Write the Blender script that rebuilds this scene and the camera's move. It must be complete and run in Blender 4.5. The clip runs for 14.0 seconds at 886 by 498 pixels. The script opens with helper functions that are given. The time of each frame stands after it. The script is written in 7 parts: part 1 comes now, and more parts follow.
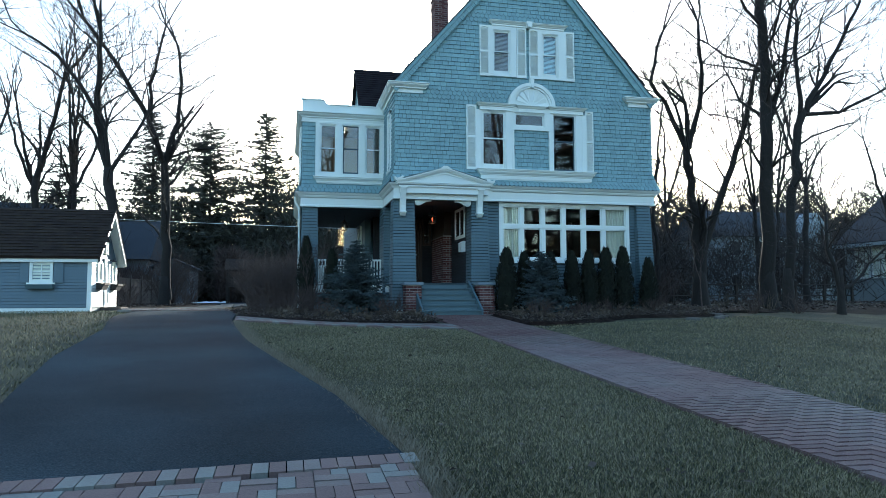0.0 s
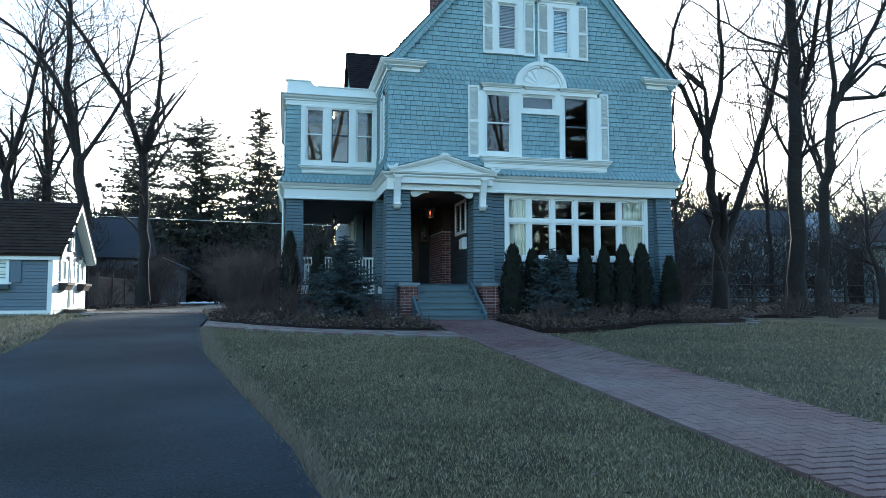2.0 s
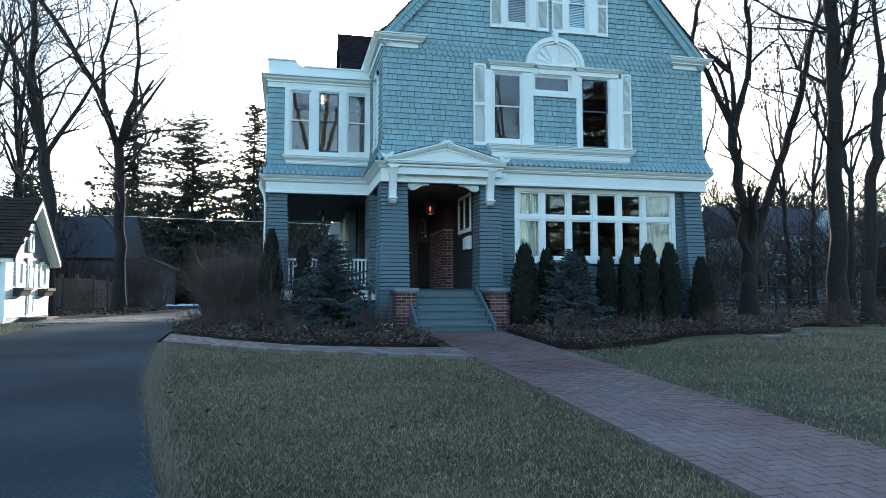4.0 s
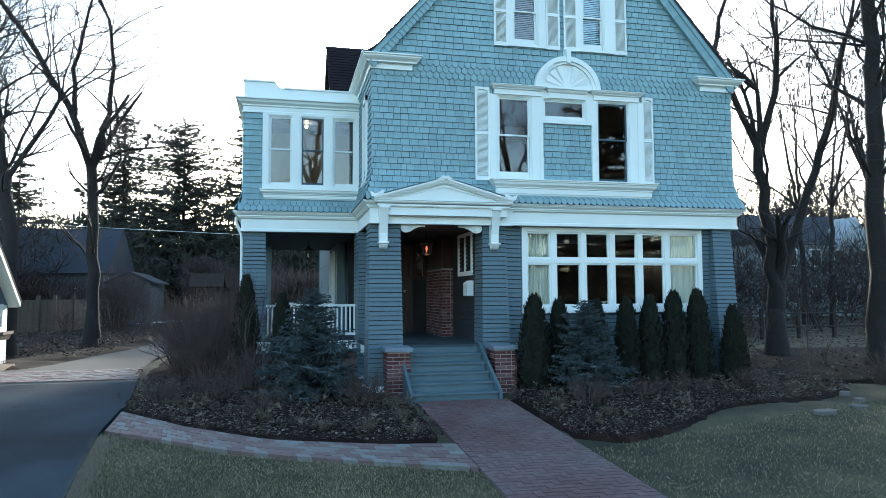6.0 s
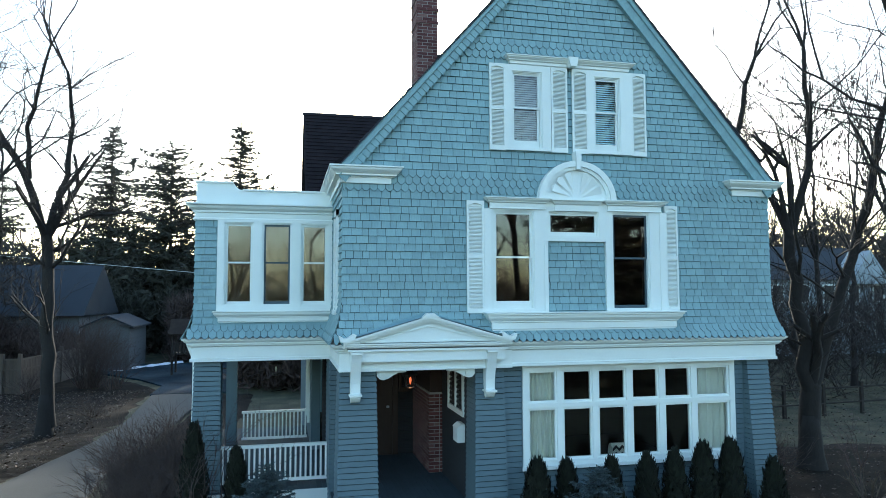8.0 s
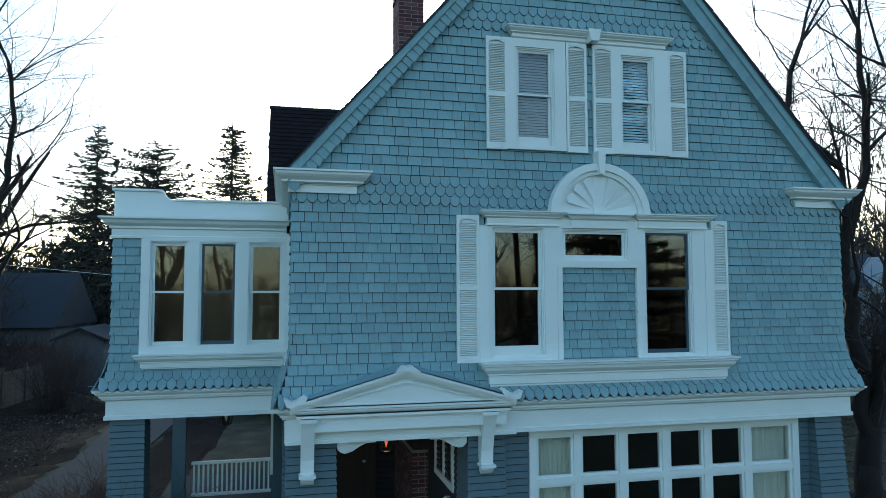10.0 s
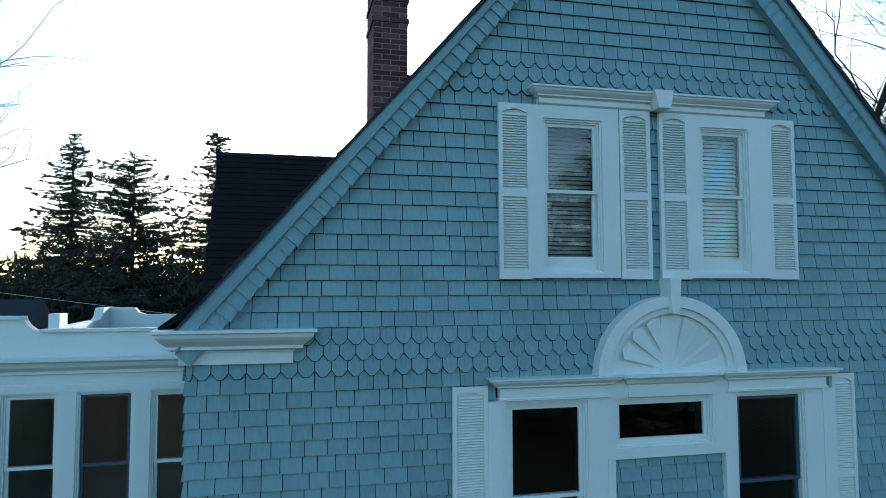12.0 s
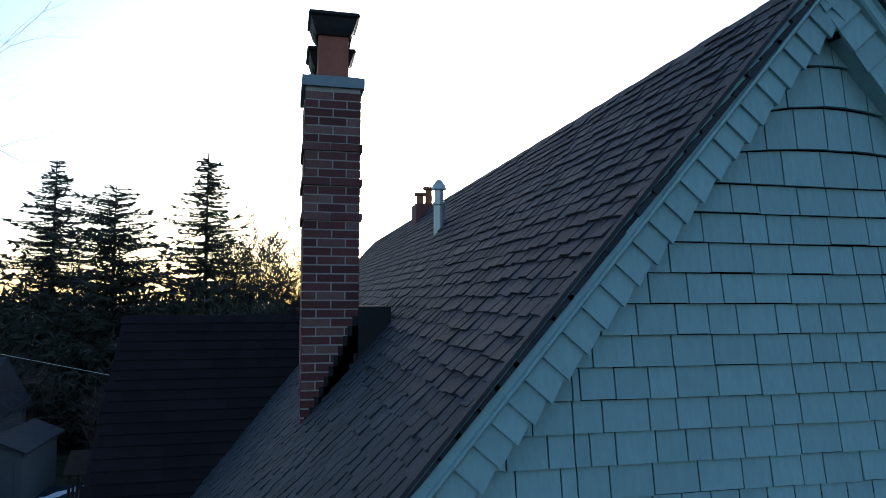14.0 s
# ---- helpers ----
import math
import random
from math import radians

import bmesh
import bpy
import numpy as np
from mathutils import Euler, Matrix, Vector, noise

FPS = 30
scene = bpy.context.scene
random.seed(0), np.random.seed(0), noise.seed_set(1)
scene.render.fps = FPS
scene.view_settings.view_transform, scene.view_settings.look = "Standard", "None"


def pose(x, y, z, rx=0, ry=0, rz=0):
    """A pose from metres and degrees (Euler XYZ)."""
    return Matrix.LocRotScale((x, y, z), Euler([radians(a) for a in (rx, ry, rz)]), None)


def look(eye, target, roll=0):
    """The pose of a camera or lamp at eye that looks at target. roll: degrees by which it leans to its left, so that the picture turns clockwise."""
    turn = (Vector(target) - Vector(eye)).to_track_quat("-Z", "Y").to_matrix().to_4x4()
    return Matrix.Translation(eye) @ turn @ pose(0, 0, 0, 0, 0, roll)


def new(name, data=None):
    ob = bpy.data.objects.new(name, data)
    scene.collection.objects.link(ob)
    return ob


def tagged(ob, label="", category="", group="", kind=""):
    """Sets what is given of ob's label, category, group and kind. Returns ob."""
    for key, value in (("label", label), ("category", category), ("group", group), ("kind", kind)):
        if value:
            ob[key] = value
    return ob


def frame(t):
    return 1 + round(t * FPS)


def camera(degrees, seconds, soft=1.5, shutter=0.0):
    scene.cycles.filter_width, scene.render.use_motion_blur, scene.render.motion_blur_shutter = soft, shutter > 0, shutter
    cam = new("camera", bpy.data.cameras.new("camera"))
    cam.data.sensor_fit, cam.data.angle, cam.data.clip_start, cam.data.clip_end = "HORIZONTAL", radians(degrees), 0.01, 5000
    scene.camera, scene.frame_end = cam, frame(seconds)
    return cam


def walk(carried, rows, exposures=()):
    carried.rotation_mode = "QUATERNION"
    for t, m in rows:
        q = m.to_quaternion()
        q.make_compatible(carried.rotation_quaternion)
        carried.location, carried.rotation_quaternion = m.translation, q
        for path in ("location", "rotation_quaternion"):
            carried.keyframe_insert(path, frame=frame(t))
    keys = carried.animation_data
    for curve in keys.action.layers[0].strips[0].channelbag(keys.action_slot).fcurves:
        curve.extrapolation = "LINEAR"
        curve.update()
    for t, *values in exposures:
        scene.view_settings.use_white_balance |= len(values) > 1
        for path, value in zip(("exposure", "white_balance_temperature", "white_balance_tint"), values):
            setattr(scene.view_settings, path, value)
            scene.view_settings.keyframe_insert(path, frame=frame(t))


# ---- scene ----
cam = camera(65.9, 14.0, soft=0.75)
PATH = [
    (0, (-0.76, -2.273, 0.463), (-0.317, -0.328, 0.605), -0.2),
    (0.5, (-0.684, -1.885, 0.465), (-0.238, 0.06, 0.607), -0.1),
    (1, (-0.579, -1.423, 0.473), (-0.133, 0.521, 0.615), -0.1),
    (1.5, (-0.47, -0.923, 0.495), (-0.022, 1.021, 0.636), -0.2),
    (2, (-0.356, -0.387, 0.528), (0.093, 1.557, 0.669), -0.1),
    (2.5, (-0.245, 0.168, 0.578), (0.205, 2.111, 0.718), -0.1),
    (3, (-0.139, 0.702, 0.605), (0.312, 2.646, 0.745), -0.1),
    (5.5, (0.319, 2.814, 1.331), (0.772, 4.758, 1.465), -0.3),
    (6, (0.462, 3.269, 1.813), (0.915, 5.212, 1.945), -0.3),
    (6.5, (0.657, 3.72, 2.576), (1.107, 5.665, 2.706), -0.2),
    (7, (0.803, 4.186, 3.407), (1.255, 6.13, 3.536), -0.3),
    (7.5, (0.991, 4.677, 4.067), (1.441, 6.621, 4.2), -0.2),
    (8, (1.155, 5.173, 4.292), (1.609, 7.116, 4.428), -0.2),
    (10.5, (2.149, 8.325, 5.108), (2.6, 10.268, 5.245), -0.2),
    (11, (2.311, 9.032, 5.491), (2.77, 10.974, 5.627), -0.0),
    (11.5, (2.506, 9.763, 5.983), (2.968, 11.705, 6.109), -0.1),
    (12, (2.698, 10.517, 6.58), (3.163, 12.458, 6.708), -0.2),
    (12.5, (2.892, 11.225, 7.156), (3.355, 13.166, 7.289), -0.2),
    (13, (3.145, 11.991, 7.777), (3.597, 13.933, 7.933), -0.1),
    (13.5, (3.421, 12.715, 8.542), (3.864, 14.659, 8.694), -0.3),
    (13.8, (3.564, 13.151, 9.023), (4.011, 15.095, 9.167), -0.1),
    (14, (3.657, 13.458, 9.346), (4.11, 15.401, 9.489), 0.1),
]
EXPOSURE = [(0, 2.10, 5400, 5), (3, 2.36, 5500, 7), (5.5, 2.52, 5720, 8), (6.5, 2.68, 5720, 7), (8, 2.42, 5660, 5), (10.5, 1.45, 5300, 3), (12.5, 1.34, 5080, 2), (14, 0.95, 5080, 9)]
walk(cam, [(t, look(eye, target, roll)) for t, eye, target, roll in PATH], EXPOSURE)

# ---- light ----
SUN_AZ, SUN_EL = radians(15.6), radians(9.3)          # azimuth from +y towards +x
world = bpy.data.worlds.new("world")
scene.world = world
world.use_nodes = True
wn = world.node_tree
sky = wn.nodes.new("ShaderNodeTexSky")
sky.sky_type, sky.sun_disc = "NISHITA", False
sky.sun_elevation, sky.sun_rotation = SUN_EL, SUN_AZ
sky.air_density, sky.dust_density, sky.ozone_density = 1.0, 1.5, 1.0
wn.links.new(sky.outputs[0], wn.nodes["Background"].inputs[0])
wn.nodes["Background"].inputs[1].default_value = 0.15
sun = new("sun", bpy.data.lights.new("sun", "SUN"))
sun.data.energy, sun.data.angle, sun.data.color = 2.0, radians(0.6), (1.0, 0.86, 0.68)
to_sun = Vector((math.sin(SUN_AZ) * math.cos(SUN_EL), math.cos(SUN_AZ) * math.cos(SUN_EL), math.sin(SUN_EL)))
sun.matrix_basis = look((0, 0, 40), Vector((0, 0, 40)) - to_sun)


# ---- materials ----
def material(name, color, rough=0.8, spread=0.12, fine=60.0, coarse=3.0, bump=0.15, vary=0.12, metal=0.0,
             stretch=(1, 1, 1), other=None, other_at=(0.45, 0.7), spec=0.35):
    """A painted or natural surface: grain and broad stains over a base colour, a difference from piece to piece, and a fine relief."""
    m = bpy.data.materials.new(name)
    m.use_nodes = True
    t = m.node_tree
    n, link = t.nodes, t.links.new
    bsdf = n["Principled BSDF"]
    bsdf.inputs["Roughness"].default_value = rough
    bsdf.inputs["Metallic"].default_value = metal
    bsdf.inputs["Specular IOR Level"].default_value = spec
    geo, info = n.new("ShaderNodeNewGeometry"), n.new("ShaderNodeObjectInfo")
    mapping = n.new("ShaderNodeMapping")
    mapping.inputs["Scale"].default_value = stretch
    link(geo.outputs["Position"], mapping.inputs["Vector"])
    noises = []
    for scale, detail in ((fine, 3.0), (coarse, 4.0)):
        tex = n.new("ShaderNodeTexNoise")
        tex.inputs["Scale"].default_value, tex.inputs["Detail"].default_value = scale, detail
        link(mapping.outputs[0], tex.inputs["Vector"])
        noises.append(tex.outputs["Fac"])

    def maths(op, a, b):
        node = n.new("ShaderNodeMath")
        node.operation = op
        for socket, value in zip(node.inputs, (a, b)):
            if isinstance(value, (int, float)):
                socket.default_value = value
            else:
                link(value, socket)
        return node.outputs[0]

    piece = maths("FRACT", maths("ADD", geo.outputs["Random Per Island"], info.outputs["Random"]), 0.0)
    value = maths("ADD", maths("MULTIPLY", maths("SUBTRACT", noises[0], 0.5), 2 * spread),
                  maths("MULTIPLY", maths("SUBTRACT", noises[1], 0.5), 2.5 * spread))
    value = maths("ADD", value, maths("MULTIPLY", maths("SUBTRACT", piece, 0.5), 2 * vary))
    value = maths("ADD", value, 1.0)
    hsv = n.new("ShaderNodeHueSaturation")
    hsv.inputs["Color"].default_value = (*color, 1)
    if other:
        mix, ramp = n.new("ShaderNodeMix"), n.new("ShaderNodeMapRange")
        mix.data_type = "RGBA"
        ramp.inputs["From Min"].default_value, ramp.inputs["From Max"].default_value = other_at
        both = maths("ADD", maths("MULTIPLY", noises[1], 0.6), maths("MULTIPLY", noises[0], 0.4))
        if vary > 0.2:
            both = maths("ADD", maths("MULTIPLY", both, 0.5), maths("MULTIPLY", piece, 0.5))
        link(both, ramp.inputs["Value"])
        link(ramp.outputs[0], mix.inputs["Factor"])
        mix.inputs["A"].default_value, mix.inputs["B"].default_value = (*color, 1), (*other, 1)
        link(mix.outputs["Result"], hsv.inputs["Color"])
    link(value, hsv.inputs["Value"])
    link(hsv.outputs[0], bsdf.inputs["Base Color"])
    if bump:
        b = n.new("ShaderNodeBump")
        b.inputs["Strength"].default_value, b.inputs["Distance"].default_value = bump, 0.01
        link(noises[0], b.inputs["Height"])
        link(b.outputs[0], bsdf.inputs["Normal"])
    return m


def glass_material(name, tint=(1, 1, 1)):
    m = bpy.data.materials.new(name)
    m.use_nodes = True
    bsdf = m.node_tree.nodes["Principled BSDF"]
    bsdf.inputs["Base Color"].default_value = (*tint, 1)
    bsdf.inputs["Roughness"].default_value = 0.0
    bsdf.inputs["IOR"].default_value = 1.5
    bsdf.inputs["Transmission Weight"].default_value = 1.0
    return m


def glow_material(name, color, strength):
    m = bpy.data.materials.new(name)
    m.use_nodes = True
    bsdf = m.node_tree.nodes["Principled BSDF"]
    bsdf.inputs["Base Color"].default_value = (*color, 1)
    bsdf.inputs["Emission Color"].default_value = (*color, 1)
    bsdf.inputs["Emission Strength"].default_value = strength
    return m


BLUE = material("blue_shingle_paint", (0.218, 0.332, 0.350), 0.65, 0.14, 45, 1.4, 0.30, 0.08, stretch=(1, 1, 0.25))
CLAP = material("blue_clapboard_paint", (0.092, 0.137, 0.157), 0.6, 0.08, 40, 1.2, 0.12, 0.05, stretch=(0.3, 0.3, 1))
WHITE = material("white_trim_paint", (0.71, 0.755, 0.72), 0.5, 0.05, 50, 1.5, 0.06, 0.02)
STEP = material("blue_step_paint", (0.078, 0.122, 0.141), 0.5, 0.10, 30, 2.5, 0.08, 0.05)
DARK_SASH = material("dark_sash_paint", (0.05, 0.08, 0.10), 0.5, 0.08, 40, 3, 0.05, 0.02)
ROOF = material("charcoal_asphalt_shingle", (0.030, 0.033, 0.043), 0.78, 0.35, 240, 3, 0.6, 0.25, spec=0.35)
DARKROOF = material("black_shingle", (0.013, 0.010, 0.012), 0.95, 0.2, 200, 2, 0.3, 0.15, spec=0.15)
# Near-black backing; seen between boards and shingles it stands in for lap shadows.
GAPSHADE = material("gap_shade_backing", (0.010, 0.012, 0.014), 0.95, 0.15, 60, 2, 0.2, 0.0)
BROWN_ROOF = material("brown_weathered_shingle", (0.020, 0.012, 0.009), 0.95, 0.3, 120, 3, 0.5, 0.12, other=(0.028, 0.021, 0.013))
BRICK = material("red_brick", (0.098, 0.034, 0.033), 0.85, 0.25, 60, 3, 0.4, 0.35, other=(0.13, 0.08, 0.07), other_at=(0.55, 0.8))
MORTAR = material("pale_mortar", (0.30, 0.28, 0.26), 0.95, 0.15, 90, 5, 0.4, 0.0)
PAVER = material("clay_paver", (0.112, 0.064, 0.063), 0.8, 0.18, 70, 0.5, 0.3, 0.12, other=(0.138, 0.114, 0.110), other_at=(0.42, 0.60))
APRONBRICK = material("weathered_apron_brick", (0.150, 0.105, 0.098), 0.8, 0.18, 70, 0.8, 0.3, 0.22, other=(0.138, 0.146, 0.136), other_at=(0.45, 0.70))
JOINT = material("sandy_joint", (0.075, 0.065, 0.058), 0.95, 0.2, 120, 3, 0.4, 0.0)
STONE = material("stepping_stone", (0.10, 0.098, 0.090), 0.85, 0.25, 50, 4, 0.4, 0.1)
SLATE = material("bluestone_cap", (0.16, 0.20, 0.23), 0.7, 0.15, 50, 4, 0.3, 0.05)
ASPHALT = material("asphalt", (0.016, 0.029, 0.039), 0.80, 0.90, 75, 0.35, 1.0, 0.0, spec=0.06, other=(0.024, 0.038, 0.048), other_at=(0.44, 0.64))
SNOW = material("old_snow", (0.75, 0.78, 0.82), 0.7, 0.08, 20, 2, 0.4, 0.0)
CONCRETE = material("old_concrete", (0.046, 0.049, 0.046), 0.85, 0.15, 80, 1.0, 0.3, 0.08)
GROUND = material("lawn_soil", (0.024, 0.027, 0.013), 0.95, 0.45, 40, 1.0, 1.0, 0.0, other=(0.062, 0.058, 0.030), other_at=(0.42, 0.62))
LITTER = material("leaf_litter", (0.010, 0.0075, 0.0055), 0.95, 0.4, 25, 1.2, 1.0, 0.0, spec=0.1, other=(0.021, 0.016, 0.010), other_at=(0.5, 0.65))
MULCH = material("dark_mulch", (0.014, 0.0085, 0.007), 0.95, 0.4, 50, 2.0, 1.0, 0.0, spec=0.1, other=(0.032, 0.021, 0.016), other_at=(0.52, 0.66))
BARK = material("dark_bark", (0.024, 0.021, 0.019), 0.95, 0.25, 30, 2, 0.8, 0.0, stretch=(1, 1, 0.25))
TWIG = material("bare_twig", (0.040, 0.033, 0.029), 0.9, 0.2, 20, 2, 0.0, 0.0)
GRASS = material("winter_grass_blade", (0.098, 0.096, 0.044), 0.8, 0.22, 30, 0.8, 0.0, 0.75, other=(0.24, 0.21, 0.135), other_at=(0.45, 0.75), spec=0.15)
DRY = material("dry_stalk", (0.085, 0.066, 0.048), 0.85, 0.2, 30, 1, 0.0, 0.35)
STRAW = material("dead_grass", (0.19, 0.165, 0.12), 0.85, 0.15, 30, 1, 0.0, 0.2)
ARBOR = material("arborvitae_leaf", (0.008, 0.011, 0.006), 0.8, 0.2, 30, 3, 0.0, 0.35)
SPRUCE = material("blue_spruce_needle", (0.048, 0.066, 0.070), 0.8, 0.2, 30, 3, 0.0, 0.3)
FIRLEAF = material("fir_needle", (0.034, 0.034, 0.024), 0.85, 0.2, 5, 0.5, 0.0, 0.3)
SHRUB = material("brown_shrub_twig", (0.062, 0.044, 0.038), 0.9, 0.2, 20, 2, 0.0, 0.2)
DEADLEAF = material("dead_leaf", (0.036, 0.023, 0.015), 0.85, 0.2, 30, 2, 0.0, 0.45, other=(0.135, 0.115, 0.100), other_at=(0.5, 0.8))
FENCE = material("weathered_fence_board", (0.100, 0.080, 0.066), 0.9, 0.2, 30, 2, 0.3, 0.15, stretch=(1, 1, 0.15))
# Near black: the dimness of the rooms is put into the plaster colour.
INNER = material("dimmed_plaster", (0.035, 0.030, 0.026), 0.9, 0.05, 30, 1, 0.05, 0.0)
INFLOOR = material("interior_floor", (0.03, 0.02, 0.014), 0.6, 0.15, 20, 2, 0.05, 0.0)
CURTAIN = material("cream_curtain", (0.66, 0.70, 0.60), 0.9, 0.06, 60, 3, 0.05, 0.0)
BLIND = material("white_blind", (0.27, 0.30, 0.29), 0.6, 0.04, 40, 3, 0.0, 0.03)
BLUEBLIND = material("blue_blind", (0.55, 0.80, 0.86), 0.6, 0.04, 40, 3, 0.0, 0.03)
PALE = material("pale_house_paint", (0.26, 0.30, 0.32), 0.8, 0.06, 20, 0.7, 0.0, 0.05)
DARKWOOD = material("dark_old_wood", (0.030, 0.024, 0.020), 0.9, 0.2, 20, 2, 0.2, 0.1)
CREAM = material("cream_wall_paint", (0.32, 0.28, 0.20), 0.9, 0.05, 30, 1, 0.05, 0.0)
IRON = material("black_iron", (0.018, 0.016, 0.015), 0.5, 0.15, 40, 4, 0.1, 0.0, spec=0.5)
FLUE = material("clay_flue", (0.24, 0.085, 0.055), 0.8, 0.15, 40, 4, 0.2, 0.0)
COPPER = material("dark_metal_cap", (0.018, 0.017, 0.018), 0.8, 0.2, 30, 4, 0.1, 0.0, metal=0.3)
METAL = material("galvanised_pipe", (0.42, 0.43, 0.44), 0.4, 0.1, 40, 4, 0.05, 0.0, metal=0.6)
MEMBRANE = material("pale_roof_membrane", (0.10, 0.125, 0.135), 0.5, 0.35, 14, 1.1, 0.3, 0.0, other=(0.21, 0.205, 0.19), other_at=(0.47, 0.58))
# Darker copies of the clapboard and step paints: porch shade put into the colour.
PORCHWALL = material("shaded_porch_wall", (0.025, 0.028, 0.032), 0.75, 0.08, 40, 1.2, 0.12, 0.05, stretch=(0.3, 0.3, 1))
PORCHFLOOR = material("shaded_porch_floor", (0.046, 0.064, 0.074), 0.85, 0.15, 30, 2.5, 0.08, 0.05, spec=0.15)
PORCHCEIL = material("porch_ceiling", (0.060, 0.064, 0.066), 0.7, 0.06, 30, 2, 0.05, 0.0)
DOORWOOD = material("dark_door_wood", (0.035, 0.020, 0.014), 0.45, 0.2, 20, 3, 0.1, 0.0, stretch=(1, 1, 0.2))
SHEDBLUE = material("shed_clapboard_paint", (0.115, 0.158, 0.190), 0.65, 0.08, 40, 1.5, 0.1, 0.06, stretch=(0.3, 0.3, 1))
FARWALL = material("far_house_paint", (0.10, 0.105, 0.11), 0.8, 0.06, 20, 0.7, 0.0, 0.05)
FARROOF = material("far_house_roof", (0.026, 0.031, 0.039), 0.95, 0.15, 15, 0.8, 0.0, 0.0)
GLASS = glass_material("window_glass")
BULB = glow_material("lamp_bulb", (1.0, 0.16, 0.05), 0.25)


# ---- building helpers ----
class Shape:
    """Faces gathered into one mesh."""

    def __init__(self, turn=None):
        self.v, self.f, self.turn = [], [], turn

    def add(self, verts, faces):
        k = len(self.v)
        if self.turn:
            verts = [tuple(self.turn @ Vector(p)) for p in verts]
        self.v += verts
        self.f += [tuple(k + i for i in q) for q in faces]

    def hexa(self, lo, hi):
        """A block between two rings of four corners."""
        self.add(list(lo) + list(hi), [(3, 2, 1, 0), (4, 5, 6, 7), (0, 1, 5, 4), (1, 2, 6, 5), (2, 3, 7, 6), (3, 0, 4, 7)])

    def box(self, x0, x1, y0, y1, z0, z1):
        self.hexa([(x0, y0, z0), (x1, y0, z0), (x1, y1, z0), (x0, y1, z0)], [(x0, y0, z1), (x1, y0, z1), (x1, y1, z1), (x0, y1, z1)])

    def prism(self, poly, axis, a, b):
        n = len(poly)
        put = {"x": lambda p, c: (c, p[0], p[1]), "y": lambda p, c: (p[0], c, p[1]), "z": lambda p, c: (p[0], p[1], c)}[axis]
        self.add([put(p, a) for p in poly] + [put(p, b) for p in poly],
                 [tuple(range(n))[::-1], tuple(range(n, 2 * n))] + [(i, (i + 1) % n, n + (i + 1) % n, n + i) for i in range(n)])

    def tube(self, p, q, r0, r1, n=6, caps=False):
        p, q = Vector(p), Vector(q)
        d = (q - p)
        if d.length < 1e-6:
            return
        d.normalize()
        u = d.orthogonal().normalized()
        w = d.cross(u)
        ring = lambda c, r: [tuple(c + r * (math.cos(6.28319 * i / n) * u + math.sin(6.28319 * i / n) * w)) for i in range(n)]
        faces = [(i, (i + 1) % n, n + (i + 1) % n, n + i) for i in range(n)]
        if caps:
            faces += [tuple(range(n))[::-1], tuple(range(n, 2 * n))]
        self.add(ring(p, r0) + ring(q, r1), faces)

    def lathe(self, profile, x, y, n=12):
        verts = [(x + r * math.cos(6.28319 * i / n), y + r * math.sin(6.28319 * i / n), z) for r, z in profile for i in range(n)]
        faces = [(k * n + i, k * n + (i + 1) % n, (k + 1) * n + (i + 1) % n, (k + 1) * n + i) for k in range(len(profile) - 1) for i in range(n)]
        self.add(verts, faces + [tuple(range(n))[::-1], tuple(range(len(verts) - n, len(verts)))])

    def line(self, pts, r, n=5):
        """One connected tube along points."""
        rings = []
        for k, p in enumerate(pts):
            d = (Vector(pts[min(k + 1, len(pts) - 1)]) - Vector(pts[max(k - 1, 0)])).normalized()
            u = d.orthogonal().normalized()
            w = d.cross(u)
            rings += [tuple(Vector(p) + r * (math.cos(6.28319 * i / n) * u + math.sin(6.28319 * i / n) * w)) for i in range(n)]
        self.add(rings, [(k * n + i, k * n + (i + 1) % n, (k + 1) * n + (i + 1) % n, (k + 1) * n + i) for k in range(len(pts) - 1) for i in range(n)])

    def mesh(self, name, mat):
        me = bpy.data.meshes.new(name)
        me.from_pydata(self.v, [], self.f)
        me.materials.append(mat)
        return me


BASE = {}


def hang(ob, parent):
    ob.parent = parent
    ob.matrix_parent_inverse = Matrix.Translation(-BASE.get(parent.name, Vector((0, 0, 0))))
    return ob


def thing(name, at, label, category, group=""):
    ob = new(name)
    ob.location, ob.empty_display_size = at, 0.2
    BASE[ob.name] = Vector(at)
    return tagged(ob, label, category, group)


def part(name, shape, mat, parent=None, label="", kind="", smooth=False):
    me = shape.mesh(name, mat)
    if smooth:
        me.polygons.foreach_set("use_smooth", [True] * len(me.polygons))
    ob = new(name, me)
    if parent:
        hang(ob, parent)
    return tagged(ob, label, kind=kind)


def setting(name, shape, mat, label, category):
    return tagged(part(name, shape, mat), label, category, kind="structure")


def piece(name, mesh, at, parent, turn=0.0, axis="Z"):
    """One of many alike pieces, on shared mesh data."""
    ob = new(name, mesh)
    hang(ob, parent)
    ob.location = at
    if turn:
        ob.rotation_euler["XYZ".index(axis)] = turn
    return ob


def ground_z(y):
    return -0.70 + 0.047 * min(y, 15.0) + 0.016 * (min(max(y, 15.0), 20.0) - 15.0)


# ---- the house ----
CX, APEX, PITCH = 5.90, 10.79, 1.165                   # ridge line and slope of the main roof
X0, X1, YF, YB = 2.04, 9.72, 15.86, 31.0               # the main block's upper walls
FLOOR = 0.86                                           # porch floor
house = thing("house", (5.9, 15.86, 0), "large blue-grey shingled house with white trim and steep gable", "house")
rng = random.Random(4)


def roof_z(x):
    return APEX - PITCH * abs(x - CX)


def flare(z, foot=3.54, top=4.35, out=0.19):
    return out * max(0.0, (top - z) / (top - foot)) ** 2


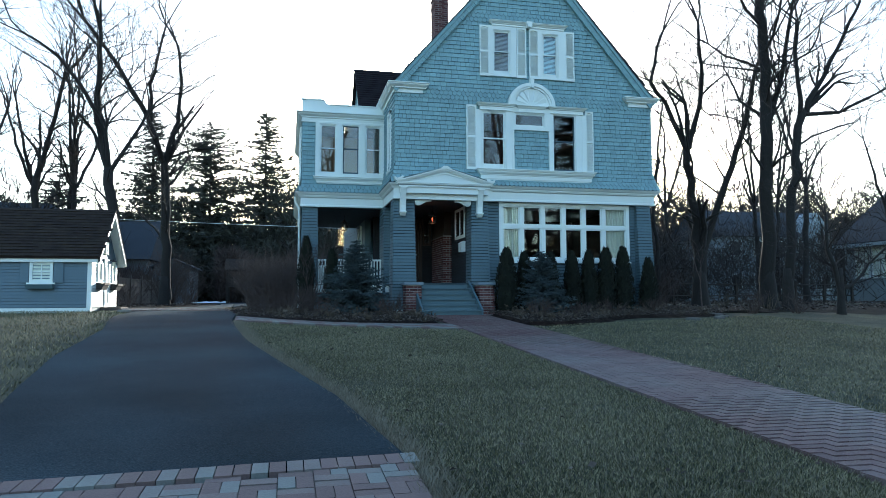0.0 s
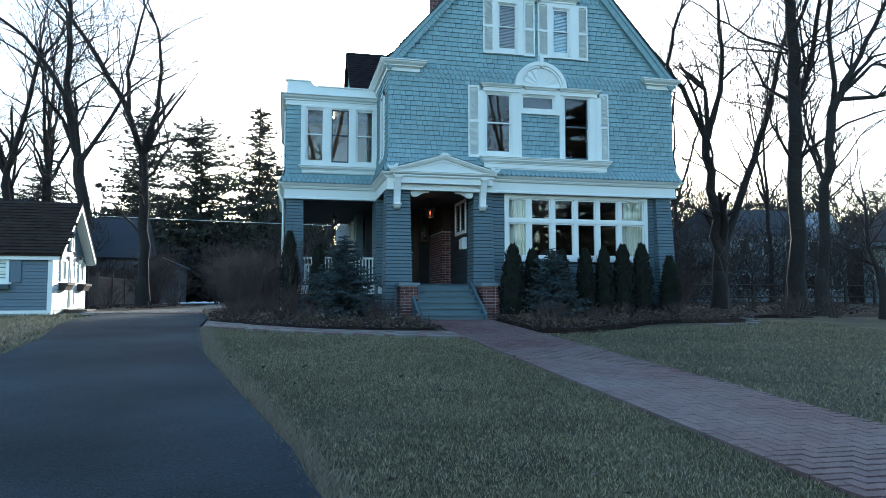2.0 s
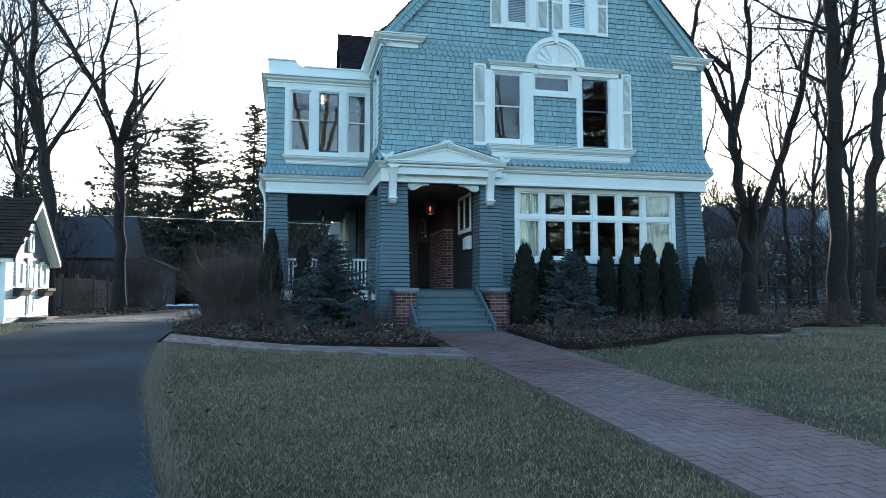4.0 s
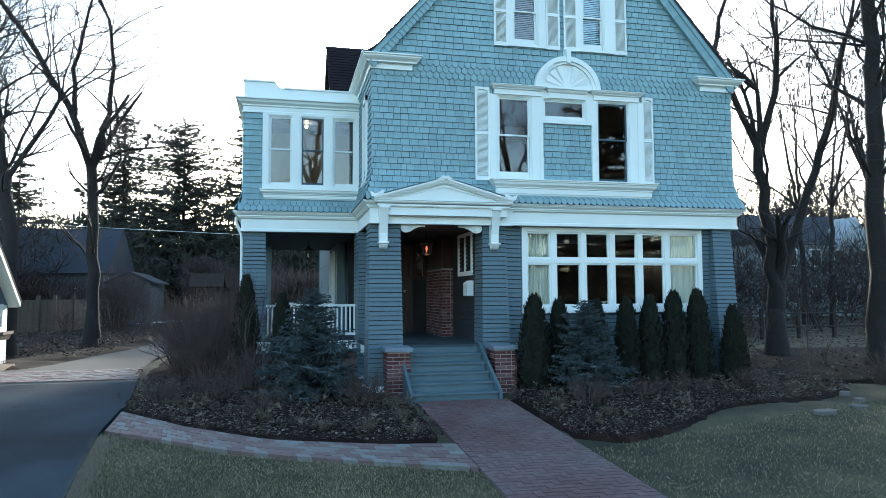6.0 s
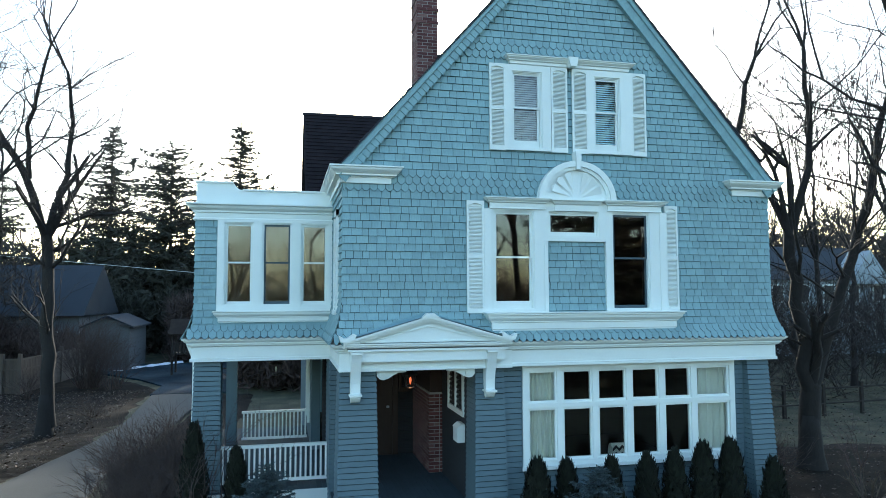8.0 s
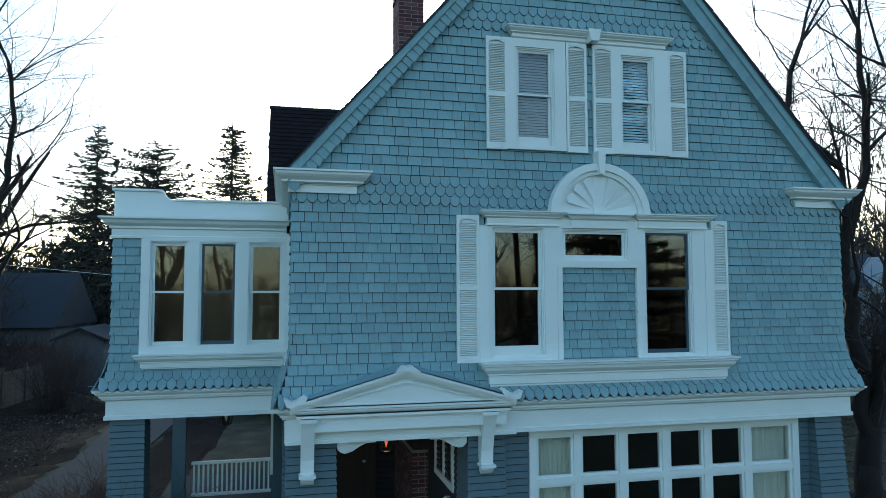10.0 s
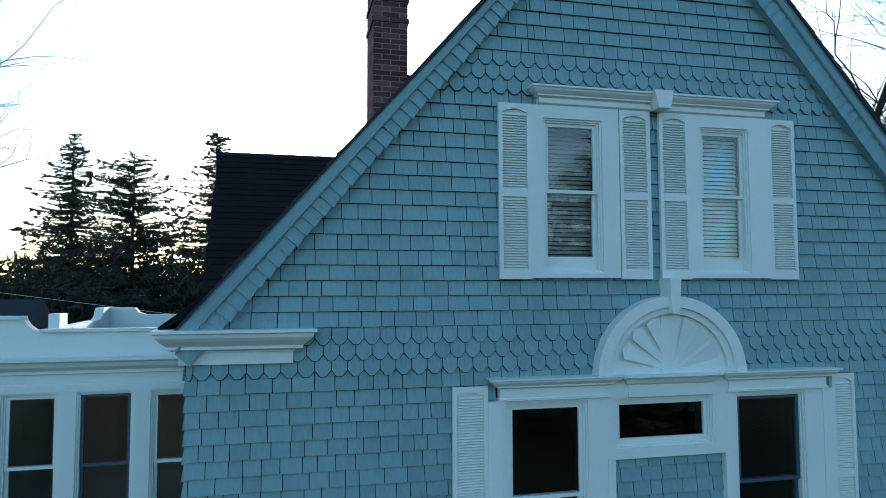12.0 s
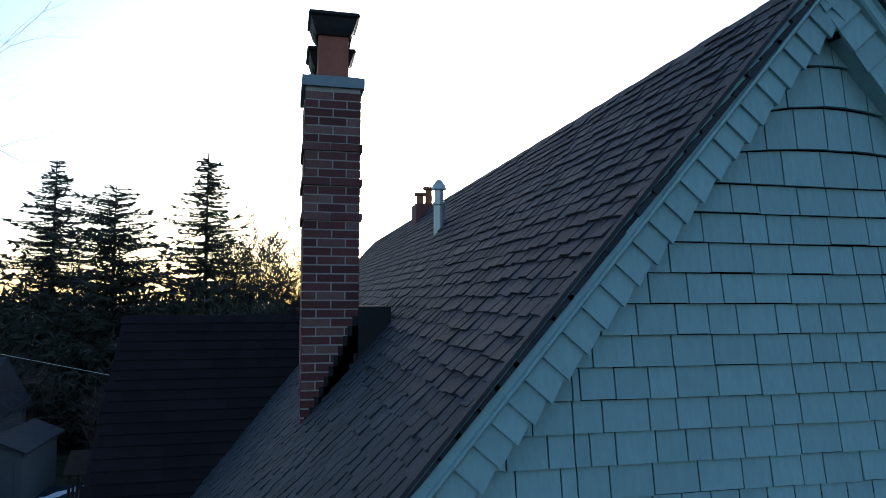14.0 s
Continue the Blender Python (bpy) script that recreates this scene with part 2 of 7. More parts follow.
# window openings of the front: casing rectangle and glass rectangle, x0 x1 z0 z1
MAIN_L = ((4.43, 5.40, 4.02, 5.85), (4.55, 5.13, 4.20, 5.63))
MAIN_R = ((6.52, 7.50, 4.02, 5.85), (6.66, 7.24, 4.12, 5.63))
TRANSOM = ((5.40, 6.52, 5.19, 5.85), (5.50, 6.30, 5.35, 5.63))
UP_L = ((4.72, 5.52, 6.70, 8.15), (4.89, 5.30, 6.88, 7.98))
UP_R = ((6.20, 7.01, 6.70, 8.15), (6.37, 6.74, 6.88, 7.98))
FRONT = [MAIN_L, MAIN_R, TRANSOM, UP_L, UP_R]
BAY = [((0.00, 0.68, 4.03, 5.68), (0.18, 0.57, 4.20, 5.56)), ((0.68, 1.36, 4.03, 5.68), (0.84, 1.24, 4.20, 5.56)),
       ((1.36, 2.03, 4.03, 5.68), (1.52, 1.90, 4.20, 5.56))]


def wall_with_holes(shape, x0, x1, y0, y1, z0, holes, top):
    """A wall that runs along x, cut by rectangles x0 x1 z0 z1, under the line top(x)."""
    cuts = sorted({x0, x1, *[c for h in holes for c in h[:2] if x0 < c < x1], *([CX] if x0 < CX < x1 else [])})
    for a, b in zip(cuts, cuts[1:]):
        level = z0
        for h in sorted((h for h in holes if h[0] < (a + b) / 2 < h[1]), key=lambda h: h[2]):
            if h[2] > level:
                shape.box(a, b, y0, y1, level, h[2])
            level = h[3]
        shape.prism([(a, level), (b, level), (b, top(b)), (a, top(a))], "y", y0, y1)


wall = Shape()
wall_with_holes(wall, X0, X1, YF + 0.030, YF + 0.20, 3.5, [(g[0] - 0.055, g[1] + 0.055, g[2] - (0.125 if g[2] in (4.20, 6.88) else 0.06), g[3] + 0.055) for _, g in FRONT], lambda x: min(roof_z(x) - 0.12, 20))
front_wall = part("front_wall", wall, GAPSHADE, house, "blue-grey shingled gable wall")
joined = bmesh.new()
joined.from_mesh(front_wall.data)
bmesh.ops.remove_doubles(joined, verts=joined.verts[:], dist=0.0005)
joined.to_mesh(front_wall.data)
joined.free()
tip_shades = Shape()                                         # near-black sheets that draw shadow lines round the cut shingle tips


# ---- shingles ----
def course(x0, x1, rand, low=0.10, high=0.20):
    x, out = x0 - rand.uniform(0, high), []
    while x < x1:
        w = rand.uniform(low, high)
        if x + w > x0:
            out.append((max(x, x0), min(x + w, x1)))
        x += w
    return [(a, b) for a, b in out if b - a > 0.02]


def shingle(shape, a, b, z0, z1, y, bulge, rand, tips=False, lift=None):
    """One wooden shingle, thicker at its butt; tips: with cut corners."""
    gap, butt = 0.0032, (0.026 if tips else 0.019) + rand.uniform(-0.002, 0.002)
    a, b, dz = a + gap, b - gap, rand.uniform(-0.0016, 0.0016)
    ys = lambda z, t: y - bulge(z) - t
    rise = lift or (lambda x, z: 0.0)
    if tips:
        c, h = (b - a) * 0.33, 0.046
        poly = [(a, z0 + h), (a + c, z0), (b - c, z0), (b, z0 + h), (b, z1), (a, z1)]
        k = len(poly)
        fr = [(px, ys(pz, butt * (1 - 0.8 * (pz - z0) / (z1 - z0))), pz) for px, pz in poly]
        bk = [(px, ys(pz, -0.004), pz) for px, pz in poly]
        e = 0.0050
        edge = [(a - e, z0 + h - e * 0.4), (a + c - e * 0.4, z0 - e), (b - c + e * 0.4, z0 - e), (b + e, z0 + h - e * 0.4), (b + e, z1 - 0.03), (a - e, z1 - 0.03)]
        tip_shades.add([tuple((shape.turn or Matrix()) @ Vector((px, ys(pz, 0.015 * (1 - 0.55 * (pz - z0) / (z1 - z0))), pz))) for px, pz in edge], [tuple(range(k))])
        shape.add(fr + bk, [tuple(range(k))] + [(i, (i + 1) % k, k + (i + 1) % k, k + i) for i in range(k)])
        return
    za, zb, zc, zd = z0 + dz + rise(a, z0), z0 + dz + rise(b, z0), z1 + rise(b, z1), z1 + rise(a, z1)
    shape.hexa([(a, ys(z0, butt), za), (b, ys(z0, butt), zb), (b, ys(z0, -0.004), zb), (a, ys(z0, -0.004), za)],
               [(a, ys(z1, 0.000), zd), (b, ys(z1, 0.000), zc), (b, ys(z1, -0.008), zc), (a, ys(z1, -0.008), zd)])


def shingled(shape, x0, x1, z0, z1, y, holes, bulge, seed, step=0.1205, limit=None, tip_bands=(), tip_width=0.125, skip=None, lift=None):
    rand = random.Random(seed)
    n = round((z1 - z0) / step)
    for i in range(n):
        za = z0 + (z1 - z0) * i / n
        zb = za + (z1 - z0) / n
        mid = (za + zb) / 2
        tips = any(lo < mid < hi for lo, hi in tip_bands)
        lo, hi = limit(zb) if limit else (x0, x1)
        if hi - lo < 0.05:
            continue
        if tips:
            k = 0.5 * (i % 2)
            row = [(x0 + (j + k - 1) * tip_width, x0 + (j + k) * tip_width) for j in range(int((x1 - x0) / tip_width) + 2)]
            row = [(max(a, lo), min(b, hi)) for a, b in row if min(b, hi) - max(a, lo) > 0.03]
        else:
            row = course(lo, hi, rand)
        if skip and NEAR[2] < mid < NEAR[3]:
            for cut in (start_of(mid), NEAR[1]):
                row = [q for a, b in row for q in (((a, cut), (cut, b)) if a < cut < b else ((a, b),))]
        for a, b in row:
            xm, lo_z, hi_z = (a + b) / 2, za, None
            if skip and skip(xm, mid):
                continue
            hidden = False
            for h in holes:
                if h[0] + 0.01 < xm < h[1] - 0.01 and zb > h[2] + 0.02 and za < h[3] - 0.02:
                    if za < h[2] - 0.005:
                        hi_z = h[2] + 0.02
                    elif zb > h[3] + 0.005:
                        lo_z = h[3] - 0.02
                    else:
                        hidden = True
            if hidden:
                continue
            if (hi_z or lo_z > za) and not tips:
                shingle(shape, a, b, lo_z, hi_z or zb, y, bulge, rand, False, lift)
                continue
            under = any(lo < mid + step < hi for lo, hi in tip_bands)
            shingle(shape, a, b, za - (0.012 if tips else 0.0), zb + (0.040 if under else -0.0045), y, bulge, rand, tips, lift)


def gable_limit(z):
    half = (APEX - (0.20 if z > 9.6 else 0.07) - z) / PITCH
    return (max(X0, CX - half), min(X1, CX + half))


# the stretch of the gable that the camera passes nearest is built shingle by shingle
NEAR = (4.7, 7.1, 8.62, 9.70)
start_of = lambda z: NEAR[0] + 0.013 * ((round(z * 8.3) * 37) % 11)   # ragged edge of that stretch
near = lambda x, z: start_of(z) < x < NEAR[1] and NEAR[2] < z < NEAR[3]
arch = lambda x, z: (x - 5.955) ** 2 + (z - 5.86) ** 2 < 0.62 ** 2 and z > 5.8
casings = [c for c, _ in FRONT]
bow = lambda x, z: 0.16 * max(0.0, 1 - ((x - CX) / 0.55) ** 2) * min(1.0, max(0.0, (z - 9.86) / 0.3))
rest = Shape()
ZS, ZT = 4.393, 10.653                                 # foot and top of the straight courses
shingled(rest, X0 - 0.01, X1 + 0.01, ZS, ZT, YF, casings, lambda z: 0.0, 11, limit=gable_limit,
         tip_bands=((5.90, 6.26), (8.24, 8.60)), skip=lambda x, z: near(x, z) or arch(x, z), lift=bow)
shingled(rest, X0 - 0.05, X1 + 0.05, 3.56, ZS, YF, casings, flare, 12, step=0.114, tip_bands=((3.56, 3.80),),
         limit=lambda z: (X0 - flare(z), X1 + flare(z)))
part("shingle_field", rest, BLUE, front_wall, "painted wooden shingles", kind="stuff")
variants = []
for k in range(8):
    s = Shape()
    w = 0.105 + 0.0125 * k
    shingle(s, -w / 2, w / 2, 0, 0.1158, 0, lambda z: 0.0, rng)
    variants.append((w, s.mesh("shingle", BLUE)))
z, rand = ZS, random.Random(21)
while z < NEAR[3]:
    if NEAR[2] - 0.06 < z and near(5.9, z + 0.06):
        lo, hi = gable_limit(z + 0.12)
        x = max(start_of(z + 0.0602), lo)
        stop = min(NEAR[1], hi)
        while x < stop - 0.01:
            w, me = rand.choice(variants)
            wide = stop - x if stop - x < 0.25 else w
            ob = piece("shingle", me, (x + wide / 2, YF, z + rand.uniform(-0.0015, 0.0015)), front_wall)
            ob.scale[0] = wide / w
            x += wide
    z += (ZT - ZS) / round((ZT - ZS) / 0.1205)

# side walls, back wall and floors close the main block
for name, xa, xb in (("left_wall", X0 + 0.012, X0 + 0.2), ("right_wall", X1 - 0.2, X1 - 0.012)):
    s = Shape()
    s.box(xa, xb, YF + 0.2, YB, 3.5, 6.25)
    side = part(name, s, BLUE, house)
    s = Shape(Matrix(((0, 1 if name == "left_wall" else -1, 0, X0 if name == "left_wall" else X1), (1, 0, 0, 0), (0, 0, 1, 0), (0, 0, 0, 1))))
    holes = [(16.45, 17.05, 4.0, 5.72)] if name == "left_wall" else []
    shingled(s, YF, 20.0 if name == "left_wall" else 24.0, 4.36, 6.2, 0.0, holes, lambda z: 0.0, 31, tip_bands=((5.90, 6.26),))
    end = 18.0 if name == "left_wall" else 24.0
    shingled(s, YF - 0.2, end, 3.56, 4.36, 0.0, [], flare, 32, step=0.114, tip_bands=((3.56, 3.80),), limit=lambda z: (YF - flare(z), end))
    part("shingle_field", s, BLUE, side, kind="stuff")
s = Shape()
wall_with_holes(s, X0, X1, YB - 0.2, YB, 0.0, [], lambda x: roof_z(x) - 0.12)
s.box(X0, X1, 18.0, YB, 3.2, 3.45)
s.box(X0 + 0.2, X1 - 0.2, YF + 0.2, YB, 6.2, 6.42)
part("back_wall", s, BLUE, house)
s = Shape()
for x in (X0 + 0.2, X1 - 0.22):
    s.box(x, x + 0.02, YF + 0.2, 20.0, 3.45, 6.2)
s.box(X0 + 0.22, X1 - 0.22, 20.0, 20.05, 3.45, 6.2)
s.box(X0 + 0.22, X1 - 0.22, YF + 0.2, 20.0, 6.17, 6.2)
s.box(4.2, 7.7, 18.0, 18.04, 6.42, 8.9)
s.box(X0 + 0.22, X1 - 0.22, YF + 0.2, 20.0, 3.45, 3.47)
part("room_lining", s, INNER, house, "plaster walls inside the rooms, near black in place of shade")

# main roof: deck, then shingle courses on both slopes
SL = math.hypot(1, PITCH)
RA, RPITCH = APEX - 0.045, 1.125                       # roof surface at the ridge, its slope
RSL = math.hypot(1, RPITCH)
deck = Shape()
KX, KZ, EX, EZ = 3.60, APEX - 3.60 * RPITCH - 0.045, 4.06, 6.335  # the slope eases off above the eaves
for side in (-1, 1):
    deck.prism([(CX, RA - 0.02), (CX + side * KX, KZ - 0.02), (CX + side * EX, EZ), (CX + side * EX, EZ - 0.035), (CX + side * KX, KZ - 0.14), (CX, RA - 0.14)], "y", 15.87, 30.9)
roof = part("roof", deck, DARKROOF, house, "steep charcoal asphalt shingle roof")


def roof_tab(shape, side, s0, s1, y0, y1, lift, skew=0.0):
    """One asphalt tab between distances s0 and s1 down from the ridge."""
    at = lambda s, y, h: (CX + side * (s / RSL + h * RPITCH / RSL), y, RA - s * RPITCH / RSL + h / RSL)
    shape.add([at(s0, y0, 0.010), at(s0, y1, 0.010), at(s1 + skew, y1, lift), at(s1 - skew, y0, lift), at(s1 + skew, y1, -0.006), at(s1 - skew, y0, -0.006),
               at(s0, y0, -0.006), at(s0, y1, -0.006)], [(0, 1, 2, 3), (3, 2, 4, 5), (0, 3, 5, 6), (1, 7, 4, 2)])


tabs, rand, EXPO = Shape(), random.Random(8), 0.104
NEARTAB = (5, 18, 15.70, 17.95)                        # rows and stretch that the camera passes nearest
for side in (-1, 1):
    for i in range(int(5.50 / EXPO)):
        y = 15.60 + (0.0625 if i % 2 else 0.0) + rand.uniform(-0.012, 0.012)
        while y < 30.9:
            w = 0.125 + rand.uniform(-0.014, 0.014)
            if side == 1 and y > 20:
                w = 4.0
            near_one = side == -1 and NEARTAB[0] <= i < NEARTAB[1] and NEARTAB[2] < y < NEARTAB[3]
            if y + w > 15.76 and not near_one:
                roof_tab(tabs, side, i * EXPO - 0.012, (i + 1) * EXPO + rand.uniform(-0.014, 0.014), max(y, 15.73), min(y + w - 0.017, 30.9), rand.choice((0.016, 0.021, 0.026)), rand.uniform(-0.004, 0.004))
            y += w
part("shingle_field", tabs, ROOF, roof, kind="stuff")
tab_meshes = []
for k in range(8):
    s = Shape()
    w = 0.113 + 0.006 * (k % 4)
    at = lambda d, y, h: (-(d / RSL + h * RPITCH / RSL), y, -d * RPITCH / RSL + h / RSL)
    h = (0.017, 0.025)[k // 4]
    sk = rand.uniform(-0.004, 0.004)
    s.add([at(-0.012, 0, 0.010), at(-0.012, w - 0.017, 0.010), at(EXPO + sk, w - 0.017, h), at(EXPO - sk, 0, h), at(EXPO + sk, w - 0.017, -0.006), at(EXPO - sk, 0, -0.006), at(-0.012, 0, -0.006), at(-0.012, w - 0.017, -0.006)],
          [(0, 1, 2, 3), (3, 2, 4, 5), (0, 3, 5, 6), (1, 7, 4, 2)])
    tab_meshes.append((w, s.mesh("roof_shingle", ROOF)))
for i in range(NEARTAB[0], NEARTAB[1]):
    y = 15.735 + (0.0625 if i % 2 else 0.0) + rand.uniform(-0.012, 0.012)
    while y < NEARTAB[3] + 0.06:
        w, me = rand.choice(tab_meshes)
        d = i * EXPO + rand.uniform(-0.014, 0.014)
        piece("roof_shingle", me, (CX - d / RSL, y, RA - d * RPITCH / RSL), roof)
        y += w
s = Shape()
s.prism([(CX - 0.13, RA - 0.130), (CX, RA + 0.022), (CX + 0.13, RA - 0.130), (CX + 0.12, RA - 0.15), (CX, RA + 0.0), (CX - 0.12, RA - 0.15)], "y", 0.0, 0.27)
cap = s.mesh("ridge_shingle", ROOF)
for k in range(59):
    piece("ridge_shingle", cap, (0, 15.755 + k * 0.255, 0.004 * (k % 2)), roof)

# rakes: a sloping crown moulding, a band of small lapped shingles, a soffit behind them
for side, up, low in ((-1, 0.0, 0.016), (1, 0.045, 0.085)):
    at = lambda d, h, y: (CX + side * (d / SL - h * PITCH / SL), y, APEX - d * PITCH / SL - h / SL)
    end = 3.95 * SL
    s = Shape()
    profile = [(15.735, -0.016 + up), (15.728, -0.008 + up), (15.744, -0.002 + up), (15.744, 0.030 + up), (15.732, 0.034 + up), (15.732, 0.044 + up), (15.742, 0.052 + up), (15.86, 0.052 + up), (15.86, 0.044 + up)]
    n = len(profile)
    s.add([(CX, y, APEX - h * SL) for y, h in profile] + [at(end, h - (0.040 if i < 3 or i == n - 1 else 0.0), y) for i, (y, h) in enumerate(profile)],
          [(i, (i + 1) % n, n + (i + 1) % n, n + i) for i in range(n)] + [tuple(range(n, 2 * n))])
    rake = part("rake_board", s, BLUE, house, "blue rake moulding edged with small shingles")
    s = Shape()
    edge = [(15.714, -0.030 + up), (15.714, -0.015 + up), (15.752, -0.015 + up), (15.752, -0.030 + up)]
    s.add([(CX, y, APEX - h * SL) for y, h in edge] + [at(end, h - 0.040, y) for y, h in edge], [(i, (i + 1) % 4, 4 + (i + 1) % 4, 4 + i) for i in range(4)] + [(4, 5, 6, 7)])
    part("starter_strip", s, ROOF, rake, "dark shingle edge over the moulding")
    s = Shape()
    h0, h1 = 0.050 + up, 0.150 + low
    s.add([(CX, 15.775, APEX - h0 * SL), at(end, h0, 15.775), at(end, h1, 15.775), (CX, 15.775, APEX - h1 * SL), (CX, 15.88, APEX - h0 * SL), at(end, h0, 15.88), at(end, h1, 15.88), (CX, 15.88, APEX - h1 * SL)],
          [(0, 1, 2, 3), (7, 6, 5, 4), (3, 2, 6, 7), (1, 5, 6, 2), (0, 4, 5, 1)])
    part("soffit", s, BLUE, rake)
    meshes = []
    for k in range(5):
        s = Shape()
        w = 0.092 + 0.006 * k
        ha, hb = -0.046 - up, -0.166 - low
        q = (0.0, w + 0.004) if side == 1 else (w + 0.004, 0.0)
        s.hexa([(q[0], -0.008, hb + 0.012), (q[1], -0.022, hb - 0.004 * (k % 3)), (q[1], 0.0, hb), (q[0], 0.0, hb + 0.012)],
               [(q[0], -0.006, ha), (q[1], -0.020, ha), (q[1], 0.0, ha), (q[0], 0.0, ha)])
        meshes.append((w, s.mesh("rake_shingle", BLUE)))
    d = 0.03
    while d < end - 0.10:
        w, me = rand.choice(meshes)
        lead = d if side == 1 else d + w
        piece("rake_shingle", me, (CX + side * lead / SL, 15.775, APEX - lead * PITCH / SL), rake, side * math.atan(PITCH), "Y")
        d += w


# ---- trim ----
def wrapped(shape, profile, path):
    """A moulding along corners (x, y, and which way it stands out there), closed at both ends."""
    ring = [(0.0, profile[0][1])] + profile + [(0.0, profile[-1][1])]
    n = len(ring)
    shape.add([(x + nx * o, y + ny * o, zz) for x, y, nx, ny in path for o, zz in ring],
              [(k * n + i, k * n + (i + 1) % n, (k + 1) * n + (i + 1) % n, (k + 1) * n + i) for k in range(len(path) - 1) for i in range(n)]
              + [tuple(range(n))[::-1], tuple(range((len(path) - 1) * n, len(path) * n))])


def run_x(shape, x0, x1, y, profile):
    """A moulding along x whose ends turn back into the wall: profile of (how far it stands out, z), from the top down."""
    m = max(o for o, _ in profile)
    wrapped(shape, profile, [(x0 + m, y, -1, 0), (x0 + m, y, -1, -1), (x1 - m, y, 1, -1), (x1 - m, y, 1, 0)])


RETURN = [(0.215, 6.318), (0.215, 6.296), (0.195, 6.288), (0.188, 6.262), (0.165, 6.236), (0.128, 6.206), (0.118, 6.196), (0.118, 6.176), (0.098, 6.168), (0.060, 6.160), (0.060, 6.150), (0.045, 6.146), (0.045, 6.06)]
s = Shape()
wrapped(s, RETURN, [(X0, 21.5, -1, 0), (X0, YF, -1, -1), (2.76, YF, 1, -1), (2.76, YF, 1, 0)])
part("eave_return", s, WHITE, house, "white moulded eave return")
s = Shape()
wrapped(s, RETURN, [(9.01, YF, -1, 0), (9.01, YF, -1, -1), (X1, YF, 1, -1), (X1, YB, 1, 0)])
part("eave_return", s, WHITE, house, "white moulded eave return")

# the belt below the flared skirt
BELT = [(0.185, 3.555), (0.175, 3.545), (0.175, 3.528), (0.155, 3.522), (0.150, 3.505), (0.120, 3.480), (0.105, 3.470), (0.105, 3.448), (0.085, 3.442), (0.080, 3.420), (0.050, 3.405), (0.030, 3.395), (0.030, 3.20), (0.05, 3.19), (0.05, 3.14)]
s = Shape()
wrapped(s, BELT, [(X0, 18.0, -1, 0), (X0, YF, -1, -1), (X1, YF, 1, -1), (X1, 24.0, 1, 0)])
s.box(X0, X1, YF, YF + 0.25, 3.14, 3.55)
part("belt_course", s, WHITE, house, "white moulded belt course")


def pane(name, x0, x1, y, z0, z1, parent):
    s = Shape()
    s.box(x0, x1, y, y + 0.006, z0, z1)
    ob = part(name, s, GLASS, parent)
    ob.visible_shadow = False
    return ob


def frame_of(shape, o, i, y0, y1):
    """A flat frame between an outer and an inner rectangle."""
    ring = [(x, y, z) for y in (y0, y1) for r in (o, i) for x, z in ((r[0], r[2]), (r[1], r[2]), (r[1], r[3]), (r[0], r[3]))]
    faces = []
    for k in range(4):
        j = (k + 1) % 4
        faces += [(k, j, 4 + j, 4 + k), (8 + j, 8 + k, 12 + k, 12 + j), (j, k, 8 + k, 8 + j), (4 + k, 4 + j, 12 + j, 12 + k)]
    shape.add(ring, faces)


def sash_window(parent, o, g, y, meeting=None, dark=False, proud=0.055, low=None, name="window"):
    """Casing proud of the wall, stepped stops, two sashes with panes."""
    s = Shape()
    low = low or (0.135 if meeting and not dark else 0.07)
    inner = (g[0] - 0.062, g[1] + 0.062, g[2] - low, g[3] + 0.062)
    frame_of(s, o, inner, y - proud, y + 0.02)
    win = part(name, s, WHITE, parent, "white window casing")
    for k, (grow, ya, yb) in enumerate(((0.0, y - proud + 0.016, y + 0.03), (0.016, y - proud + 0.032, y + 0.05))):
        s = Shape()
        r = (inner[0] + grow, inner[1] - grow, inner[2] + grow * 0.5, inner[3] - grow)
        frame_of(s, r, (r[0] + 0.016, r[1] - 0.016, r[2] + 0.012, r[3] - 0.016), ya, yb)
        part("stop", s, WHITE, win)
    box = (inner[0] + 0.032, inner[1] - 0.032, inner[2] + 0.02, inner[3] - 0.032)
    col = DARK_SASH if dark else WHITE
    halves = [(box[2], box[3], g[2], g[3])] if meeting is None else [(meeting - 0.016, box[3], meeting + 0.014, g[3]), (box[2], meeting + 0.016, g[2], meeting - 0.014)]
    for k, (za, zb, ga, gb) in enumerate(halves):
        yy = y - 0.006 + 0.030 * k
        s = Shape()
        frame_of(s, (box[0], box[1], za, zb), (g[0], g[1], ga, gb), yy, yy + 0.028)
        sash = part("sash", s, col, win, "dark painted sash" if dark else "")
        pane("pane", g[0] - 0.004, g[1] + 0.004, yy + 0.012, ga - 0.004, gb + 0.004, sash)
    return win


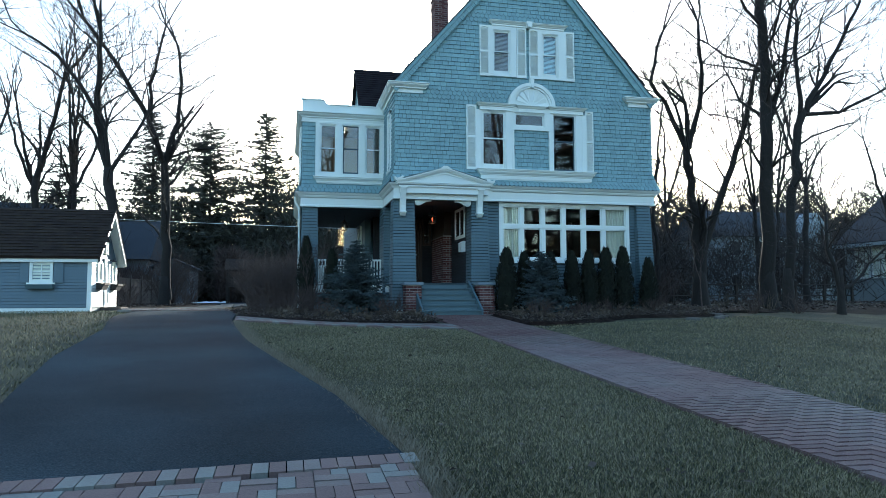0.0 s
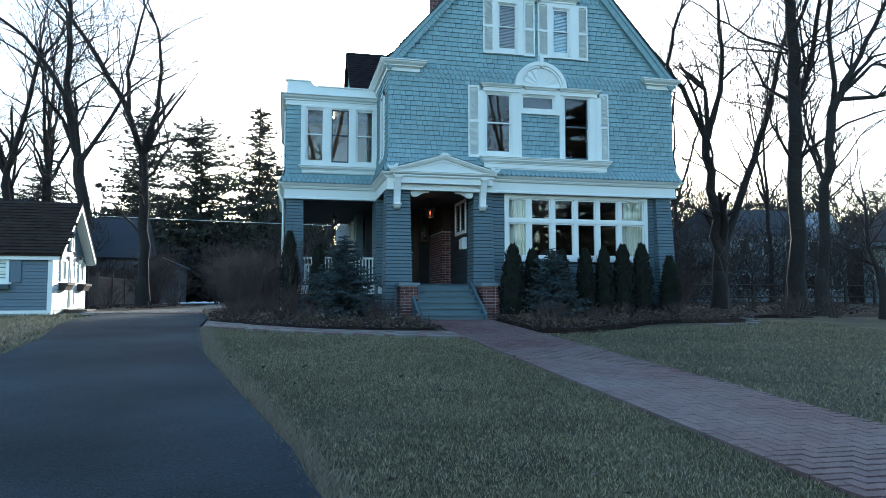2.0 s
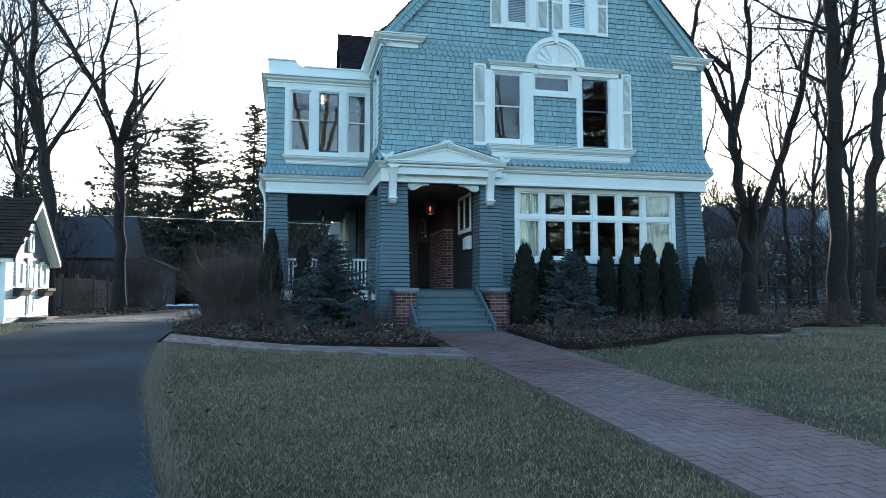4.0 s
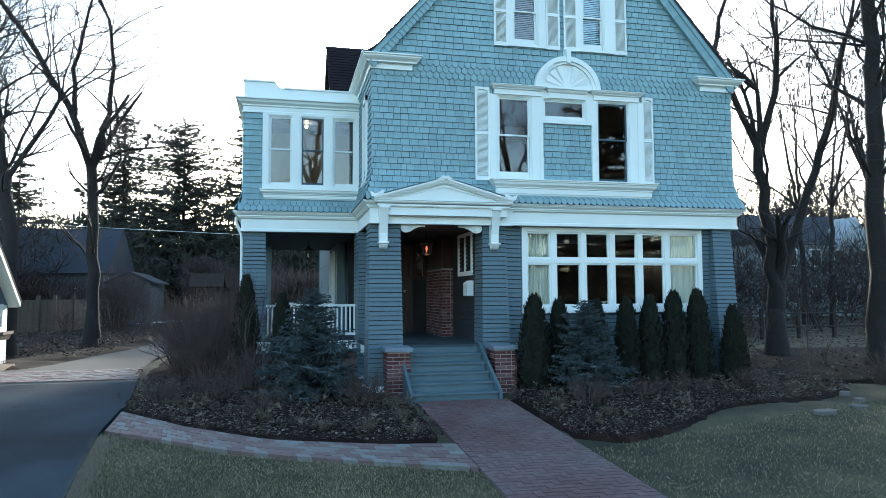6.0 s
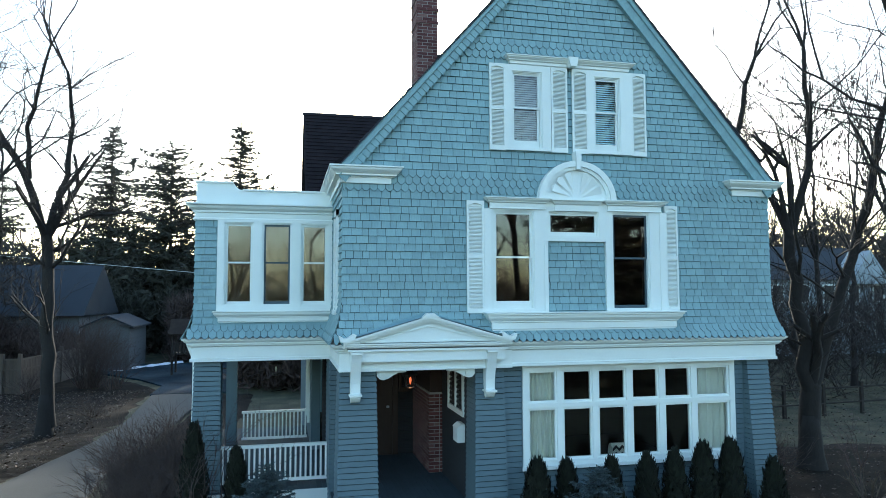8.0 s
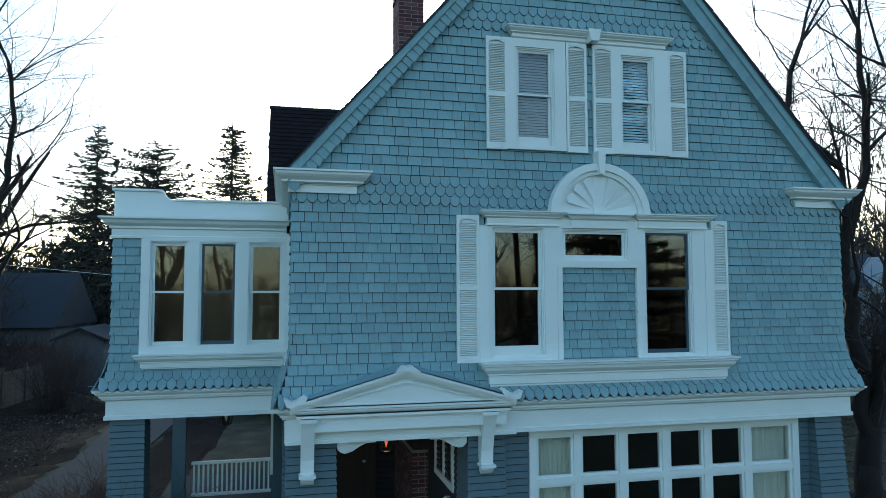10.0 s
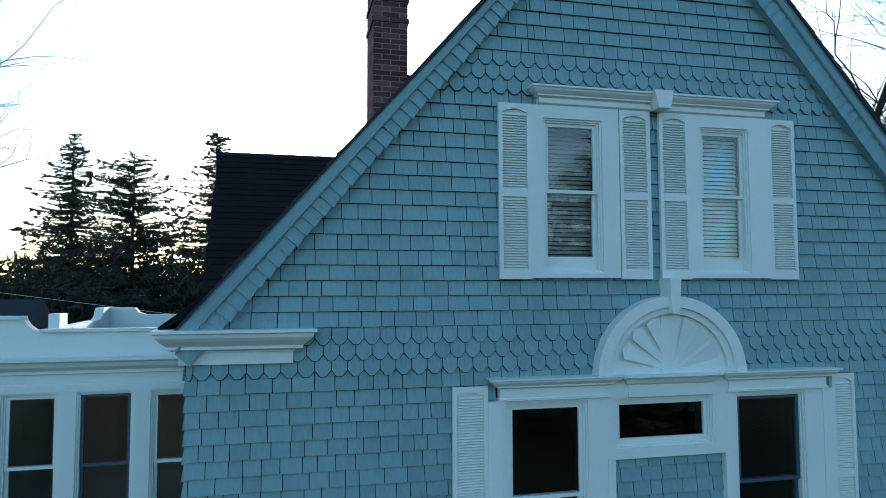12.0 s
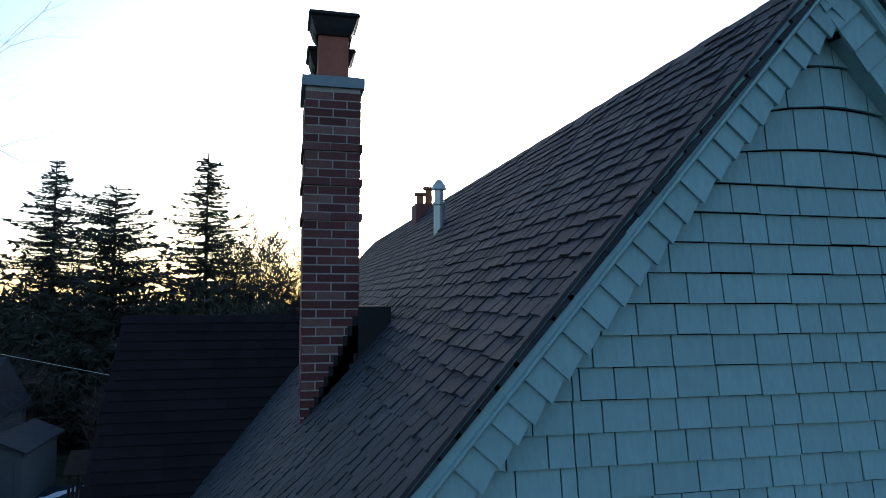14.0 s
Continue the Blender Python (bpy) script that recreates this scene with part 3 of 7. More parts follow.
def shutter(parent, x0, x1, z0, z1, y, mid):
    """A louvred shutter in two panels."""
    s = Shape()
    w = 0.034
    frame_of(s, (x0, x1, z0, z1), (x0 + w, x1 - w, z0 + 0.075, z1 - 0.04), y - 0.035, y)
    sh = part("shutter", s, WHITE, parent, "white louvred shutter")
    s = Shape()
    s.box(x0 + w, x1 - w, y - 0.034, y, mid - 0.03, mid + 0.03)
    part("middle_rail", s, WHITE, sh)
    s = Shape()
    arc = [(x0 + w + (x1 - x0 - 2 * w) * i / 8, z1 - 0.075 + 0.03 * math.sin(math.pi * i / 8)) for i in range(9)]
    s.prism([(x1 - w, z1), (x0 + w, z1)] + arc, "y", y - 0.033, y)
    part("arched_rail", s, WHITE, sh)
    s = Shape()
    s.box(x0 + w, x1 - w, y - 0.006, y, z0 + 0.07, z1 - 0.05)
    part("backing", s, WHITE, sh)
    sl = Shape()
    sl.hexa([(x0 + w - x0, -0.030, 0.0), (x1 - w - x0, -0.030, 0.0), (x1 - w - x0, -0.026, -0.005), (0.0 + w, -0.026, -0.005)],
            [(w, -0.012, 0.016), (x1 - w - x0, -0.012, 0.016), (x1 - w - x0, -0.008, 0.013), (w, -0.008, 0.013)])
    me = sl.mesh("slat", WHITE)
    for a, b in ((z0 + 0.08, mid - 0.035), (mid + 0.035, z1 - 0.075)):
        n = int((b - a) / 0.0215)
        for i in range(n):
            piece("slat", me, (x0, y, a + (b - a) * i / n), sh)


def blind(parent, x0, x1, y, z0, z1, mat=BLIND):
    s = Shape()
    n = int((z1 - z0) / 0.037)
    for i in range(n):
        zz = z0 + (z1 - z0) * (i + 0.5) / n
        s.hexa([(x0, y, zz - 0.016), (x1, y, zz - 0.016), (x1, y + 0.004, zz - 0.017), (x0, y + 0.004, zz - 0.017)],
               [(x0, y + 0.020, zz + 0.014), (x1, y + 0.020, zz + 0.014), (x1, y + 0.024, zz + 0.013), (x0, y + 0.024, zz + 0.013)])
    part("blind", s, mat, parent, "slatted window blind")


# attic pair
attic_l = sash_window(house, UP_L[0], UP_L[1], YF, 7.43)
attic_r = sash_window(house, UP_R[0], UP_R[1], YF, 7.43)
for w, g in ((attic_l, UP_L[1]), (attic_r, UP_R[1])):
    blind(w, g[0] - 0.05, g[1] + 0.05, YF + (0.13 if w is attic_l else 0.11), g[2] - 0.05, g[3] + 0.03, BLIND if w is attic_l else BLUEBLIND)
for a, b in ((4.44, 4.72), (5.53, 5.82), (5.91, 6.20), (7.01, 7.29)):
    shutter(house, a, b, 6.69, 8.15, YF - 0.02, 7.40)
s = Shape()
run_x(s, 4.70, 7.06, YF, [(0.16, 8.295), (0.16, 8.280), (0.145, 8.274), (0.140, 8.260), (0.112, 8.238), (0.100, 8.232), (0.100, 8.220), (0.080, 8.213), (0.072, 8.206), (0.072, 8.165), (0.05, 8.15)])
part("window_head", s, WHITE, house, "white moulded window head")
s = Shape()
s.prism([(5.79, 8.305), (5.97, 8.305), (5.94, 8.15), (5.83, 8.15)], "y", YF - 0.20, YF)
part("keystone", s, WHITE, house, "white keystone above the paired windows")

# main window group
main_l = sash_window(house, MAIN_L[0], MAIN_L[1], YF, 4.92)
main_r = sash_window(house, MAIN_R[0], MAIN_R[1], YF, 4.92, dark=True)
sash_window(house, TRANSOM[0], TRANSOM[1], YF)
for a, b in ((4.04, 4.33), (7.60, 7.845)):
    shutter(house, a, b, 4.005, 5.835, YF - 0.02, 4.93)
for xa, xb in ((4.33, 5.48), (6.42, 7.62)):
    s = Shape()
    run_x(s, xa, xb, YF, [(0.17, 5.895), (0.17, 5.882), (0.155, 5.876), (0.150, 5.862), (0.122, 5.840), (0.108, 5.834), (0.108, 5.822), (0.085, 5.815), (0.072, 5.806), (0.072, 5.735), (0.085, 5.728), (0.085, 5.712), (0.06, 5.705)])
    part("window_head", s, WHITE, house, "white moulded window head")
s = Shape()
run_x(s, 5.48, 6.42, YF, [(0.15, 5.89), (0.15, 5.87), (0.12, 5.85), (0.10, 5.82), (0.072, 5.80), (0.072, 5.70), (0.05, 5.69)])
part("window_head", s, WHITE, house, "white moulded window head")
for xa, xb, zt in ((4.33, 4.44, 5.71), (7.49, 7.60, 5.71), (5.365, 5.43, 5.20), (6.475, 6.54, 5.20)):
    s = Shape()
    s.box(xa, xb, YF - 0.065, YF, 4.02, zt)
    part("jamb", s, WHITE, house, "white flat jamb board")
s = Shape()
run_x(s, 4.30, 7.84, YF, [(0.27, 4.02), (0.27, 4.0), (0.25, 3.992), (0.25, 3.972), (0.232, 3.964), (0.222, 3.925), (0.190, 3.890), (0.172, 3.876), (0.172, 3.858), (0.150, 3.850), (0.150, 3.752), (0.135, 3.740), (0.135, 3.722)])
part("window_sill", s, WHITE, house, "white boxed window sill with moulding")
# the fan above it
s = Shape()
R, fx, fz = 0.70, 5.955, 5.875
for r0, r1, d in ((0.0, 0.60, 0.07), (0.54, 0.62, 0.105), (0.60, R, 0.135)):
    n = 32
    for i in range(n):
        a, b = math.pi * i / n, math.pi * (i + 1) / n
        q = [(fx + r * math.cos(t), fz + 0.96 * r * math.sin(t)) for r, t in ((r0, a), (r1, a), (r1, b), (r0, b))]
        s.prism(q if r0 > 0 else [q[0], q[1], q[2]], "y", YF - d, YF)
fan = part("fan_arch", s, WHITE, house, "white half-round fan ornament")
for k in range(7):
    if k == 3:
        continue
    a0, a1 = radians(14 + 22 * k), radians(14 + 22 * k + 18)
    s = Shape()
    c = (fx, fz + 0.02)
    pt = lambda rr, t, d: (c[0] + rr * math.cos(t), YF - 0.07 - d, c[1] + rr * math.sin(t))
    s.add([pt(0.09, (a0 + a1) / 2, 0.0), pt(0.47, a0, 0.004), pt(0.50, (a0 + a1) / 2, 0.004), pt(0.47, a1, 0.038)], [(0, 1, 2, 3), (0, 3, 1), (1, 3, 2)])
    part("fan_blade", s, WHITE, fan)
s = Shape()
s.prism([(5.90, 6.70), (6.01, 6.70), (5.99, 6.40), (5.92, 6.40)], "y", YF - 0.18, YF)
part("keystone", s, WHITE, house, "white keystone over the fan")
s = Shape()
s.box(5.87, 5.93, YF - 0.075, YF, 5.88, 6.42)
part("fan_rib", s, WHITE, fan)

# narrow window on the left side wall
s = Shape()
s.box(X0 - 0.05, X0 + 0.02, 16.45, 16.55, 4.0, 5.72)
s.box(X0 - 0.05, X0 + 0.02, 16.95, 17.05, 4.0, 5.72)
s.box(X0 - 0.05, X0 + 0.02, 16.45, 17.05, 5.62, 5.72)
s.box(X0 - 0.07, X0 + 0.02, 16.42, 17.08, 3.98, 4.06)
side_win = part("window", s, WHITE, house, "white side window casing")
s = Shape()
s.box(X0 - 0.006, X0 + 0.004, 16.55, 16.95, 4.06, 5.62)
part("pane", s, GLASS, side_win)

# ---- the upper bay over the side porch ----
BX0, BX1, BY = -0.38, 2.04, 18.0
s = Shape()
wall_with_holes(s, BX0, BX1, BY + 0.012, BY + 0.18, 3.5, [(g[0] - 0.055, g[1] + 0.055, g[2] - 0.065, g[3] + 0.055) for _, g in BAY], lambda x: 5.9)
s.box(BX0, BX0 + 0.18, BY + 0.18, 24.0, 3.5, 5.9)
s.box(BX0, BX1, 23.8, 24.0, 3.5, 5.9)
s.box(BX0, BX1, BY + 0.18, 24.0, 3.42, 3.5)
bay = part("bay_wall", s, BLUE, house, "blue shingled upper sunroom")
s = Shape()
shingled(s, BX0, BX1 - 0.02, 4.30, 5.66, BY, [(0.0, 2.04, 3.8, 5.7)], lambda z: 0.0, 41)
shingled(s, BX0 - 0.1, BX1 - 0.02, 3.56, 4.30, BY, [(0.06, 2.04, 3.83, 5.7)], lambda z: flare(z, 3.54, 4.2), 42, step=0.114, tip_bands=((3.56, 3.80),), limit=lambda z: (BX0 - flare(z, 3.54, 4.2), BX1))
part("shingle_field", s, BLUE, bay, kind="stuff")
s = Shape(Matrix(((0, 1, 0, BX0), (1, 0, 0, 0), (0, 0, 1, 0), (0, 0, 0, 1))))
shingled(s, BY, 24.0, 4.30, 5.66, 0.0, [(18.5, 20.6, 4.0, 5.6)], lambda z: 0.0, 43)
shingled(s, BY - 0.2, 24.0, 3.56, 4.30, 0.0, [], lambda z: flare(z, 3.54, 4.2), 44, step=0.114, tip_bands=((3.56, 3.80),), limit=lambda z: (BY - flare(z, 3.54, 4.2), 24.0))
part("shingle_field", s, BLUE, bay, kind="stuff")
for k, (o, g) in enumerate(BAY):
    sash_window(house, o, g, BY, 4.90, dark=(k == 1), low=0.07)
s = Shape()
s.box(BX0 - 0.06, BX0 + 0.02, 18.5, 20.6, 4.0, 5.62)
part("window", s, WHITE, house, "white side window casing")
s = Shape()
run_x(s, -0.06, 2.20, BY, [(0.20, 4.03), (0.20, 4.012), (0.182, 4.004), (0.176, 3.972), (0.150, 3.945), (0.128, 3.932), (0.128, 3.916), (0.108, 3.910), (0.108, 3.850), (0.095, 3.842), (0.095, 3.828)])
part("window_sill", s, WHITE, house, "white moulded sill")
TOPB = [(0.17, 5.955), (0.17, 5.93), (0.13, 5.91), (0.11, 5.87), (0.05, 5.83), (0.05, 5.80), (0.02, 5.79), (0.02, 5.70), (0.04, 5.69), (0.04, 5.66)]
s = Shape()
wrapped(s, TOPB, [(BX0, 24.0, -1, 0), (BX0, BY, -1, -1), (BX1 - 0.004, BY, 0, -1)])
part("cornice", s, WHITE, house, "white moulded cornice")
s = Shape()
pz = [(BX0 - 0.0, 5.95), (2.04, 5.95), (2.04, 6.215), (0.45, 6.215), (0.36, 6.23), (0.30, 6.28), (0.27, 6.33), (0.22, 6.34), (BX0, 6.345)]
s.prism(pz, "y", BY + 0.02, BY + 0.14)
s.prism([(x, zz) for x, zz in [(BX0 - 0.03, 6.335), (0.26, 6.335), (0.25, 6.365), (BX0 - 0.03, 6.37)]], "y", BY - 0.01, BY + 0.17)
s.prism([(x, zz) for x, zz in [(0.42, 6.205), (2.04, 6.205), (2.04, 6.235), (0.42, 6.235)]], "y", BY - 0.01, BY + 0.17)
s.box(BX0, BX0 + 0.14, BY + 0.14, 18.6, 5.95, 6.345)
part("parapet", s, WHITE, house, "white parapet with curved shoulders")
s = Shape()
s.prism([(18.6, 5.95), (24.0, 5.95), (24.0, 6.345), (23.45, 6.345), (23.38, 6.30), (23.30, 6.20), (23.15, 6.15), (21.32, 6.12), (21.32, 6.31), (20.95, 6.31), (20.95, 6.08), (18.6, 6.10)], "x", BX0, BX0 + 0.14)
part("side_parapet", s, WHITE, house, "white side parapet with a raised block")
s = Shape()
s.prism([(BX0 + 0.14, 5.95), (BX1, 5.95), (BX1, 6.205), (0.36, 6.21), (0.24, 6.25), (0.18, 6.33), (BX0 + 0.14, 6.345)], "y", 23.86, 24.0)
part("rear_parapet", s, WHITE, house, "white rear parapet with a curved shoulder")
s = Shape()
loop = [Vector(p) for p in [(-0.2, 21.4, 6.1), (0.0, 21.0, 5.985), (0.5, 20.6, 5.985), (0.9, 21.2, 5.985), (1.3, 21.0, 5.985), (1.5, 21.7, 5.985), (1.1, 22.2, 5.985), (0.9, 21.8, 5.985), (1.4, 21.4, 5.985), (1.9, 22.0, 6.0)]]
for _ in range(3):
    loop = [loop[0]] + [p for a, b in zip(loop, loop[1:]) for p in (a.lerp(b, 0.25), a.lerp(b, 0.75))] + [loop[-1]]
s.line(loop, 0.007, 5)
part("loose_cable", s, IRON, house, "black cable lying on the flat roof")
s = Shape()
s.box(BX0 + 0.1, BX1, BY + 0.1, 24.0, 5.86, 5.97)
part("flat_roof", s, MEMBRANE, house, "pale flat membrane roof")
s = Shape()
wrapped(s, BELT, [(BX0, 24.0, -1, 0), (BX0, BY, -1, -1), (BX1 - 0.032, BY, 0, -1)])
s.box(BX0, BX1, BY, BY + 0.25, 3.14, 3.5)
part("belt_course", s, WHITE, house, "white moulded belt course")
s = Shape()
s.box(BX0 + 0.18, BX1, 20.6, 20.64, 3.5, 5.9)
part("room_lining", s, CREAM, house, "pale plaster walls inside the sunroom")

# cross gable on the left
s = Shape()
s.prism([(20.6, 6.2), (25.8, 6.2), (23.2, 9.02)], "x", 1.75, 5.5)
part("cross_gable", s, BLUE, house, "blue cross gable")
s = Shape()
s.prism([(23.2, 9.10), (20.35, 6.02), (20.35, 5.90), (23.2, 8.97), (26.05, 5.90), (26.05, 6.02)], "x", 1.62, 4.9)
cross_roof = part("roof", s, DARKROOF, house, "black shingled cross gable roof")
s = Shape()
for i in range(28):
    f0, f1 = i / 28, (i + 1) / 28
    yy = lambda q: 23.2 - 2.87 * q
    zz = lambda q: 9.115 - 3.10 * q
    x = 1.60 + rand.uniform(0, 0.1)
    while x < 4.9:
        w = rand.choice((0.16, 0.2, 0.26))
        s.add([(x, yy(f0), zz(f0) - 0.004), (x + w - 0.004, yy(f0), zz(f0) - 0.004), (x + w - 0.004, yy(f1) - 0.008, zz(f1) + 0.012), (x, yy(f1) - 0.008, zz(f1) + 0.012),
               (x + w - 0.004, yy(f1), zz(f1) - 0.01), (x, yy(f1), zz(f1) - 0.01)], [(3, 2, 1, 0), (3, 5, 4, 2)])
        x += w
part("shingle_field", s, DARKROOF, cross_roof, kind="stuff")
part("joint_field", tip_shades, GAPSHADE, front_wall, "near-black outlines that stand in for shadow round the shingle tips", kind="stuff")


# ---- lower storey, porch and steps ----
def boards(shape, x0, x1, z0, z1, y, lean=lambda z: 0.0, side=lambda z: 0.0, step=0.086, holes=()):
    """Lapped clapboards along x; lean: how far the wall stands forward at z, side: how far both ends stand out."""
    n = round((z1 - z0) / step)
    for i in range(n):
        a, b = z0 + (z1 - z0) * i / n, z0 + (z1 - z0) * (i + 1) / n
        spans = [(x0, x1)]
        for h in holes:
            if h[2] < (a + b) / 2 < h[3]:
                spans = [q for p, r in spans for q in ((p, min(r, h[0])), (max(p, h[1]), r)) if q[1] - q[0] > 0.02]
        for p, r in spans:
            ea, eb = (side(a) if p == x0 else 0.0), (side(b) if p == x0 else 0.0)
            fa, fb = (side(a) if r == x1 else 0.0), (side(b) if r == x1 else 0.0)
            shape.hexa([(p - ea - 0.006, y - lean(a) - 0.027, a), (r + fa + 0.006, y - lean(a) - 0.027, a), (r + fa, y + 0.02, a), (p - ea, y + 0.02, a)],
                       [(p - eb, y - lean(b) - 0.012, b - 0.012), (r + fb, y - lean(b) - 0.012, b - 0.012), (r + fb, y + 0.02, b - 0.012), (p - eb, y + 0.02, b - 0.012)])


YL = 16.02                                             # lower front wall
BAND = (5.02, 9.00, 1.46, 3.13)
s = Shape()
wall_with_holes(s, 4.25, X1 - 0.1, YL + 0.003, YL + 0.2, 0.0, [BAND], lambda x: 3.2)
s.box(X1 - 0.3, X1 - 0.1, YL + 0.2, YB, 0.0, 3.5)
# Wall behind the boards is near black, to draw shadow lines under each lap.
lower = part("lower_wall", s, GAPSHADE, house, "blue-grey clapboard lower wall")
s = Shape()
boards(s, 4.58, 9.24, 0.1, 3.14, YL, holes=[BAND])
part("clapboard_field", s, CLAP, lower, kind="stuff")


def leaning_post(name, x0, x1, y0, y1, z0, z1, front, sides, label):
    """A clapboard pier that widens towards its foot."""
    post = part(name, Shape(), CLAP, house, label)
    f = lambda z: front * (z1 - z) / (z1 - z0)
    g = lambda z: sides * (z1 - z) / (z1 - z0)
    s = Shape()
    k = 0.018
    s.hexa([(x0 - sides + k, y0 - front + k, z0), (x1 + sides - k, y0 - front + k, z0), (x1 + sides - k, y1 - k, z0), (x0 - sides + k, y1 - k, z0)],
           [(x0 + k, y0 + k, z1), (x1 - k, y0 + k, z1), (x1 - k, y1 - k, z1), (x0 + k, y1 - k, z1)])
    # Near-black core, added so the slits between boards read as lap shadow.
    part("core", s, GAPSHADE, post)
    n = round((z1 - z0) / 0.086)
    for i in range(n):
        a, b = z0 + (z1 - z0) * i / n, z0 + (z1 - z0) * (i + 1) / n
        s = Shape()
        s.hexa([(x0 - g(a) - 0.012, y0 - f(a) - 0.024, a), (x1 + g(a) + 0.012, y0 - f(a) - 0.024, a), (x1 + g(a) + 0.012, y1 + 0.020, a), (x0 - g(a) - 0.012, y1 + 0.020, a)],
               [(x0 - g(b), y0 - f(b) - 0.010, b - 0.012), (x1 + g(b), y0 - f(b) - 0.010, b - 0.012), (x1 + g(b), y1, b - 0.012), (x0 - g(b), y1, b - 0.012)])
        part("clapboard", s, CLAP, post)
    s = Shape()
    s.box(x0 - sides - 0.03, x1 + sides + 0.03, y0 - front - 0.035, y1 + 0.03, z0 - 0.2, z0 + 0.0)
    part("plinth", s, WHITE, post, "white plinth")
    return post


leaning_post("corner_pier", 9.20, 9.62, 15.90, 16.4, 0.14, 3.14, 0.25, 0.03, "blue clapboard corner pier widening downwards")
leaning_post("porch_post", 2.02, 2.58, 15.92, 16.42, 0.14, 3.14, 0.10, 0.05, "blue clapboard porch post widening downwards")
leaning_post("porch_post", 4.20, 4.66, 15.92, 16.42, 0.14, 3.14, 0.10, 0.05, "blue clapboard porch post widening downwards")
leaning_post("porch_post", -0.36, 0.08, 18.06, 18.46, 0.14, 3.14, 0.08, 0.04, "blue clapboard porch post widening downwards")
leaning_post("porch_post", 1.98, 2.34, 17.6, 18.46, 0.14, 3.14, 0.0, 0.0, "blue clapboard porch post widening downwards")

# band of six windows
part_x = [5.02, 5.68, 6.32, 6.95, 7.57, 8.19, 9.00]
s = Shape()
frame_of(s, BAND, (BAND[0] + 0.10, BAND[1] - 0.10, BAND[2] + 0.10, BAND[3] - 0.09), YL - 0.05, YL + 0.1)
band = part("window", s, WHITE, house, "band of six white-framed windows")
for x in part_x[1:-1]:
    s = Shape()
    s.box(x - 0.05, x + 0.05, YL - 0.035, YL + 0.1, BAND[2] + 0.10, BAND[3] - 0.09)
    part("mullion", s, WHITE, band)
s = Shape()
s.box(BAND[0] + 0.1, BAND[1] - 0.1, YL - 0.04, YL + 0.1, 2.42, 2.50)
part("transom_bar", s, WHITE, band)
s = Shape()
s.box(BAND[0] - 0.02, BAND[1] + 0.02, YL - 0.09, YL - 0.052, BAND[2] - 0.03, BAND[2] + 0.02)
part("sill", s, WHITE, band)
for k in range(6):
    a = part_x[k] + (0.10 if k == 0 else 0.05)
    b = part_x[k + 1] - (0.10 if k == 5 else 0.05)
    for za, zb in ((1.56, 2.42), (2.50, 3.04)):
        s = Shape()
        frame_of(s, (a, b, za, zb), (a + 0.035, b - 0.035, za + 0.04, zb - 0.035), YL - 0.012, YL + 0.04)
        sash = part("sash", s, WHITE, band)
        pane("pane", a + 0.03, b - 0.03, YL + 0.012, za + 0.03, zb - 0.03, sash)
for xa, xb in ((5.08, 5.62), (8.22, 8.93)):
    s = Shape()
    n = 40
    pts = [(xa + (xb - xa) * i / n, YL + 0.12 + 0.03 * math.sin(i * 1.35) + 0.012 * math.sin(i * 0.6)) for i in range(n + 1)]
    for p, q in zip(pts, pts[1:]):
        s.hexa([(*p, 1.3), (*q, 1.3), (q[0], q[1] + 0.004, 1.3), (p[0], p[1] + 0.004, 1.3)], [(*p, 3.1), (*q, 3.1), (q[0], q[1] + 0.004, 3.1), (p[0], p[1] + 0.004, 3.1)])
    tagged(part("curtain", s, CURTAIN), "cream pleated curtain hung inside the window", "curtain", "living room curtains")
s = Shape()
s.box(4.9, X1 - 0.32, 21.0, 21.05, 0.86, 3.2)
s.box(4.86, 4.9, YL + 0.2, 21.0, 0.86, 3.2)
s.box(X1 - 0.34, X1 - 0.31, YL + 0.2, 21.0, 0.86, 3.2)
part("room_lining", s, INNER, house, "plaster walls of the living room, near black in place of shade")
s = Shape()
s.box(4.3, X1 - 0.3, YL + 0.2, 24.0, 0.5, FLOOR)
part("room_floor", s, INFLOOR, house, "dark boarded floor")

# porch floor, ceiling and back walls
s = Shape()
n = 26
for i in range(n):
    s = Shape()
    s.box(2.0 + (4.75 - 2.0) * i / n + 0.002, 2.0 + (4.75 - 2.0) * (i + 1) / n - 0.002, 15.93, 20.2, FLOOR - 0.04, FLOOR)
    part("porch_board", s, PORCHFLOOR, house, "blue-grey painted porch board, darkened in place of shade")
for i in range(22):
    s = Shape()
    s.box(-0.38 + 2.38 * i / 22 + 0.002, -0.38 + 2.38 * (i + 1) / 22 - 0.002, 17.9, 24.0, FLOOR - 0.04, FLOOR)
    part("porch_board", s, PORCHFLOOR, house, "blue-grey painted porch board, darkened in place of shade")
s = Shape()
s.box(-0.40, 2.0, 17.88, 17.92, 0.62, FLOOR - 0.01)
s.box(2.03, 2.07, 17.0, 17.92, 0.62, FLOOR - 0.01)
part("porch_skirt", s, WHITE, house, "white porch skirt board")
s = Shape()
s.box(-0.3, 4.8, 18.02, 18.1, -0.1, 0.62)
s.box(-0.35, -0.3, 18.1, 24.0, -0.1, 0.82)
part("porch_foundation", s, BRICK, house, "dark brick porch foundation")
s = Shape()
s.box(X0 - 0.02, 4.9, YF + 0.1, 20.2, 3.14, 3.20)
s.box(-0.3, X0, BY + 0.1, 24.0, 3.14, 3.20)
part("porch_ceiling", s, PORCHCEIL, house, "grey boarded porch ceiling")
s = Shape()
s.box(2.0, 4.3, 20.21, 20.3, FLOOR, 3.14)
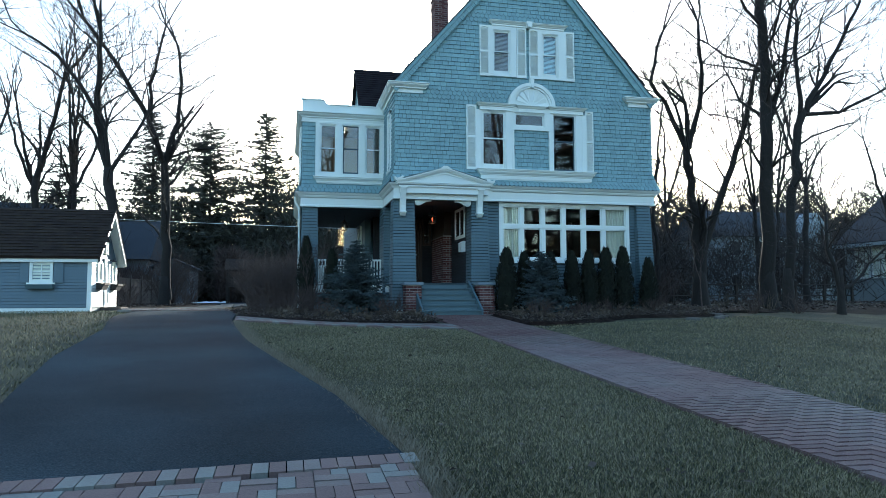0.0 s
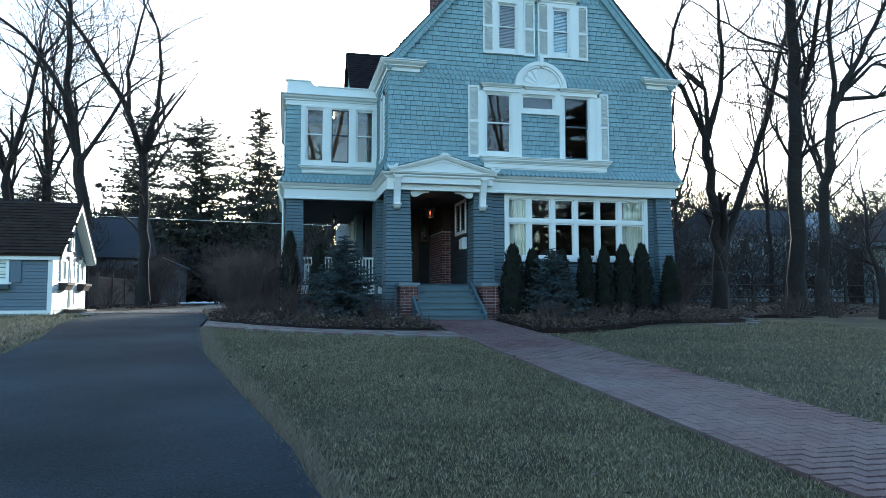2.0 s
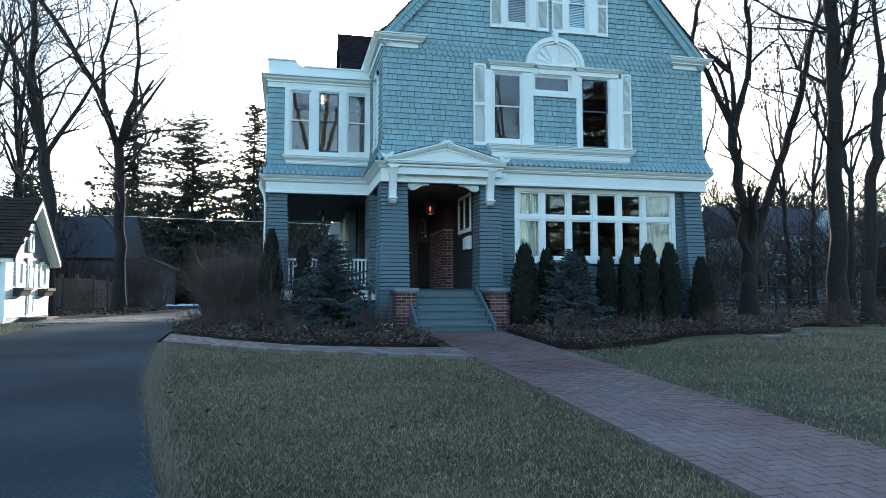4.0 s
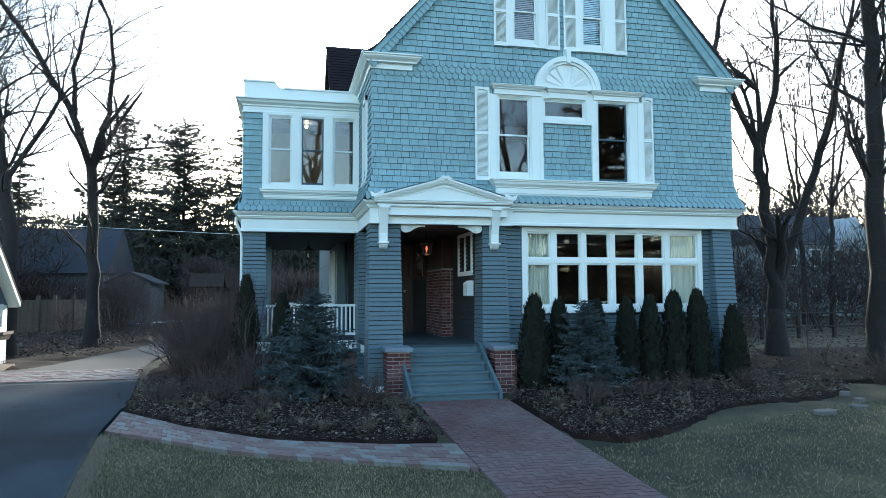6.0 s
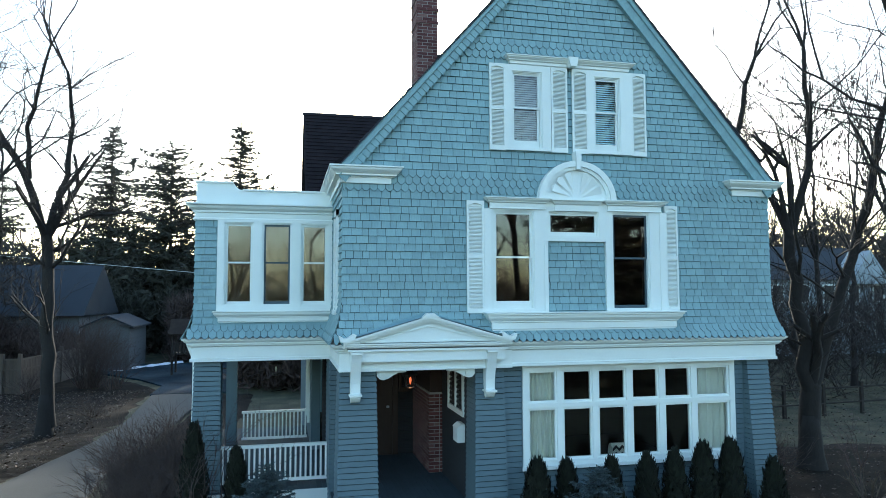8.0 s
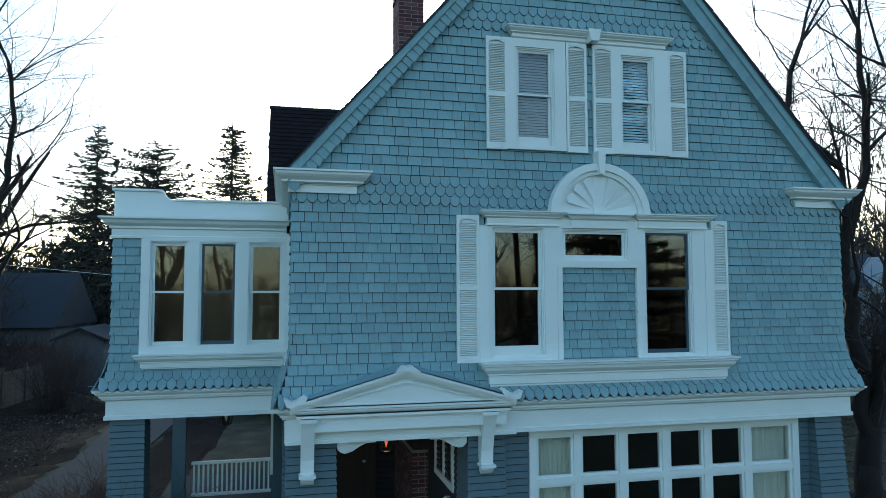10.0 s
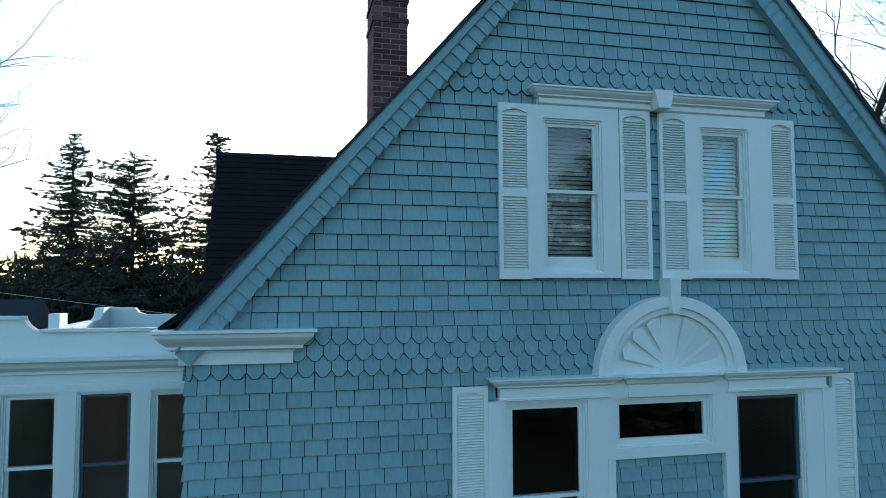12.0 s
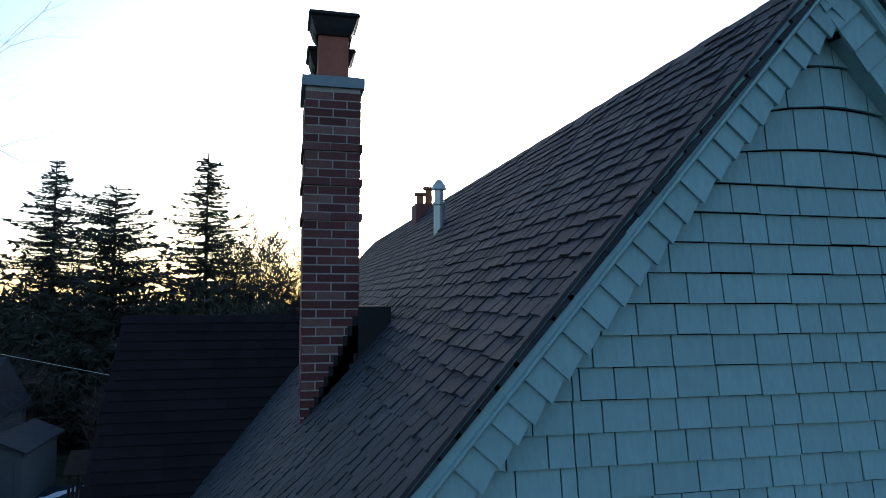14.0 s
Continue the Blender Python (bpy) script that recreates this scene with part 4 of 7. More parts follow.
back = part("porch_back_wall", s, PORCHWALL, house, "blue clapboard wall inside the porch, coloured dark in place of shade")
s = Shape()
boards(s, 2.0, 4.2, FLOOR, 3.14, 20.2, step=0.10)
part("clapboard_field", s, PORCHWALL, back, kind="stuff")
s = Shape()
s.box(2.62, 3.52, 20.14, 20.19, FLOOR, 3.0)
door = part("door", s, DOORWOOD, house, "dark wooden front door")
s = Shape()
frame_of(s, (2.52, 3.62, FLOOR, 3.08), (2.64, 3.50, FLOOR, 2.97), 20.10, 20.14)
part("door_frame", s, DOORWOOD, door)
s = Shape()
s.lathe([(0.0, 1.86), (0.03, 1.87), (0.035, 1.89), (0.03, 1.91), (0.0, 1.92)], 3.40, 20.10)
part("knob", s, METAL, door)
s = Shape()
frame_of(s, (3.64, 3.92, 2.20, 3.10), (3.70, 3.86, 2.28, 3.04), 20.10, 20.17)
narrow = part("window", s, DOORWOOD, house, "narrow dark-framed window beside the front door")
s = Shape()
s.box(3.70, 3.86, 20.14, 20.146, 2.28, 3.04)
part("pane", s, GLASS, narrow)
# brick pier inside the porch, and the wall with a pair of casements beside it
s = Shape()
s.box(3.96, 4.24, 18.42, 20.15, FLOOR, 2.40)
inner_pier = part("inner_brick_pier", s, MORTAR, house, "brick pier inside the porch")
bricks = [Shape(), Shape()]
for k, w in enumerate((0.205, 0.095)):
    bricks[k].box(0, w, -0.005, 0.06, 0, 0.056)
brick_meshes = [b.mesh("brick", BRICK) for b in bricks]
side_bricks = [Shape(), Shape()]
for k, w in enumerate((0.205, 0.095)):
    side_bricks[k].box(-0.005, 0.06, 0, w, 0, 0.056)
side_meshes = [b.mesh("brick", BRICK) for b in side_bricks]


def brickwork(parent, x0, x1, y, z0, z1, side_x=None, y1=None, way=-1, course_h=0.0685):
    """Bricks in running bond on a front face and, where asked, on one side face."""
    n = int((z1 - z0) / course_h)
    for i in range(n):
        zz = z0 + i * course_h + 0.006
        for a, b, put, meshes in ((x0, x1, lambda c: (c, y, zz), brick_meshes), (y, y1, lambda c: (side_x, c, zz), side_meshes)):
            if b is None:
                continue
            c = a
            first = i % 2
            while c < b - 0.04:
                w = 0.095 if first or c + 0.205 > b + 0.01 else 0.205
                first = 0
                ob = piece("brick", meshes[0 if w > 0.1 else 1], put(c), parent)
                if meshes is side_meshes and way > 0:
                    ob.scale[0] = -1
                c += w + 0.011


brickwork(inner_pier, 3.96, 4.24, 18.42, FLOOR, 2.40, 3.96, 20.15)
s = Shape()
s.box(3.99, 4.24, 18.45, 20.2, 2.40, 3.14)
part("chimney_breast", s, DOORWOOD, house, "dark panelled breast above the brick pier")
s = Shape()
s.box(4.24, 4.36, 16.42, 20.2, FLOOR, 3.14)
part("porch_side_wall", s, PORCHWALL, house, "blue clapboard wall beside the porch, coloured dark in place of shade")
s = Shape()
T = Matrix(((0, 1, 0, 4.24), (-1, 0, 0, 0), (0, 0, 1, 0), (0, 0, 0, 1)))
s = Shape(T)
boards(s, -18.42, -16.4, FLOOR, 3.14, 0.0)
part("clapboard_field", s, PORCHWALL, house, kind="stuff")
s = Shape(T)
o = (-17.85, -16.72, 2.20, 3.10)
frame_of(s, o, (o[0] + 0.07, o[1] - 0.07, o[2] + 0.09, o[3] - 0.07), -0.05, 0.0)
s.box(-17.32, -17.26, -0.045, 0.0, 2.28, 3.04)
cw = part("window", s, WHITE, house, "pair of narrow white casements in the porch")
s = Shape(T)
s.box(-17.79, -16.78, -0.016, -0.010, 2.28, 3.04)
part("pane", s, GLASS, cw)

# mailbox
mail = thing("mailbox", (4.17, 16.85, 1.78), "white wall mailbox beside the porch entrance", "mailbox")
s = Shape()
s.box(4.085, 4.22, 16.68, 16.98, 1.78, 2.02)
part("body", s, WHITE, mail)
s = Shape()
s.prism([(4.07, 2.02), (4.22, 2.02), (4.22, 2.085), (4.16, 2.09)], "y", 16.67, 16.99)
part("lid", s, WHITE, mail)

# steps
steps = thing("entrance_steps", (3.33, 15.3, 0), "blue-grey painted wooden steps between brick piers", "steps")
for i in range(5):
    zt = FLOOR * (i + 1) / 6
    y0 = 14.67 + 0.255 * i
    s = Shape()
    s.box(2.56, 4.10, y0 - 0.038, y0 + 0.275, zt - 0.032, zt)
    part("tread", s, STEP, steps)
    s = Shape()
    s.box(2.58, 4.08, y0, y0 + 0.02, zt - FLOOR / 6, zt - 0.03)
    part("riser", s, STEP, steps)
s = Shape()
s.box(2.58, 4.08, 15.945, 15.965, FLOOR * 5 / 6, FLOOR - 0.03)
part("riser", s, STEP, steps)
for xa in (2.53, 4.09):
    s = Shape()
    s.prism([(14.60, -0.05), (14.60, 0.16), (15.93, FLOOR + 0.05), (15.95, FLOOR - 0.1), (15.95, -0.05)], "x", xa, xa + 0.05)
    part("stringer", s, STEP, steps)

for name, xa, xb in (("a", 2.26, 2.66), ("b", 4.25, 4.62)):
    pier = thing("brick_pier", ((xa + xb) / 2, 15.5, 0), "red brick step pier with a bluestone cap", "brick pier", "piers beside the steps")
    s = Shape()
    s.box(xa, xb, 15.34, 15.92, -0.15, 0.80)
    core = part("core", s, MORTAR, pier, "pale mortar")
    brickwork(core, xa - 0.004, xb, 15.34, -0.12, 0.80, xa if name == "a" else xa, 15.92, -1)
    if name == "a":
        brickwork(core, xa, xa, 15.34, -0.12, 0.80, xb, 15.92, 1)
    s = Shape()
    s.box(xa - 0.05, xb + 0.05, 15.27, 15.93, 0.80, 0.868)
    part("cap", s, SLATE, pier, "bluestone cap")

# porch hood: pediment, brackets and scrolls
s = Shape()
HX, HY = 3.38, 15.62
s.box(2.16, 4.62, HY + 0.05, 15.9, 3.28, 3.44)
wrapped(s, [(0.045, 3.565), (0.045, 3.545), (0.030, 3.538), (0.028, 3.520), (0.012, 3.500), (0.000, 3.492), (0.000, 3.476), (-0.018, 3.468), (-0.035, 3.445)], [(2.12, 15.9, -1, 0), (2.12, HY, -1, -1), (4.66, HY, 1, -1), (4.66, 15.9, 1, 0)])
s.box(2.14, 4.64, HY + 0.02, 15.9, 3.43, 3.575)
hood = part("porch_hood", s, WHITE, house, "white pedimented porch hood")
s = Shape()
for out, top, low in ((0.080, 0.000, 0.034), (0.066, 0.034, 0.050), (0.048, 0.050, 0.074), (0.030, 0.074, 0.088), (0.012, 0.088, 0.104)):
    s.prism([(2.05, 3.60 - top), (HX, 3.985 - top), (4.71, 3.60 - top), (4.71, 3.60 - low), (HX, 3.985 - low), (2.05, 3.60 - low)], "y", HY - out, 15.9)
s.prism([(2.25, 3.56), (HX, 3.885), (4.51, 3.56)], "y", HY + 0.02, 15.9)
pediment = part("pediment", s, WHITE, hood, "white low pediment")
s = Shape()
s.prism([(2.55, 3.615), (HX, 3.835), (4.21, 3.615), (4.15, 3.630), (HX, 3.812), (2.61, 3.630)], "y", HY + 0.002, HY + 0.03)
part("panel_moulding", s, WHITE, pediment)
for xe, way in ((2.05, 1), (4.71, -1)):
    s = Shape()
    ear = [(-0.045, 3.600), (-0.075, 3.690), (-0.030, 3.675), (0.010, 3.648), (0.060, 3.662), (0.105, 3.690), (0.150, 3.720), (0.190, 3.700), (0.160, 3.630), (0.0, 3.585)]
    s.prism([(xe + way * dx, zz) for dx, zz in ear], "y", HY - 0.088, HY + 0.06)
    part("corner_ornament", s, WHITE, pediment, "small white leaf-shaped ornament")
s = Shape()
s.prism([(HX - 0.16, 3.945), (HX - 0.075, 4.000), (HX - 0.055, 4.022), (HX, 4.012), (HX + 0.055, 4.022), (HX + 0.075, 4.000), (HX + 0.16, 3.945), (HX, 3.97)], "y", HY - 0.090, HY + 0.05)
part("apex_ornament", s, WHITE, pediment)
s = Shape()
for sx in (-1, 1):
    s.add([(HX, HY - 0.085, 3.995), (HX + sx * 1.36, HY - 0.085, 3.612), (HX + sx * 1.36, 15.9, 3.64), (HX, 15.9, 4.05)], [(0, 1, 2, 3)])
    s.add([(HX, HY - 0.085, 3.985), (HX + sx * 1.36, HY - 0.085, 3.602), (HX + sx * 1.36, 15.9, 3.60), (HX, 15.9, 3.98)], [(0, 1, 2, 3)])
part("hood_roof", s, BLUE, hood)
s = Shape()
s.box(2.0, 4.78, 15.80, 15.9, 3.175, 3.44)
s.box(2.0, 4.78, 15.785, 15.9, 3.155, 3.175)
s.box(2.0, 4.78, 15.775, 15.9, 3.128, 3.155)
part("beam", s, WHITE, hood)
for x in (2.25, 4.40):
    s = Shape()
    prof = [(15.82, 3.44), (15.60, 3.44), (15.60, 3.40), (15.63, 3.34), (15.72, 3.10), (15.76, 2.95), (15.77, 2.80), (15.74, 2.78), (15.74, 2.73), (15.78, 2.68), (15.82, 2.66), (15.86, 2.70), (15.92, 2.9), (15.92, 3.44)]
    s.prism(prof, "x", x - 0.075, x + 0.075)
    s.box(x - 0.095, x + 0.095, 15.70, 15.9, 2.755, 2.785)
    s.box(x - 0.095, x + 0.095, 15.59, 15.9, 3.40, 3.44)
    part("bracket", s, WHITE, hood, "white scrolled bracket")
for x, w in ((2.60, 1), (4.18, -1)):
    s = Shape()
    pts = [(x, 3.13), (x + w * 0.46, 3.13), (x + w * 0.46, 3.09), (x + w * 0.34, 3.085), (x + w * 0.26, 3.05), (x + w * 0.18, 3.00), (x + w * 0.10, 2.975), (x + w * 0.04, 2.99), (x, 3.03)]
    s.prism(pts, "y", 15.90, 15.98)
    for r, d in ((0.075, 0.10), (0.05, 0.115), (0.025, 0.13)):
        c = (x + w * 0.085, 3.055)
        s.prism([(c[0] + r * math.cos(i * 0.5236), c[1] + r * math.sin(i * 0.5236)) for i in range(12)], "y", 15.98 - d, 15.98)
    part("scroll", s, WHITE, hood, "white carved scroll")

# porch rails
def rail(x0, x1, y, z0, z1):
    r = thing("porch_rail", ((x0 + x1) / 2, y, FLOOR), "white wooden porch railing with square balusters", "railing", "porch rails")
    s = Shape()
    s.box(x0, x1, y - 0.045, y + 0.045, z1 - 0.05, z1)
    part("top_rail", s, WHITE, r)
    s = Shape()
    s.box(x0, x1, y - 0.03, y + 0.03, z0, z0 + 0.05)
    part("bottom_rail", s, WHITE, r)
    s = Shape()
    s.box(-0.017, 0.017, -0.017, 0.017, 0, z1 - z0 - 0.1)
    me = s.mesh("baluster", WHITE)
    n = int((x1 - x0) / 0.088)
    for i in range(n):
        piece("baluster", me, (x0 + (x1 - x0) * (i + 0.5) / n, y, z0 + 0.05), r)


rail(0.10, 2.0, 18.16, 0.95, 1.61)
rail(0.25, 1.75, 22.0, 0.95, 1.61)
for x, y in ((0.02, 22.0),):
    s = Shape()
    s.box(x - 0.12, x + 0.12, y - 0.12, y + 0.12, FLOOR, 3.14)
    part("rear_post", s, CLAP, house)
s = Shape()
s.box(1.80, 2.0, 21.0, 30.0, FLOOR - 0.8, 3.5)
part("rear_wing", s, CLAP, house, "blue clapboard rear wall beside the porch")
for a, b in ((21.9, 22.05), (22.9, 23.05)):
    s = Shape()
    s.box(1.74, 1.80, a, b, 1.3, 3.0)
    part("shutter", s, WHITE, house, "narrow white shutter on the rear porch wall")

# downspout on the porch corner
s = Shape()
s.line([(-0.56, 18.75, 3.52), (-0.56, 18.75, 3.40), (-0.44, 18.72, 3.12), (-0.43, 18.70, 2.9), (-0.44, 18.70, 0.1)], 0.034, 8)
part("downspout", s, WHITE, house, "white metal downspout")


# lanterns
def lantern(x, y, z, label, lit):
    l = thing("porch_lantern", (x, y, z), label, "lantern", "porch lanterns")
    s = Shape()
    s.tube((x, y, z), (x, y, z - 0.16), 0.008, 0.008, 6)
    s.lathe([(0.01, z - 0.12), (0.03, z - 0.15), (0.05, z - 0.19), (0.145, z - 0.25), (0.150, z - 0.275), (0.0, z - 0.275)], x, y, 6)
    part("hood", s, IRON, l)
    for k in range(6):
        a = k * 1.0472
        s = Shape()
        s.tube((x + 0.115 * math.cos(a), y + 0.115 * math.sin(a), z - 0.27), (x + 0.085 * math.cos(a), y + 0.085 * math.sin(a), z - 0.46), 0.011, 0.011, 4)
        part("bar", s, IRON, l)
    s = Shape()
    s.lathe([(0.09, z - 0.46), (0.095, z - 0.475), (0.05, z - 0.50), (0.0, z - 0.51)], x, y, 6)
    part("base", s, IRON, l)
    s = Shape()
    s.lathe([(0.0, z - 0.30), (0.02, z - 0.33), (0.024, z - 0.37), (0.012, z - 0.41), (0.0, z - 0.45)], x, y, 8)
    part("bulb", s, BULB if lit else CURTAIN, l, "glowing amber bulb" if lit else "unlit glass bulb")


lantern(3.40, 17.4, 3.14, "black iron porch lantern with a glowing bulb", True)
lantern(1.03, 20.0, 3.14, "black iron porch lantern hung above the side porch", False)
glow = new("porch_light", bpy.data.lights.new("porch_light", "POINT"))
glow.data.energy, glow.data.color, glow.data.shadow_soft_size = 0.25, (1.0, 0.45, 0.2), 0.05
glow.location = (3.40, 17.4, 2.50)
room = new("sunroom_light", bpy.data.lights.new("sunroom_light", "POINT"))
room.data.energy, room.data.color, room.data.shadow_soft_size = 0.6, (1.0, 0.78, 0.5), 0.03
room.location = (0.95, 19.5, 5.78)

# ---- chimney ----
chim = thing("chimney", (4.02, 19.0, 8.4), "tall red brick chimney with corbelled bands and clay flue", "chimney")
CXA, CXB, CYA, CYB = 3.80, 4.22, 18.74, 19.35
s = Shape()
s.box(CXA, CXB, CYA, CYB, 8.0, 10.98)
core = part("chimney_core", s, MORTAR, chim, "mortar core of the stack")
bands = ((10.93, 10.99), (10.44, 10.51), (10.18, 10.25), (9.93, 10.0))
zz, i = 8.05, 0
while zz < 10.95:
    out = 0.016 if any(a - 0.02 < zz < b for a, b in bands) else 0.0
    for a, b, meshes, put in ((CXA - out, CXB + out, brick_meshes, lambda c: (c, CYA - out, zz)), (CYA - out, CYB + out, side_meshes, lambda c: (CXA - out, c, zz)),
                              (CYA - out, CYB + out, side_meshes, lambda c: (CXB + out, c, zz))):
        c, first = a, i % 2
        while c < b - 0.03:
            w = 0.095 if first or c + 0.205 > b + 0.01 else 0.205
            first = 0
            ob = piece("brick", meshes[0 if w > 0.1 else 1], put(c), core)
            if put(0)[0] > 4.1:
                ob.scale[0] = -1
            c += w + 0.011
    zz += 0.0675
    i += 1
s = Shape()
s.box(CXA - 0.03, CXB + 0.03, CYA - 0.03, CYB + 0.03, 10.98, 11.06)
s.box(CXA + 0.02, CXB - 0.02, CYA + 0.02, CYB - 0.02, 11.06, 11.08)
part("cap_stone", s, SLATE, chim, "grey cement crown")
for yc, zt in ((18.90, 11.44), (19.20, 11.26)):
    s = Shape()
    for xa, xb, ya, yb in ((3.893, 3.918, -0.115, 0.115), (4.102, 4.127, -0.115, 0.115), (3.918, 4.102, -0.115, -0.090), (3.918, 4.102, 0.090, 0.115)):
        s.box(xa, xb, yc + ya, yc + yb, 11.04, zt)
    flue = part("flue", s, FLUE, chim, "red clay flue")
    s = Shape()
    ring = lambda r, z: [(4.01 - r, yc - r, z), (4.01 + r, yc - r, z), (4.01 + r, yc + r, z), (4.01 - r, yc + r, z)]
    for (r0, z0), (r1, z1) in zip(((0.130, zt - 0.03), (0.155, zt + 0.02), (0.178, zt + 0.10), (0.198, zt + 0.115)), ((0.155, zt + 0.02), (0.178, zt + 0.10), (0.198, zt + 0.115), (0.190, zt + 0.140))):
        s.hexa(ring(r0, z0), ring(r1, z1))
    part("flue_cap", s, COPPER, flue, "dark metal flue cap")
    for sx in (-1, 1):
        s = Shape()
        s.tube((4.01 + sx * 0.125, yc - 0.05, zt - 0.10), (4.01 + sx * 0.150, yc - 0.05, zt + 0.05), 0.007, 0.007, 5)
        part("cap_strap", s, COPPER, flue)
for k in range(12):
    zb = 8.3 + 0.075 * k
    s = Shape()
    s.box(CXA + 0.035 * k - 0.01, CXA + 0.035 * k + 0.07, CYA - 0.012, CYA + 0.1, zb - 0.2, zb + 0.08)
    part("step_flashing", s, COPPER, chim)
s = Shape()
s.box(CXB + 0.0, CXB + 0.25, CYA - 0.03, CYB + 0.1, 8.85, 9.28)
part("flashing", s, COPPER, chim, "dark metal flashing")

vent = thing("roof_vent", (5.30, 20.7, 10.0), "galvanised vent pipe on the roof", "vent pipe")
s = Shape()
s.lathe([(0.06, 9.9), (0.06, 10.35), (0.075, 10.36), (0.075, 10.39), (0.05, 10.40), (0.05, 10.52), (0.085, 10.53), (0.07, 10.58), (0.02, 10.64)], 5.30, 20.7, 12)
part("pipe", s, METAL, vent)
rear = thing("rear_chimney", (5.86, 24.2, 10.4), "far brick chimney beyond the ridge", "chimney")
s = Shape()
s.box(5.68, 6.04, 24.0, 24.4, 9.9, 10.84)
part("chimney_shaft", s, BRICK, rear)
for xx, top in ((5.78, 11.0), (5.92, 11.1)):
    s = Shape()
    s.lathe([(0.06, 10.83), (0.055, top - 0.02), (0.10, top), (0.09, top + 0.03)], xx, 24.2, 10)
    part("flue", s, FLUE, rear)


# ---- ground, drive and paths ----
def strip(name, left, right, lift, mat, label, category, thick=0.05, sub=0.0):
    """A surface between two edges given as lists of (x, y)."""
    s = Shape()
    n = len(left)
    verts = [(x, y, ground_z(y) + lift) for x, y in left] + [(x, y, ground_z(y) + lift) for x, y in right]
    verts += [(x, y, ground_z(y) + lift - thick) for x, y in left] + [(x, y, ground_z(y) + lift - thick) for x, y in right]
    faces = [(i, i + 1, n + i + 1, n + i) for i in range(n - 1)]
    faces += [(i, 2 * n + i, 2 * n + i + 1, i + 1) for i in range(n - 1)] + [(n + i, n + i + 1, 3 * n + i + 1, 3 * n + i) for i in range(n - 1)]
    faces += [(0, n, 3 * n, 2 * n), (n - 1, 3 * n - 1, 4 * n - 1, 2 * n - 1)]
    s.add(verts, faces)
    return setting(name, s, mat, label, category)


def resample(pts, n):
    d = [0.0]
    for p, q in zip(pts, pts[1:]):
        d.append(d[-1] + math.dist(p, q))
    return [(float(np.interp(d[-1] * i / (n - 1), d, [p[0] for p in pts])), float(np.interp(d[-1] * i / (n - 1), d, [p[1] for p in pts]))) for i in range(n)]


s = Shape()
xs = [-900, -300, -120, -60, -35] + [-24 + 2 * i for i in range(28)] + [45, 70, 130, 300, 900]
ys = [-400, -120, -60, -30, -16] + [-10 + 1.0 * i for i in range(36)] + [30, 36, 45, 60, 90, 150, 300, 900]
grid = [(x, y, ground_z(y) + 0.05 * noise.noise((x * 0.3, y * 0.3, 0))) for y in ys for x in xs]
s.add(grid, [(j * len(xs) + i, j * len(xs) + i + 1, (j + 1) * len(xs) + i + 1, (j + 1) * len(xs) + i) for j in range(len(ys) - 1) for i in range(len(xs) - 1)])
setting("ground", s, GROUND, "winter lawn, dull green and straw coloured", "lawn")

DR = resample([(-0.02, 2.165), (-0.30, 4.2), (-0.83, 6.6), (-1.38, 9.2), (-1.70, 11.5), (-1.93, 13.4), (-2.0, 15.5), (-2.35, 18.0)], 40)
DL = resample([(-2.55, 1.985), (-3.2, 4.6), (-3.72, 7.6), (-4.05, 11.4), (-4.55, 14.0), (-4.75, 16.0), (-4.80, 18.0)], 40)
strip("driveway", DL, DR, 0.065, ASPHALT, "dark blue-grey asphalt driveway", "driveway", 0.12)
CR = resample([(-2.35, 18.05), (-2.75, 20.3), (-2.85, 23.0), (-2.6, 26.0), (-2.2, 30.0), (-1.9, 36.5)], 24)
CL = resample([(-5.2, 18.05), (-5.7, 20.5), (-5.1, 21.2), (-4.65, 24.0), (-4.1, 26.7), (-3.9, 30.0), (-4.2, 36.5)], 24)
strip("rear_driveway", CL, CR, 0.06, CONCRETE, "pale concrete rear driveway", "driveway", 0.12)
COURT = [(-4.3, 36.6), (-4.3, 39.6), (-5.8, 42.5), (-8.6, 46.2), (-8.2, 51.0), (-1.4, 51.0), (-1.2, 36.6)]
s = Shape()
s.add([(x, y, ground_z(y) + 0.06) for x, y in COURT] + [(x, y, ground_z(y) - 0.06) for x, y in COURT], [tuple(range(7))[::-1]] + [(k, (k + 1) % 7, 7 + (k + 1) % 7, 7 + k) for k in range(7)])
setting("rear_court", s, ASPHALT, "dark asphalt court at the end of the drive", "driveway")
snow = Shape()
rand = random.Random(44)
rim = [(-8.1 + 3.1 * u, 47.2 + 4.3 * u) for u in np.linspace(0, 1, 18)]
wide = [0.10 + 0.55 * abs(math.sin(k * 0.9)) * rand.uniform(0.6, 1.2) for k in range(18)]
near_side = [(x + 0.30 * w, y - 0.9 * w, ground_z(y) + 0.055) for (x, y), w in zip(rim, wide)]
far_side = [(x - 0.25 * w, y + 0.7 * w, ground_z(y) + 0.055) for (x, y), w in zip(rim, wide)]
crest = [(x, y, ground_z(y) + 0.09 + 0.16 * w) for (x, y), w in zip(rim, wide)]
snow.add(near_side + crest + far_side, [(k, k + 1, 18 + k + 1, 18 + k) for k in range(17)] + [(18 + k, 18 + k + 1, 36 + k + 1, 36 + k) for k in range(17)])
tagged(part("snow_bank", snow, SNOW), "low bank of old melting snow along the asphalt", "snow", kind="stuff")


